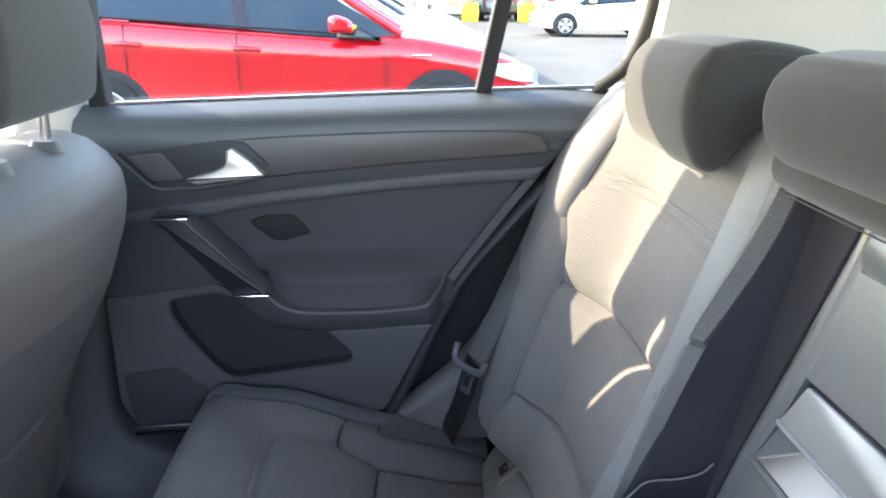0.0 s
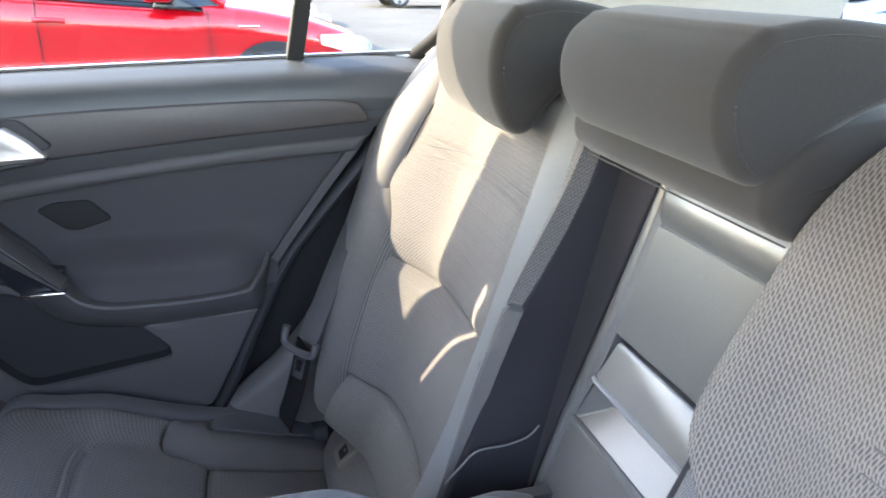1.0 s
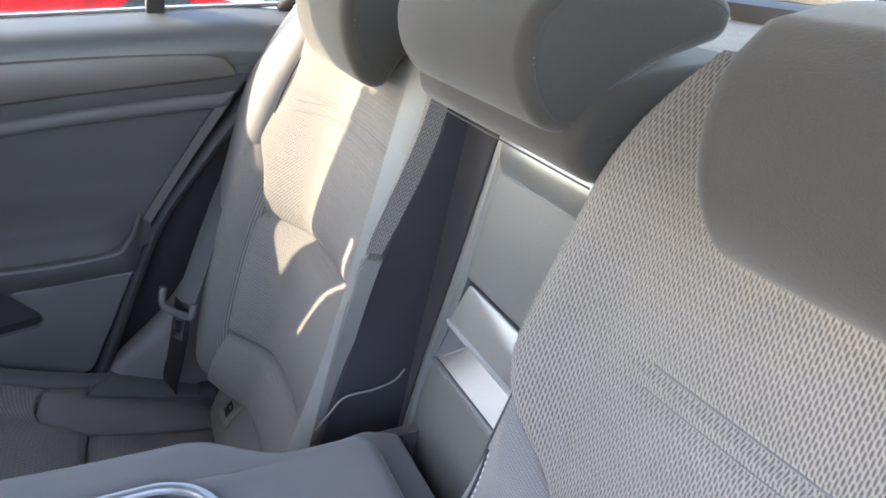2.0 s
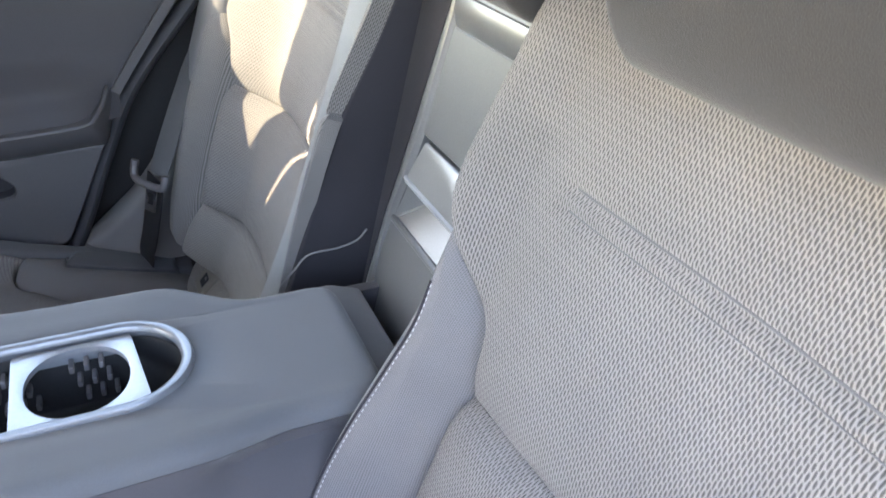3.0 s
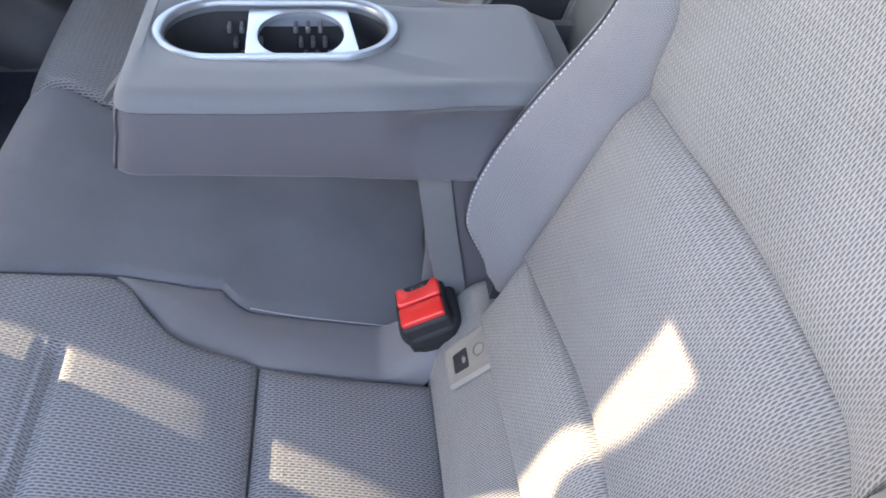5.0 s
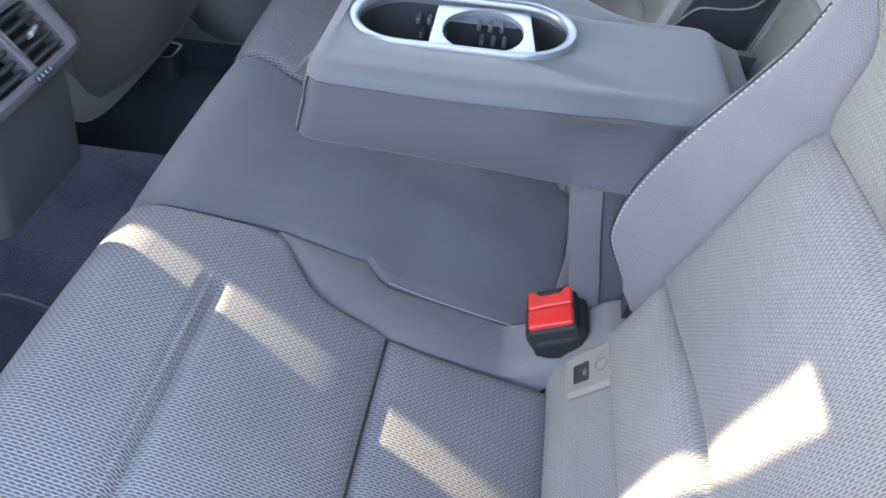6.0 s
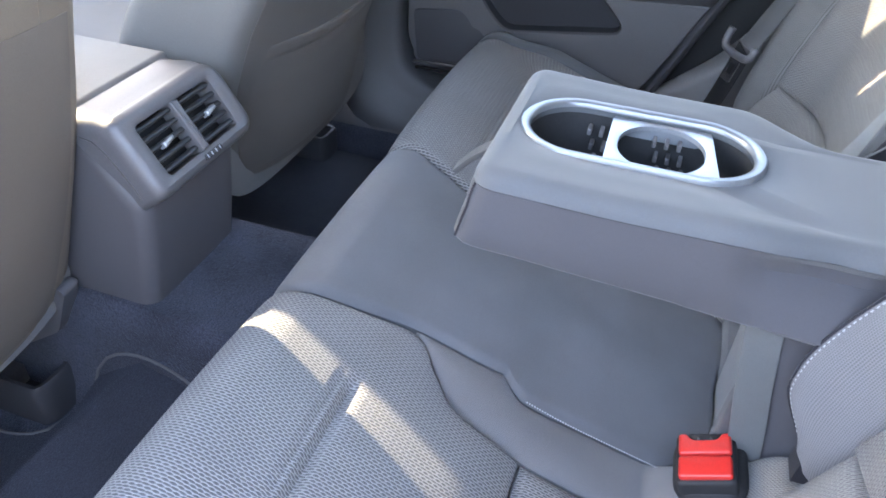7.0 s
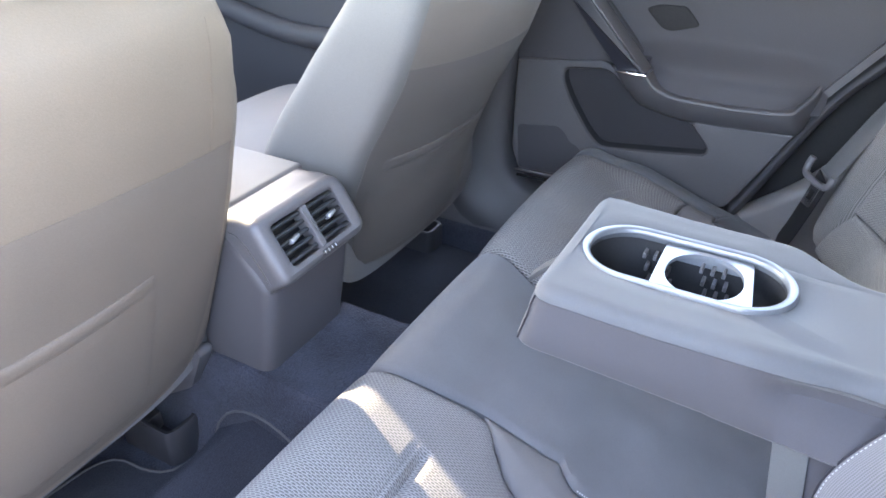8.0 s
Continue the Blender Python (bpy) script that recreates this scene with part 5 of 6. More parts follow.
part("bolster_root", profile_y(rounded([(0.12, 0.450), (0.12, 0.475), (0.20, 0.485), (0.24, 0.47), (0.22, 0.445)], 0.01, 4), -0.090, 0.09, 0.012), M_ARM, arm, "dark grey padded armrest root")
# tray ring
ro, ri = stadium(TX, TY, 0.1140, 0.0590), stadium(TX, TY, 0.1030, 0.0498)
ZR = 0.512
rings = []
for f, dz in ((0.0, -0.003), (0.05, 0.001), (0.18, 0.0030), (0.45, 0.0034), (0.75, 0.0026), (0.93, 0.0010), (1.0, -0.003)):
    rings.append([(a[0] * (1 - f) + b[0] * f, a[1] * (1 - f) + b[1] * f, ZR + dz + 0.004) for a, b in zip(ro, ri)])
ring = part("tray_ring", loft(rings, False), M_RING, arm, "satin silver oval tray ring")
rings = [[(x, y, ZR - 0.005) for x, y in inset(ri, -0.001)], [(x, y, ZR - 0.065) for x, y in inset(ri, 0.006)], [(x, y, ZR - 0.070) for x, y in inset(ri, 0.012)]]
bm = loft(rings, False)
bm.verts.ensure_lookup_table()
bm.faces.new([bm.verts[240 + i] for i in range(120)])
part("tray_well", bm, M_RUBBER, arm, "dark plastic tray well")
# silver cup divider
N = 96
sq = rounded([(-0.090, -0.0490), (0.014, -0.0490), (0.003, 0.0490), (-0.092, 0.0490)], 0.002, 3)
def cup_hole(n):
    cx, cy = -0.041, 0.001
    return [(cx + 0.0405 * math.copysign(abs(math.cos(a)) ** 0.9, math.cos(a)), cy + 0.0435 * math.copysign(abs(math.sin(a)) ** 0.9, math.sin(a))) for a in np.linspace(-math.pi, math.pi, n, endpoint=False)]
hl = cup_hole(N)
sqn = []
for a, b in hl:
    d = Vector((a + 0.041, b + 0.001)).normalized()
    best = None
    for i in range(len(sq)):
        p, q = Vector(sq[i]), Vector(sq[(i + 1) % len(sq)])
        e = q - p
        den = d.x * e.y - d.y * e.x
        if abs(den) < 1e-9:
            continue
        w = p - Vector((-0.041, -0.001))
        tt = (w.x * e.y - w.y * e.x) / den
        uu = (w.x * d.y - w.y * d.x) / den
        if tt > 0 and -1e-6 <= uu <= 1 + 1e-6 and (best is None or tt < best):
            best = tt
    sqn.append((-0.041 + d.x * best, -0.001 + d.y * best))
off = TY
ZI = ZR - 0.0015
rings = [[(x, y + off, ZI - 0.022) for x, y in sqn], [(x, y + off, ZI) for x, y in sqn], [(x * 0.5 + a * 0.5, y * 0.5 + b * 0.5 + off, ZI + 0.0005) for (x, y), (a, b) in zip(sqn, hl)],
         [(a, b + off, ZI - 0.001) for a, b in hl], [(a, b + off, ZI - 0.006) for a, b in hl]]
part("cup_divider", loft(rings, False), M_SILVER, arm, "silver cup divider")
for gx in (-0.112, -0.048):
    for i in range(3):
        for j in range(3):
            zz = ZR - 0.016 - 0.016 * j
            xx = gx + 0.012 * i + 0.004 * j
            part("rib", box(xx - 0.002, xx + 0.002, TY + 0.032, TY + 0.046, zz - 0.0035, zz + 0.0035, 0.001), M_VENT, arm)
# pull tab at the front
tab = ribbon(curve3([(-0.19, 0.045, 0.455), (-0.212, 0.047, 0.443), (-0.236, 0.049, 0.424), (-0.256, 0.050, 0.402)], 16), (-0.7, 0, 0.7), 0.012, 0.003)
part("pull_tab", tab, M_BELT, arm, "grey webbing pull tab")

# ---- buckles and belts ----
buckle = thing("belt_buckles", (0.075, -0.145, 0.2), "pair of black belt buckles with red release buttons", "seat belt buckle")
bt = Matrix.Rotation(radians(-23), 4, 'Y') @ Matrix.Rotation(radians(3), 4, 'Z')
def buckle_place(x, y, z):
    return Matrix.Translation((0.074, -0.140, 0.246)) @ bt @ Vector((x, y, z))
boot = slab(rounded([(-0.035, -0.035), (0.037, -0.035), (0.037, 0.041), (-0.035, 0.041)], 0.024, 8), lambda a, b, t: buckle_place(a * (1 - 5 * max(0.0, -t - 0.012)), b * (1 - 7 * max(0.0, -t - 0.012)), t), -0.060, -0.004, 0.010, 4)
part("boot", boot, M_RUBBER, buckle, "black rubber boot")
bm = slab(rounded([(-0.0285, -0.0315), (0.0285, -0.0315), (0.0285, 0.0315), (-0.0285, 0.0315)], 0.007), buckle_place, -0.03, 0.009, 0.005, 4)
part("housing", bm, M_RUBBER, buckle, "black plastic housing")
for yy in (-0.0143, 0.0143):
    o = rounded([(-0.0250, yy - 0.0130), (0.0250, yy - 0.0130), (0.0250, yy + 0.0130), (-0.0250, yy + 0.0130)], 0.004)
    if yy > 0:  # the upper button is scooped out where the tongue goes in
        o = rounded([(-0.0250, yy - 0.0130), (0.0250, yy - 0.0130), (0.0250, yy + 0.0130), (0.0170, yy + 0.0130), (0.0120, yy + 0.0060), (-0.0120, yy + 0.0060), (-0.0170, yy + 0.0130), (-0.0250, yy + 0.0130)], [0.004, 0.004, 0.004, 0.002, 0.003, 0.003, 0.002, 0.004])
    part("release_button", slab(o, lambda a, b, t: buckle_place(a, b, t - 0.0025 * math.exp(-(a / 0.013) ** 2)), 0.0, 0.0145, 0.003, 3), M_RED, buckle, "bright red release button")
part("slot", slab(rounded([(-0.0115, 0.0205), (0.0115, 0.0205), (0.0155, 0.0290), (-0.0155, 0.0290)], 0.001), buckle_place, 0.0, 0.0105, 0.001, 1), M_RUBBER, buckle)
for k in (-0.006, 0.006):
    part("tooth", slab(rounded([(k - 0.0012, 0.0202), (k + 0.0012, 0.0202), (k + 0.0012, 0.0228), (k - 0.0012, 0.0228)], 0.0005), buckle_place, 0.0, 0.0125, 0.0005, 1), M_TRIM, buckle)

t = thing("lap_belt", (0.085, -0.125, 0.25), "light grey belt webbing hanging below the armrest", "seat belt")
part("webbing", ribbon(curve3([(0.073, -0.112, 0.46), (0.082, -0.112, 0.40), (0.092, -0.113, 0.335), (0.104, -0.114, 0.27), (0.114, -0.115, 0.20)], 18), (0.1, -1, 0.1), 0.0165), M_BELT_LIGHT, t)
# middle shoulder belt over the far backrest's inner edge
plf = back_place(1, 0.150)
pts = [plf(a, b, h) for a, b, h in ((0.215, 0.865, 0.006), (0.205, 0.82, 0.006), (0.196, 0.74, 0.008), (0.190, 0.65, 0.009), (0.186, 0.56, 0.010), (0.182, 0.48, 0.012), (0.180, 0.40, 0.018), (0.178, 0.33, 0.026), (0.176, 0.26, 0.03))]
t = thing("middle_belt", (0.2, 0.19, 0.4), "light grey belt webbing lying down the backrest edge", "seat belt")
part("webbing", ribbon(curve3(pts, 40), [Vector((-0.9, -0.25, 0.3))] * 41, 0.023), M_BELT_MID, t)
part("belt_stop", tube([pts[4] + Vector((-0.004, 0.0, 0.0)), pts[4] + Vector((-0.006, 0.0, 0.001))], 0.005, 10), M_BELT_LIGHT, t, "small stop button")
# far belt on the side bolster with its tongue
t = thing("far_belt", (0.06, 0.6, 0.38), "dark grey seat belt with a steel tongue on the side bolster", "seat belt")
pts = [(0.26, 0.690, 0.72), (0.205, 0.678, 0.635), (0.152, 0.642, 0.572), (0.120, 0.611, 0.52), (0.098, 0.597, 0.475), (0.066, 0.588, 0.405)]
part("webbing", ribbon(curve3(pts, 30), (-0.85, -0.45, 0.25), 0.023), M_BELT, t)
pts = [(0.062, 0.588, 0.40), (0.050, 0.600, 0.34), (0.038, 0.622, 0.28), (0.028, 0.644, 0.235), (0.022, 0.658, 0.19)]
part("webbing", ribbon(curve3(pts, 20), (-0.85, -0.45, 0.25), 0.023), M_RUBBER, t, "dark lower webbing")
tn = Vector((-0.80, -0.52, 0.30)).normalized()
tu = Vector((0, 0, 1)).cross(tn).normalized()
tv = tn.cross(tu)
def tongue_place(a, b, h):
    a, b, h = float(a), float(b), float(h)
    return Vector((0.055, 0.578, 0.392)) + a * tu + b * tv + h * tn
tg = part("tongue_cover", tube([tongue_place(a, b, 0.008) for a, b in curve2([(-0.036, 0.034), (-0.037, 0.018), (-0.030, 0.005), (0.0, 0.002), (0.030, 0.005), (0.037, 0.014), (0.037, 0.026)], 28)], 0.0062, 10), M_VENT, t, "grey plastic tongue frame with two horns")
o, i2 = rounded([(-0.012, -0.042), (0.012, -0.042), (0.012, 0.002), (-0.012, 0.002)], 0.003), rounded([(-0.007, -0.030), (0.007, -0.030), (0.007, -0.012), (-0.007, -0.012)], 0.002)
part("tongue", loft([[tongue_place(a, b, h) for a, b in oo] for oo, h in ((o, -0.001), (o, 0.001), (i2, 0.001), (i2, -0.001))], False), M_CHROME, tg, "steel tongue plate")

# ---- front seats ----
def oblong(cx, cy, hx, hy, n=48, p=4.0):
    out = []
    for k in range(n):
        a = 2 * math.pi * k / n
        c, s = math.cos(a), math.sin(a)
        out.append((cx + hx * math.copysign(abs(c) ** (2 / p), c), cy + hy * math.copysign(abs(s) ** (2 / p), s)))
    return out


def front_seat(yc, rows, bulge, head_dx, hem, pocket, label, shell, upper, lower):
    """rows: height, rear corner, thickness and half width of the backrest, upwards; pocket: the map pocket's two sides."""
    keys = np.array(rows)
    zlo, zhi = keys[0, 0], keys[-1, 0]

    def at(z):
        return [float(np.interp(z, keys[:, 0], keys[:, i])) for i in (1, 2, 3)]

    t = thing("front_seat", (at(zlo)[0] - 0.05, yc, 0.15), label, "car seat", "front seats")
    zs = np.concatenate([np.linspace(zlo, 0.26, 8), np.linspace(0.28, 0.72, 23), np.linspace(0.73, zhi, 10)])

    def section(z):
        xc, th, hw = at(z)
        swell = bulge * (1 - 0.5 * sm(0.74, zhi, z))
        out = [(xc + swell * (1 - abs(u) ** 2.4), yc + hw * u) for u in np.linspace(-0.985, 0.985, 25)]
        out += [(xc - th * (1 - 0.10 * abs(u) ** 3), yc + hw * u) for u in np.linspace(0.97, -0.97, 13)]
        r = min(0.034, th * 0.35)
        return resample(rounded(out, [r] + [0.0] * 23 + [r, r] + [0.0] * 11 + [r], 6), 96)

    part("backrest", loft([[(x, y, z) for x, y in section(z)] for z in zs]), shell, t, sharp=60)

    def rear(a, b, h):
        a, b, h = float(a), float(b), float(h)
        xc, th, hw = at(b)
        u = min(1.0, abs(a) / hw)
        return Vector((xc + bulge * (1 - 0.5 * sm(0.74, zhi, b)) * (1 - u ** 2.4) + h, yc + a, b + 0.3 * h))
    hz = 0.442 + hem
    p0, p1 = pocket
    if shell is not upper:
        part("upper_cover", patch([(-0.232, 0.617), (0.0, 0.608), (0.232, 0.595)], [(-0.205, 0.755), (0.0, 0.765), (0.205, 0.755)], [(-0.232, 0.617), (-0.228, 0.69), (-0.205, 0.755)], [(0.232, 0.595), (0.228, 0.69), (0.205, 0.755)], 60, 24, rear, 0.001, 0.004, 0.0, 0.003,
             extra=lambda a, b: 0.001), upper, t, "beige vinyl upper back cover, darkened for shade")
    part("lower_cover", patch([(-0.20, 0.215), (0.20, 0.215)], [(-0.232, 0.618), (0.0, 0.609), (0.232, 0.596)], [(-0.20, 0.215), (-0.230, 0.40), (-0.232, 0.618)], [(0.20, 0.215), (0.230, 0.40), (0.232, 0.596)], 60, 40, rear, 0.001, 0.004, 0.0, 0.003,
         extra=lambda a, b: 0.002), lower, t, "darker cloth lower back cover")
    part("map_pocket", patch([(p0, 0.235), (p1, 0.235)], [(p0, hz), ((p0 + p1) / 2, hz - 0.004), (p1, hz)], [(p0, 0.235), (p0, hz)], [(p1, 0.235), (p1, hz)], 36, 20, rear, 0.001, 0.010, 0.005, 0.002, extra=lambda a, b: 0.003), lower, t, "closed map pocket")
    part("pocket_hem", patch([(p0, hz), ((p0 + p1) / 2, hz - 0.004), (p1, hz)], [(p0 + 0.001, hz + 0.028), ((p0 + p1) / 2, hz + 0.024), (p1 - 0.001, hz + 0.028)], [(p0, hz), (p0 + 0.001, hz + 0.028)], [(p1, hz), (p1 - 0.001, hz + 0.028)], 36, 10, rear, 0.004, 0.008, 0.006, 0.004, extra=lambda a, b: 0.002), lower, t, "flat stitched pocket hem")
    for e in (-1, 1):
        part("seam", tube([rear(e * (0.200 - 0.01 * sm(0.4, 0.7, z)), z, 0.0002) for z in np.linspace(0.24, 0.75, 36)], 0.0005, 6), upper, t)
        xr = at(0.24)[0] + 0.02
        part("recliner_cover", slab(rounded([(xr - 0.13, 0.10), (xr - 0.035, 0.165), (xr - 0.002, 0.240), (xr - 0.018, 0.246), (xr - 0.05, 0.20), (xr - 0.15, 0.16)], 0.01), flat_place, yc + e * 0.215, yc + e * 0.245, 0.006), M_VENT, t, "grey plastic recliner cover")
    # head restraint with two posts
    hp = rounded([(-0.545, 0.838), (-0.520, 0.850), (-0.508, 0.93), (-0.522, 1.02), (-0.56, 1.045), (-0.60, 1.03), (-0.615, 0.95), (-0.60, 0.85)], 0.02, 4)
    part("headrest", profile_y([(x + head_dx, z) for x, z in hp], yc - 0.135, yc + 0.135, 0.03, 6), M_HEAD, t, "grey cloth headrest")
    for e in (-1, 1):
        part("post", tube([(-0.572 + head_dx, yc + e * 0.065, 0.77), (-0.566 + head_dx, yc + e * 0.065, 0.87)], 0.006, 10), M_CHROME, t, "chrome post")
        part("post_guide", tube([(-0.572 + head_dx, yc + e * 0.065, 0.788), (-0.571 + head_dx, yc + e * 0.065, 0.803)], [0.022, 0.016], 14), M_TRIM, t, "satin post guide")
    cush, dx = [], head_dx
    for x in np.linspace(-1.20, -0.70, 18):
        f = math.sqrt(max(0.05, 1 - max(0.0, (-1.10 - x) / 0.105) ** 2))
        zt = 0.36 + 0.10 * (-0.7 - x) * 0.6
        cush.append([(x + dx, y, z) for y, z in oblong(yc, zt - 0.08, 0.255, 0.09 * f, 40, 3.5)])
    part("cushion", loft(cush), M_SIDE, t, "grey cloth cushion")
    for e in (-1, 1):
        part("rail", box(-1.15 + dx, -0.875 + dx, yc + e * 0.19 - 0.02, yc + e * 0.19 + 0.02, 0.05, 0.115, 0.006), M_RUBBER, t, "black seat rail")
    return t


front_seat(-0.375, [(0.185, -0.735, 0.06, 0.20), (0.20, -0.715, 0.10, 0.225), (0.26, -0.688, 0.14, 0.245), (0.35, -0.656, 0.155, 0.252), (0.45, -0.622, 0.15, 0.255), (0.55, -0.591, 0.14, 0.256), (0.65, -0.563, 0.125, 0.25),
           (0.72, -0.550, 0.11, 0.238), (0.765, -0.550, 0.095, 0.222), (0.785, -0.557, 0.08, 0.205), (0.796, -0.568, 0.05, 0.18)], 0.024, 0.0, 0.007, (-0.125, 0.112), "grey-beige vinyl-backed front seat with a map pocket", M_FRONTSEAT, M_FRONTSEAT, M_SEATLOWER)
# Far seat: upper and lower covers carry their shade in darker colours.
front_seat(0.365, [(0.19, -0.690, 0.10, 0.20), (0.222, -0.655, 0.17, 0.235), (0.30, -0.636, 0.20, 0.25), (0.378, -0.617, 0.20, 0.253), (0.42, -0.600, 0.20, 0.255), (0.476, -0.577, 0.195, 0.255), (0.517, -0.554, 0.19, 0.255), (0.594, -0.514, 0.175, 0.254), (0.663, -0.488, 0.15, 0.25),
           (0.705, -0.478, 0.13, 0.244), (0.735, -0.478, 0.12, 0.236), (0.760, -0.487, 0.10, 0.225), (0.783, -0.503, 0.075, 0.208), (0.797, -0.525, 0.04, 0.18)], 0.055, 0.075, -0.014, (-0.207, 0.15), "grey vinyl-backed front seat with cloth headrest", M_FRONTSEAT_GREY, M_SEATUPPER_SHADED, M_SEATLOWER_SHADED)


# rail end caps: open black sockets on the floor
def rail_socket(y, x):
    t = thing("rail_socket", (x, y, 0.04), "black open plastic socket at the end of a seat rail", "rail cover", "rail covers")
    outer = rounded([(x - 0.06, y - 0.036), (x + 0.048, y - 0.036), (x + 0.056, y - 0.020), (x + 0.056, y + 0.024), (x + 0.044, y + 0.036), (x - 0.06, y + 0.036)], 0.008, 3)
    inner = inset(outer, 0.013)
    part("rim", loft([[(a, b, 0.03) for a, b in outer], [(a, b, 0.094) for a, b in outer], [(a, b, 0.100) for a, b in inset(outer, 0.004)], [(a, b, 0.099) for a, b in inset(outer, 0.010)], [(a, b, 0.090) for a, b in inner], [(a, b, 0.045) for a, b in inner]], False), M_DOOR_DARK, t, "dark grey moulded rim")
    part("floor_plate", slab(inner, lambda a, b, h: (a, b, h), 0.040, 0.048, 0.001, 1), M_RUBBER, t, "black bottom of the socket")
    part("rail_end", box(x - 0.058, x - 0.02, y - 0.014, y + 0.014, 0.048, 0.080, 0.003), M_TRIM, t, "steel end of the seat rail")


rail_socket(-0.178, -0.775)
rail_socket(-0.600, -0.765)
rail_socket(0.165, -0.735)
rail_socket(0.565, -0.735)

# ---- rear end of the centre console ----
con = thing("centre_console", (-0.62, -0.016, 0.15), "grey plastic centre console end with twin air vents", "console")
YA, YB = -0.128, 0.068
side = [(-0.78, 0.463), (-0.632, 0.468), (-0.628, 0.466), (-0.622, 0.452), (-0.582, 0.392), (-0.560, 0.372), (-0.568, 0.30), (-0.586, 0.20), (-0.588, 0.08), (-0.80, 0.08)]
part("body", profile_y(rounded(side, [0, 0, 0.01, 0.02, 0.012, 0.012, 0.03, 0.03, 0, 0], 4), YA + 0.004, YB - 0.004, 0.020, 7), M_CONSOLE, con)
part("lid", profile_y(rounded([(-1.05, 0.44), (-1.05, 0.470), (-0.645, 0.472), (-0.641, 0.466), (-0.641, 0.43)], 0.006), YA + 0.002, YB - 0.002, 0.012), M_SIDE, con, "padded grey console lid")
part("lower_skirt", profile_y(rounded([(-1.05, 0.10), (-1.05, 0.44), (-0.66, 0.44), (-0.62, 0.12)], 0.01), YA + 0.012, YB - 0.012, 0.01), M_CONSOLE, con)
# inclined face frame
p0, p1 = Vector((-0.583, 0, 0.472)), Vector((-0.531, 0, 0.394))
fd = (p1 - p0).normalized()
fn = Vector((-fd.z, 0, fd.x))
fn = fn if fn.x > 0 else -fn
ym = (YA + YB) / 2


def face(a, b, h):
    """a: across from the middle; b: down the face from its top edge; h: out of it."""
    a, b, h = float(a), float(b), float(h)
    return p0 + Vector((0, ym + a, 0)) + b * fd + h * fn


FL = (p1 - p0).length
W2 = (YB - YA) / 2 - 0.002
outer = rounded([(-W2, -0.004), (W2, -0.004), (W2, FL + 0.004), (-W2, FL + 0.004)], [0.016, 0.034, 0.024, 0.016], 6)
v_half, v0, v1 = 0.068, 0.017, FL - 0.013
n_o = resample(outer, 80)
inner = rounded([(-v_half, v0), (v_half, v0), (v_half, v1), (-v_half, v1)], 0.006, 5)
n_i = resample(inner, 80)
def hood(a, b):
    """Where the surround meets the console behind: upright edge under the lid."""
    return Vector((-0.638 + 0.075 * sm(0.0, FL, b), ym + a, 0.469 - 1.02 * (b + 0.004)))


def hood_mid(a, b):
    return hood(a, b).lerp(face(a, b, -0.004), 0.72) + Vector((0, 0, 0.0015 if b < 0.02 else 0))


part("vent_frame", loft([[hood(a, b) for a, b in n_o], [hood_mid(a, b) for a, b in n_o], [face(a, b, -0.008) for a, b in n_o], [face(a, b, -0.003) for a, b in inset(n_o, 0.0015)], [face(a, b, 0.001) for a, b in inset(n_o, 0.004)], [face(a, b, 0.0035) for a, b in inset(n_o, 0.008)], [face(a, b, 0.005) for a, b in inset(n_o, 0.0105)], [face(a, b, 0.004) for a, b in inset(n_i, -0.004)], [face(a, b, 0.001) for a, b in n_i], [face(a, b, -0.03) for a, b in n_i]], False), M_VENT, con, "satin grey vent surround")
part("vent_back", slab(inner, face, -0.045, -0.026, 0.001), M_RUBBER, con)
part("vent_divider", slab(rounded([(-0.006, v0), (0.006, v0), (0.006, v1), (-0.006, v1)], 0.001), face, -0.02, 0.0035, 0.002), M_VENT, con, "satin upright between the vents")
for e in (-1, 1):
    c = e * (v_half + 0.006) / 2
    hw = (v_half - 0.006) / 2 - 0.0015
    for k in range(5):
        b = v0 + (v1 - v0) * (k + 0.5) / 5
        nose = [(-0.0034, -0.014), (-0.0040, -0.008), (-0.0036, -0.0045), (-0.0020, -0.0022), (0.0002, -0.0016), (0.0020, -0.0030), (0.0026, -0.0060), (0.0030, -0.014)]
        bm = loft([[face(c + s * hw, b + bb, hh) for bb, hh in nose] for s in (-1, 1)])
        part("vent_slat", bm, M_SLAT, con)
    part("slider", slab(rounded([(c - 0.008 + e * 0.004, v0 + 0.030), (c + 0.010 + e * 0.004, v0 + 0.028), (c + 0.010 + e * 0.004, v0 + 0.033), (c - 0.008 + e * 0.004, v0 + 0.037)], 0.0015), face, -0.006, 0.004, 0.002), M_SILVER, con, "bright vent slider")
for k in range(4):
    part("wheel_tick", slab(rounded([(-0.010 + 0.008 * k, v1 + 0.005), (-0.0085 + 0.008 * k, v1 + 0.005), (-0.0085 + 0.008 * k, v1 + 0.010), (-0.010 + 0.008 * k, v1 + 0.010)], 0.0005), face, 0.002, 0.0066, 0.0005, 1), M_SILVER, con)
part("thumb_wheel", slab(rounded([(-0.014, v1 + 0.004), (0.020, v1 + 0.004), (0.020, v1 + 0.011), (-0.014, v1 + 0.011)], 0.003), face, 0.0, 0.0058, 0.002), M_DOOR_DARK, con, "dark thumb wheel")
edge_l = [(-0.636, YA + 0.0035, 0.452), (-0.605, YA + 0.0020, 0.448), (-0.590, YA + 0.0015, 0.436), (-0.566, YA + 0.0015, 0.402), (-0.557, YA + 0.0020, 0.386)]
part("edge_line", tube(edge_l, 0.0012, 6), M_TRIM, con, "bright line along the console edge")
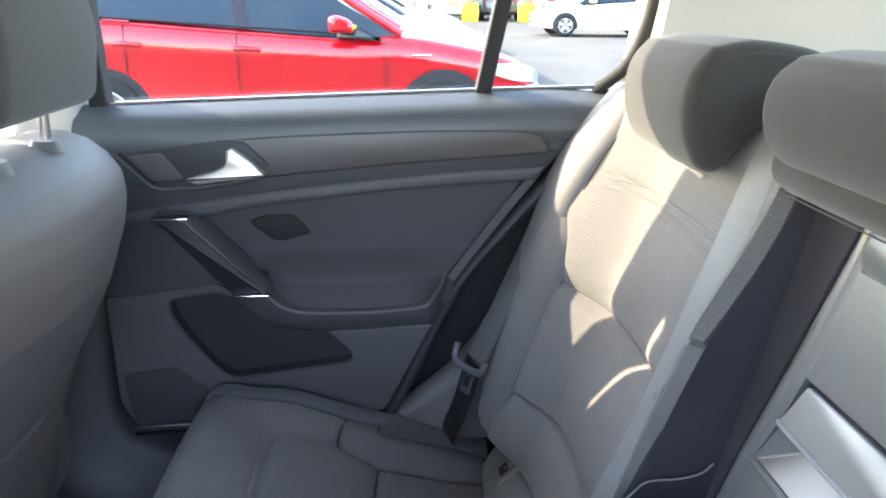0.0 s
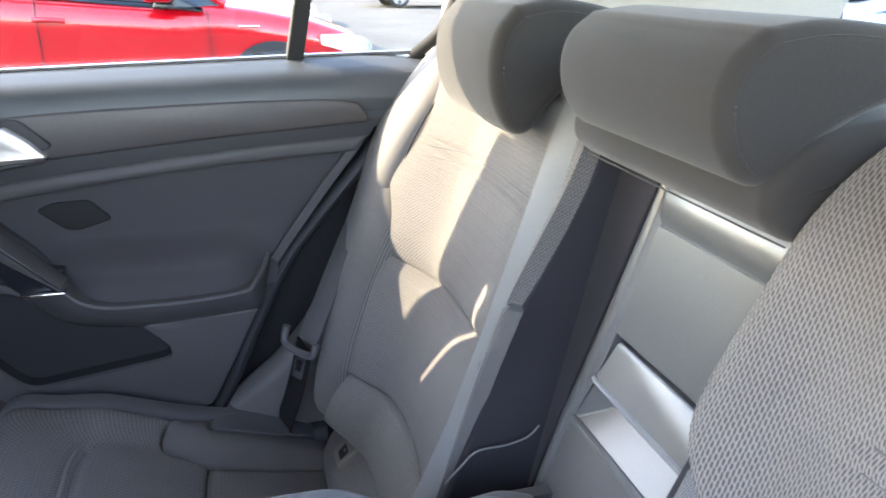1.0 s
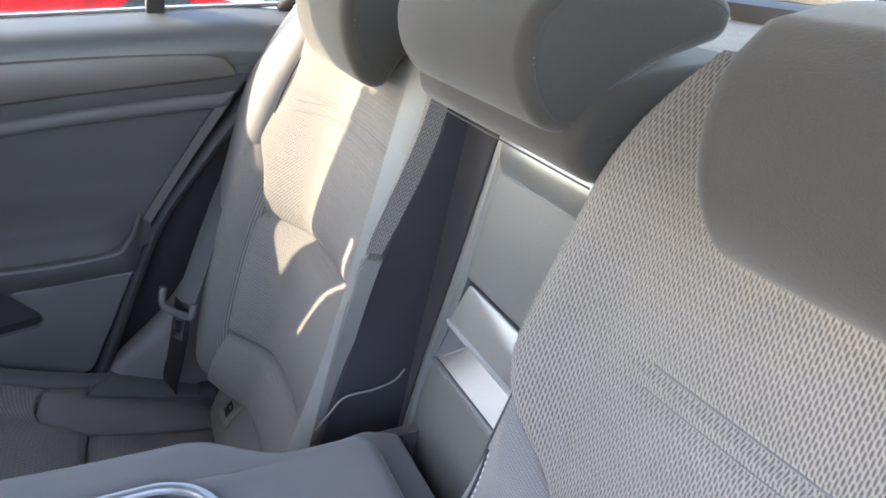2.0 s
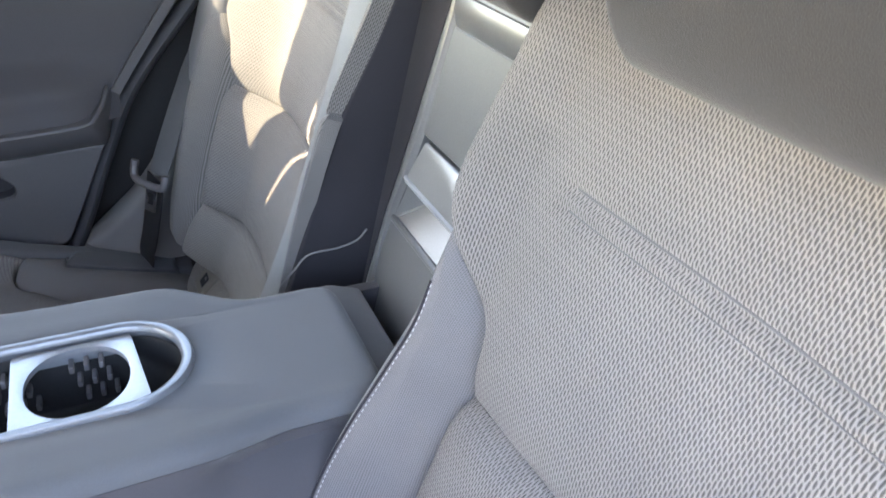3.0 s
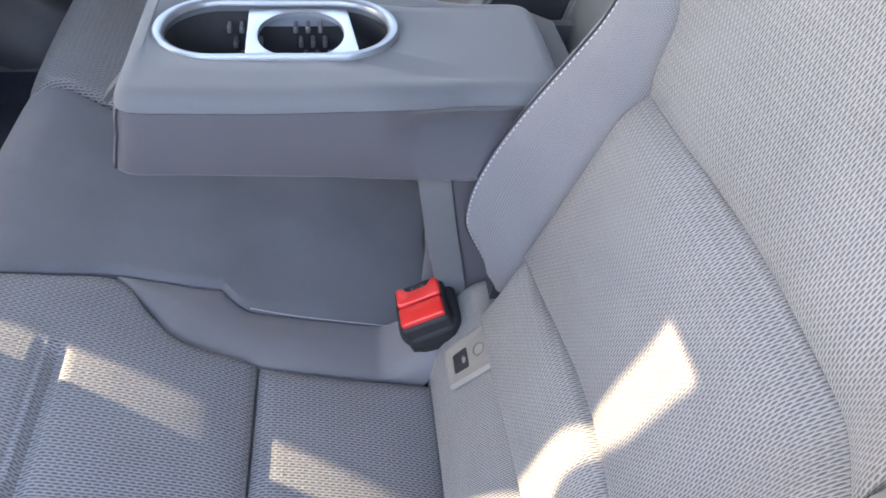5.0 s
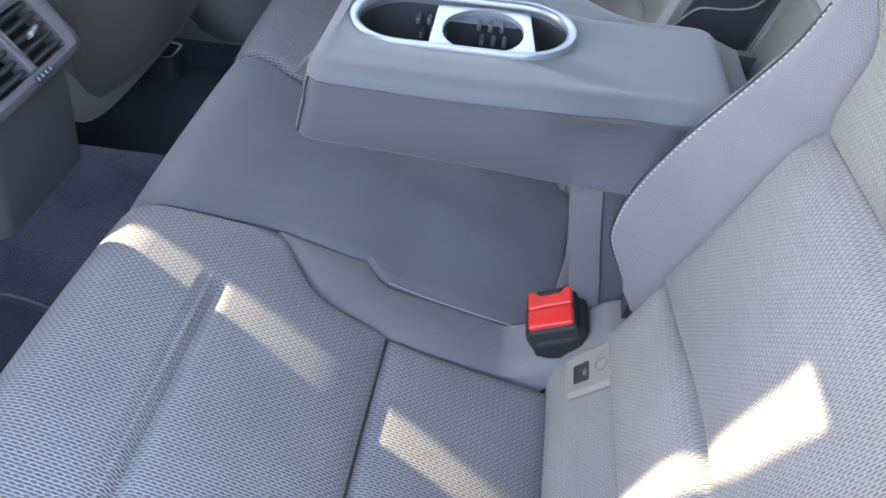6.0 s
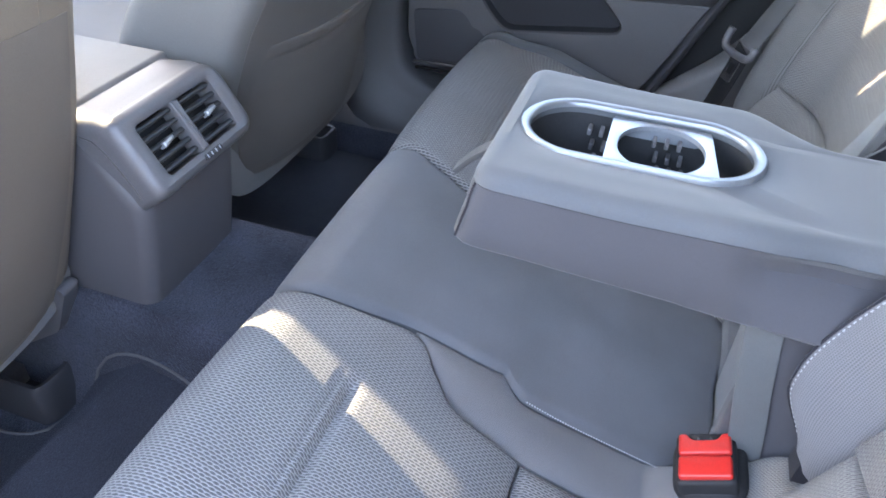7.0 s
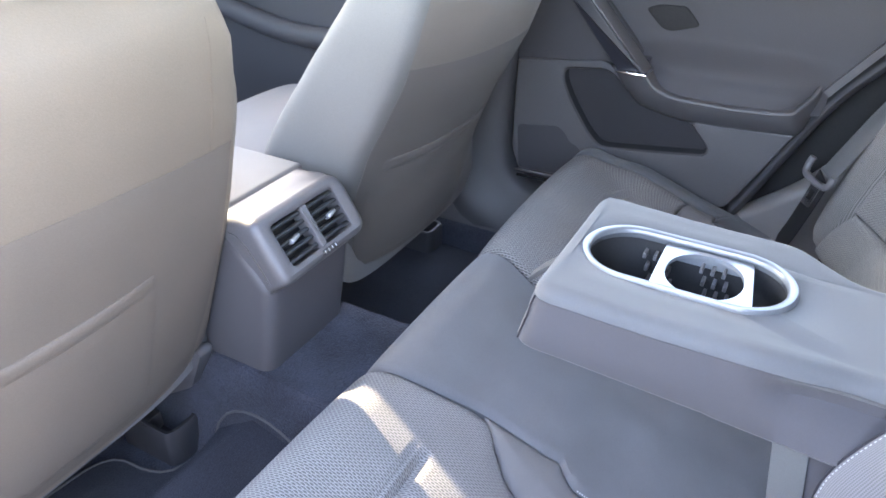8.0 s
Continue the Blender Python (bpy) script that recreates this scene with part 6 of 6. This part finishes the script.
# ---- floor mats with a bound, curving edge ----
def mat(sg, label):
    t = thing("floor_mat", (-0.6, sg * 0.4, 0.05), label, "floor mat", "floor mats")
    path = curve2([(-0.40, 0.165), (-0.55, 0.150), (-0.66, 0.152), (-0.695, 0.172), (-0.715, 0.225), (-0.75, 0.245), (-0.80, 0.25), (-0.825, 0.275), (-0.835, 0.33), (-0.84, 0.45), (-0.80, 0.57), (-0.68, 0.60), (-0.40, 0.60)], 70)
    o = [tuple(q) for q in path]
    def pl(a, b, h):
        a, b, h = float(a), float(b), float(h)
        return (a, sg * b, max(carpet_height(a, sg * b), 0.03) + h)
    bm = slab(o, pl, 0.0, 0.010, 0.003)
    part("felt", bm, M_MAT, t)
    part("bound_edge", tube([Vector(pl(a, b, 0.010)) for a, b in o], 0.0022, 6), M_MATEDGE, t, "grey bound edge")


mat(-1, "black felt floor mat with a bound edge in the footwell")
mat(1, "black felt floor mat with a bound edge in the footwell")

# ---- outside: car park ----
GSLOPE = 0.017


def ground_z(y):
    return -0.32 + GSLOPE * y


bm = bmesh.new()
R = 400.0
nn = 40
gv = []
for i in range(nn + 1):
    gv.append([bm.verts.new((-R + 2 * R * i / nn, -R + 2 * R * j / nn, ground_z(max(-30.0, min(60.0, -R + 2 * R * j / nn))))) for j in range(nn + 1)])
for i in range(nn):
    for j in range(nn):
        bm.faces.new((gv[i][j], gv[i + 1][j], gv[i + 1][j + 1], gv[i][j + 1]))
tagged(part("ground", bm, M_ASPHALT), "pale sunlit car park asphalt", "ground", kind="structure")


def paint(name, color, flake=0.0, rough=0.22):
    return grained(name, color, rough, flake, 200, 0.0, 0.03, 1.5, 0.5, 0.0, 0.0005, 1.0, 0.03)


P_RED = paint("red_paint", (0.46, 0.002, 0.008))
P_WHITE = paint("white_paint", (0.80, 0.80, 0.80))
P_SILVER = paint("silver_car_paint", (0.45, 0.46, 0.48), 0.4)
P_GREY = paint("grey_car_paint", (0.09, 0.10, 0.115), 0.3)
P_BLUE = paint("blue_paint", (0.02, 0.12, 0.55))
M_CARGLASS = grained("tinted_glass", (0.02, 0.035, 0.05), 0.06, 0.0, 20, 0.0, 0.05, 1.0, 0.35)
M_LAMP = grained("lamp_cluster", (0.65, 0.67, 0.70), 0.15, 0.6, 60, 0.3, 0.25, 20, 0.8, 0.0, 0.002, 1.0)
M_TAIL = grained("tail_lamp", (0.45, 0.02, 0.02), 0.2, 0, 60, 0.1, 0.1, 10, 0.5, 0.0, 0.001, 1.0)
M_TYRE = grained("tyre", (0.02, 0.02, 0.021), 0.85, 0, 150, 0.5, 0.15, 8, 0.3)
M_RIMDARK = grained("dark_alloy", (0.10, 0.10, 0.105), 0.45, 0.4, 100, 0.05, 0.05, 8)
M_RIM = grained("alloy", (0.5, 0.5, 0.51), 0.3, 0.8, 100, 0.05, 0.05, 8)
M_PLATE = grained("number_plate", (0.75, 0.55, 0.05), 0.4, 0, 100, 0.05, 0.05, 8)
M_YELLOW = grained("yellow_paint", (0.70, 0.55, 0.03), 0.6, 0, 80, 0.3, 0.12, 3)
M_BRICK = grained("brown_cladding", (0.33, 0.22, 0.13), 0.8, 0, 60, 0.4, 0.15, 2)
M_WALL = grained("pale_render", (0.62, 0.58, 0.52), 0.9, 0, 40, 0.4, 0.1, 1)


def vehicle(at, heading, body_paint, label, length=4.26, width=1.80, height=1.46, hood=0.86, tall=False):
    """A hatchback about its own middle, nose along +x before it is turned."""
    t = thing("parked_car", (0, 0, 0), label, "car", "parked cars")
    L, Wd = length / 2, width / 2
    # station, belt height, half width, floor height
    st = [(-L, 0.62, 0.66, 0.42), (-L + 0.06, 0.88, 0.80, 0.30), (-L + 0.25, 0.98, 0.875, 0.24), (-L + 0.9, 0.985, Wd, 0.20), (-0.3, 0.955, Wd, 0.19), (0.55, 0.93, Wd, 0.19),
          (0.85, 0.955, Wd * 0.99, 0.20), (1.15, hood + 0.06, Wd * 0.985, 0.21), (L - 0.55, hood - 0.02, Wd * 0.96, 0.22), (L - 0.22, hood - 0.13, 0.79, 0.24), (L - 0.06, 0.62, 0.68, 0.28), (L, 0.48, 0.55, 0.34)]
    keys = np.array(st)
    xs = np.concatenate([np.linspace(-L, -L + 0.3, 8), np.linspace(-L + 0.36, L - 0.6, 34), np.linspace(L - 0.54, L, 12)])
    rings = []
    for x in xs:
        bz, hw, fz = (np.interp(x, keys[:, 0], keys[:, i]) for i in (1, 2, 3))
        h = bz - fz
        half = [(0.0, bz + 0.02), (hw * 0.5, bz + 0.015), (hw * 0.86, bz - 0.005), (hw * 0.945, bz - 0.035), (hw * 0.975, bz - 0.10), (hw, bz - 0.24 * h - 0.03), (hw * 0.985, bz - 0.28 * h - 0.03), (hw, bz - 0.6 * h), (hw * 0.99, fz + 0.12 * h), (hw * 0.93, fz), (0.0, fz)]
        ring = half + [(-a, b) for a, b in half[-2:0:-1]]
        rings.append([(x, a, b) for a, b in ring])
    body = part("body", loft(rings), body_paint, t, sharp=50)
    # glasshouse
    R0 = height
    roof = [(-L + 0.22, 0.98, 0.80, 1.00), (-L + 0.42, 1.0, 0.66, R0 - 0.12), (-L + 0.75, 1.0, 0.60, R0 - 0.02), (-0.5, 0.97, 0.60, R0), (0.1, 0.95, 0.60, R0 - 0.02), (0.45, 0.94, 0.62, R0 - 0.12), (1.22, 0.93, 0.72, 0.965)]
    rk = np.array(roof)
    gr, rr = [], []
    for x in np.linspace(-L + 0.22, 1.22, 30):
        b0, hw, rz = (np.interp(x, rk[:, 0], rk[:, i]) for i in (1, 2, 3))
        bw = 0.845 - 0.05 * max(0.0, (x - 0.5) / 0.7)
        top = max(rz, b0 + 0.01)
        f = (top - b0) / (R0 - 0.95)
        w2 = bw - (bw - hw) * min(1.0, max(0.0, f))
        half = [(0.0, top), (w2 * 0.7, top - 0.012), (w2 * 0.93, top - 0.035), (w2, top - 0.07 * max(0.05, f)), (bw, b0 - 0.02)]
        gr.append([(x, a, b) for a, b in half + [(-a, b) for a, b in half[-1:0:-1]]])
        if -L + 0.36 <= x <= 0.42:
            hr = [(0.0, top + 0.006), (w2 * 0.7, top - 0.006), (w2 * 0.94, top - 0.028), (w2 * 1.012, top - 0.065), (w2 * 0.95, top - 0.07)]
            rr.append([(x, a, b) for a, b in hr + [(-a, b) for a, b in hr[-1:0:-1]]])
    part("glasshouse", loft(gr), M_CARGLASS, t, "dark tinted glazing", sharp=60)
    part("roof", loft(rr), body_paint, t)
    for e in (-1, 1):
        for x0, x1, wd in ((-0.28, -0.36, 0.05), (-1.22, -1.42, 0.10)):
            part("pillar", loft([[(x0 + dx, e * (0.853 + dy), 0.95) for dx, dy in ((-wd, 0), (wd, 0), (wd, -0.02), (-wd, -0.02))], [(x1 + dx, e * (0.615 + dy), R0 - 0.06) for dx, dy in ((-wd, 0), (wd, 0), (wd, -0.02), (-wd, -0.02))]]), body_paint if wd > 0.06 else M_GLOSS, t)
        part("pillar", tube([(1.28, e * 0.80, 0.945), (0.85, e * 0.735, 1.16), (0.42, e * 0.632, R0 - 0.09)], 0.035, 8), body_paint, t)
        part("belt_strip", tube([(-1.5, e * 0.872, 0.985), (-0.3, e * 0.873, 0.962), (0.95, e * 0.862, 0.945)], 0.010, 6), M_GLOSS, t)
        mo = rounded([(0.56, 1.00), (0.55, 1.115), (0.62, 1.135), (0.72, 1.10), (0.76, 1.045), (0.74, 1.00)], 0.03, 4)
        mir = part("mirror", loft([[(0.65 + (x - 0.65) * f, e * y, 1.06 + (z - 1.06) * f) for x, z in mo] for y, f in ((0.905, 0.6), (0.92, 0.85), (0.96, 1.0), (1.05, 1.0), (1.10, 0.85), (1.12, 0.6))]), body_paint, t, "door mirror")
        part("turn_lamp", tube([(0.75, e * 0.95, 1.045), (0.74, e * 1.09, 1.04)], 0.016, 8), M_YELLOW, mir)
        part("mirror_foot", slab(rounded([(0.60, 0.95), (0.96, 0.945), (0.78, 1.035), (0.62, 1.03)], 0.02), flat_place, e * 0.80, e * 0.90, 0.02), M_GLOSS, mir, "black mirror foot")
        for x0 in (-0.25, -1.15):
            part("door_handle", tube(curve3([(x0 - 0.10, e * 0.902, 0.80), (x0, e * 0.925, 0.805), (x0 + 0.10, e * 0.902, 0.80)], 10), 0.016, 8), body_paint, t)
        for x0 in (0.82, -0.32, -1.16):
            part("door_gap", loft([[(x0 + dx - 0.02 * (z - 0.3), e * (0.9035 - 0.03 * max(0, (z - 0.75) / 0.2)), z) for dx in (-0.0018, 0.0018)] + [(x0 + 0.0018 - 0.02 * (z - 0.3), e * 0.86, z), (x0 - 0.0018 - 0.02 * (z - 0.3), e * 0.86, z)] for z in (0.26, 0.5, 0.75, 0.93)]), M_RUBBER, t)
        part("side_badge", box(1.02, 1.17, e * 0.89, e * 0.905, 0.79, 0.805, 0.003), M_CHROME, t)
        hl = part("headlamp", loft([[(x, e * y, z) for y, z in ((y0, z0), (y0, z1), (y1, z1), (y1, z0))] for x, y0, y1, z0, z1 in ((L - 0.50, 0.80, 0.868, 0.66, 0.735), (L - 0.30, 0.70, 0.825, 0.60, 0.735), (L - 0.14, 0.55, 0.755, 0.58, 0.705), (L - 0.065, 0.42, 0.68, 0.57, 0.655))]), M_LAMP, t, "clear headlamp")
        part("tail_lamp", loft([[(x, e * y, z) for y, z in ((y0, z0), (y0, z1), (y1, z1), (y1, z0))] for x, y0, y1, z0, z1 in ((-L + 0.34, 0.80, 0.885, 0.80, 0.93), (-L + 0.10, 0.60, 0.845, 0.76, 0.93), (-L + 0.03, 0.50, 0.76, 0.77, 0.90))]), M_TAIL, t, "red tail lamp")
        for x0 in (L - 0.86, -L + 0.76):
            arch = [(x0 + 0.375 * math.cos(a), 0.315 + 0.375 * math.sin(a)) for a in np.linspace(-0.25, math.pi + 0.25, 25)] 
            part("wheel_arch", slab(arch, flat_place, e * 0.62, e * 0.9055, 0.004), M_RUBBER, t, "black wheel arch")
            prof = rounded([(-0.10, 0.20), (-0.105, 0.30), (-0.08, 0.318), (0.08, 0.318), (0.105, 0.30), (0.10, 0.20)], 0.02, 3)
            bm = bmesh.new()
            rg = []
            for k in range(28):
                a = 2 * math.pi * k / 28
                rg.append([(x0 + r * math.cos(a), e * 0.85 + w, 0.315 + r * math.sin(a)) for w, r in prof])
            bm = loft(rg + [rg[0]], False)
            bmesh.ops.remove_doubles(bm, verts=bm.verts, dist=1e-5)
            wh = part("wheel", bm, M_TYRE, t, "black tyre")
            part("rim", slab([(x0 + 0.215 * math.cos(a), 0.315 + 0.215 * math.sin(a)) for a in np.linspace(0, 2 * math.pi, 28, endpoint=False)], flat_place, e * 0.85, e * 0.930, 0.006), M_RIMDARK, wh)
            for k in range(5):
                a = 2 * math.pi * k / 5 + 0.3
                ca, sa = math.cos(a), math.sin(a)
                sp = [(x0 + r * ca - w * sa, 0.315 + r * sa + w * ca) for r, w in ((0.03, -0.03), (0.21, -0.045), (0.21, 0.045), (0.03, 0.03))]
                part("spoke", slab(sp, flat_place, e * 0.92, e * 0.950, 0.005), M_RIM, wh)
            lipr = [(x0 + 0.212 * math.cos(a), e * 0.948, 0.315 + 0.212 * math.sin(a)) for a in np.linspace(0, 2 * math.pi, 32, endpoint=False)]
            part("rim_lip", tube(lipr, 0.010, 6, True), M_RIM, wh)
    part("grille", slab(rounded([(-0.55, 0.58), (0.55, 0.58), (0.50, 0.66), (-0.50, 0.66)], 0.02), lambda a, b, h: (L - 0.10 + h + 0.045 - 0.18 * a * a, a, b), 0.0, 0.02, 0.005), M_GLOSS, t, "black grille")
    part("bumper_intake", slab(rounded([(-0.50, 0.34), (0.50, 0.34), (0.45, 0.45), (-0.45, 0.45)], 0.03), lambda a, b, h: (L - 0.045 + h - 0.2 * a * a, a, b), 0.0, 0.02, 0.005), M_RUBBER, t, "black lower intake")
    part("number_plate", box(-L - 0.012, -L + 0.02, -0.26, 0.26, 0.60, 0.71, 0.003), M_PLATE, t)
    t.matrix_basis = Matrix.Translation(at) @ Matrix.Rotation(radians(heading), 4, 'Z')
    return t


red = vehicle((-0.92, 6.25, ground_z(6.25)), 0, P_RED, "glossy red hatchback parked in the next bay")


def wedge(src):
    """Rising waistline towards the tail, and a cab set further back."""
    for o in src.children_recursive:
        nm = o.name.split(".")[0]
        if nm in ("wheel", "rim", "spoke", "rim_lip", "wheel_arch", "headlamp", "grille", "bumper_intake"):
            continue
        for v in o.data.vertices:
            x, z = v.co.x, v.co.z
            if nm in ("mirror", "turn_lamp", "mirror_foot"):
                v.co.x, v.co.z = x - 0.17, z - 0.035
                continue
            v.co.z = z + 0.09 * min(1.0, max(0.0, (0.75 - x) / 2.3)) * min(1.0, max(0.0, (z - 0.45) / 0.4)) * (1 - min(1.0, max(0.0, (z - 1.2) / 0.22)))
            if nm in ("glasshouse", "roof", "pillar", "belt_strip"):
                v.co.x = x - 0.34 * min(1.0, max(0.0, (x + 0.3) / 1.5))


wedge(red)


def again(src, at, heading, body_paint, label):
    c = copy_thing(src, Matrix.Translation(at) @ Matrix.Rotation(radians(heading), 4, 'Z'))
    for o in c.children_recursive:
        if o.data and o.data.materials and o.data.materials[0] == P_RED:
            o.data = o.data.copy()
            o.data.materials[0] = body_paint
    tagged(c, label)
    return c


again(red, (-0.88, 8.85, ground_z(8.85)), 0, P_WHITE, "white hatchback parked in the row beyond the red car")
again(red, (-0.75, 11.4, ground_z(11.4)), 0, P_SILVER, "silver hatchback parked further along the row")
again(red, (-0.80, 13.9, ground_z(13.9)), 0, P_WHITE, "white hatchback parked further along the row")
again(red, (-0.60, 16.5, ground_z(16.5)), 0, P_WHITE, "white hatchback at the end of the row")
again(red, (6.47, 22.9, ground_z(22.9)), 180, P_WHITE, "white car standing across the lane")
again(red, (2.7, 35.0, ground_z(35)), 90, P_WHITE, "white car seen from behind in the far row")
again(red, (5.0, 36.0, ground_z(36)), 90, P_GREY, "dark grey car in the far row")
again(red, (0.2, 37.0, ground_z(37)), 90, P_WHITE, "white car in the far row")
again(red, (8.0, 36.0, ground_z(36)), 90, P_WHITE, "white car beside the yellow column base")
again(red, (9.0, 6.1, ground_z(6.1)), 180, P_BLUE, "bright blue car parked behind")
again(red, (9.0, 8.9, ground_z(8.9)), 180, P_WHITE, "white car parked behind")
again(red, (9.0, 3.2, ground_z(3.2)), 180, P_SILVER, "silver car parked behind")
for x in (6.0, 3.45):
    t = thing("column", (x, 33.0, ground_z(33)), "brown column on a yellow painted base", "column", "columns")
    part("base", box(x - 0.35, x + 0.35, 32.6, 33.3, ground_z(33) - 0.05, ground_z(33) + 0.75, 0.03), M_YELLOW, t, "yellow painted base")
    part("shaft", box(x - 0.22, x + 0.22, 32.75, 33.15, ground_z(33) + 0.75, ground_z(33) + 4.5, 0.02), M_BRICK, t)
b = thing("far_building", (8, 44, ground_z(44)), "pale building with dark windows beyond the car park", "building")
part("wall", box(-20, 30, 43, 50, ground_z(44) - 0.5, ground_z(44) + 6.5, 0.05), M_WALL, b)
part("roof", box(-20.3, 30.3, 42.7, 50.3, ground_z(44) + 6.5, ground_z(44) + 6.8, 0.05), M_BRICK, b)
for k in range(12):
    part("window", box(-18 + 4 * k, -15.6 + 4 * k, 42.95, 43.2, ground_z(44) + 1.0, ground_z(44) + 2.8, 0.02), M_CARGLASS, b)
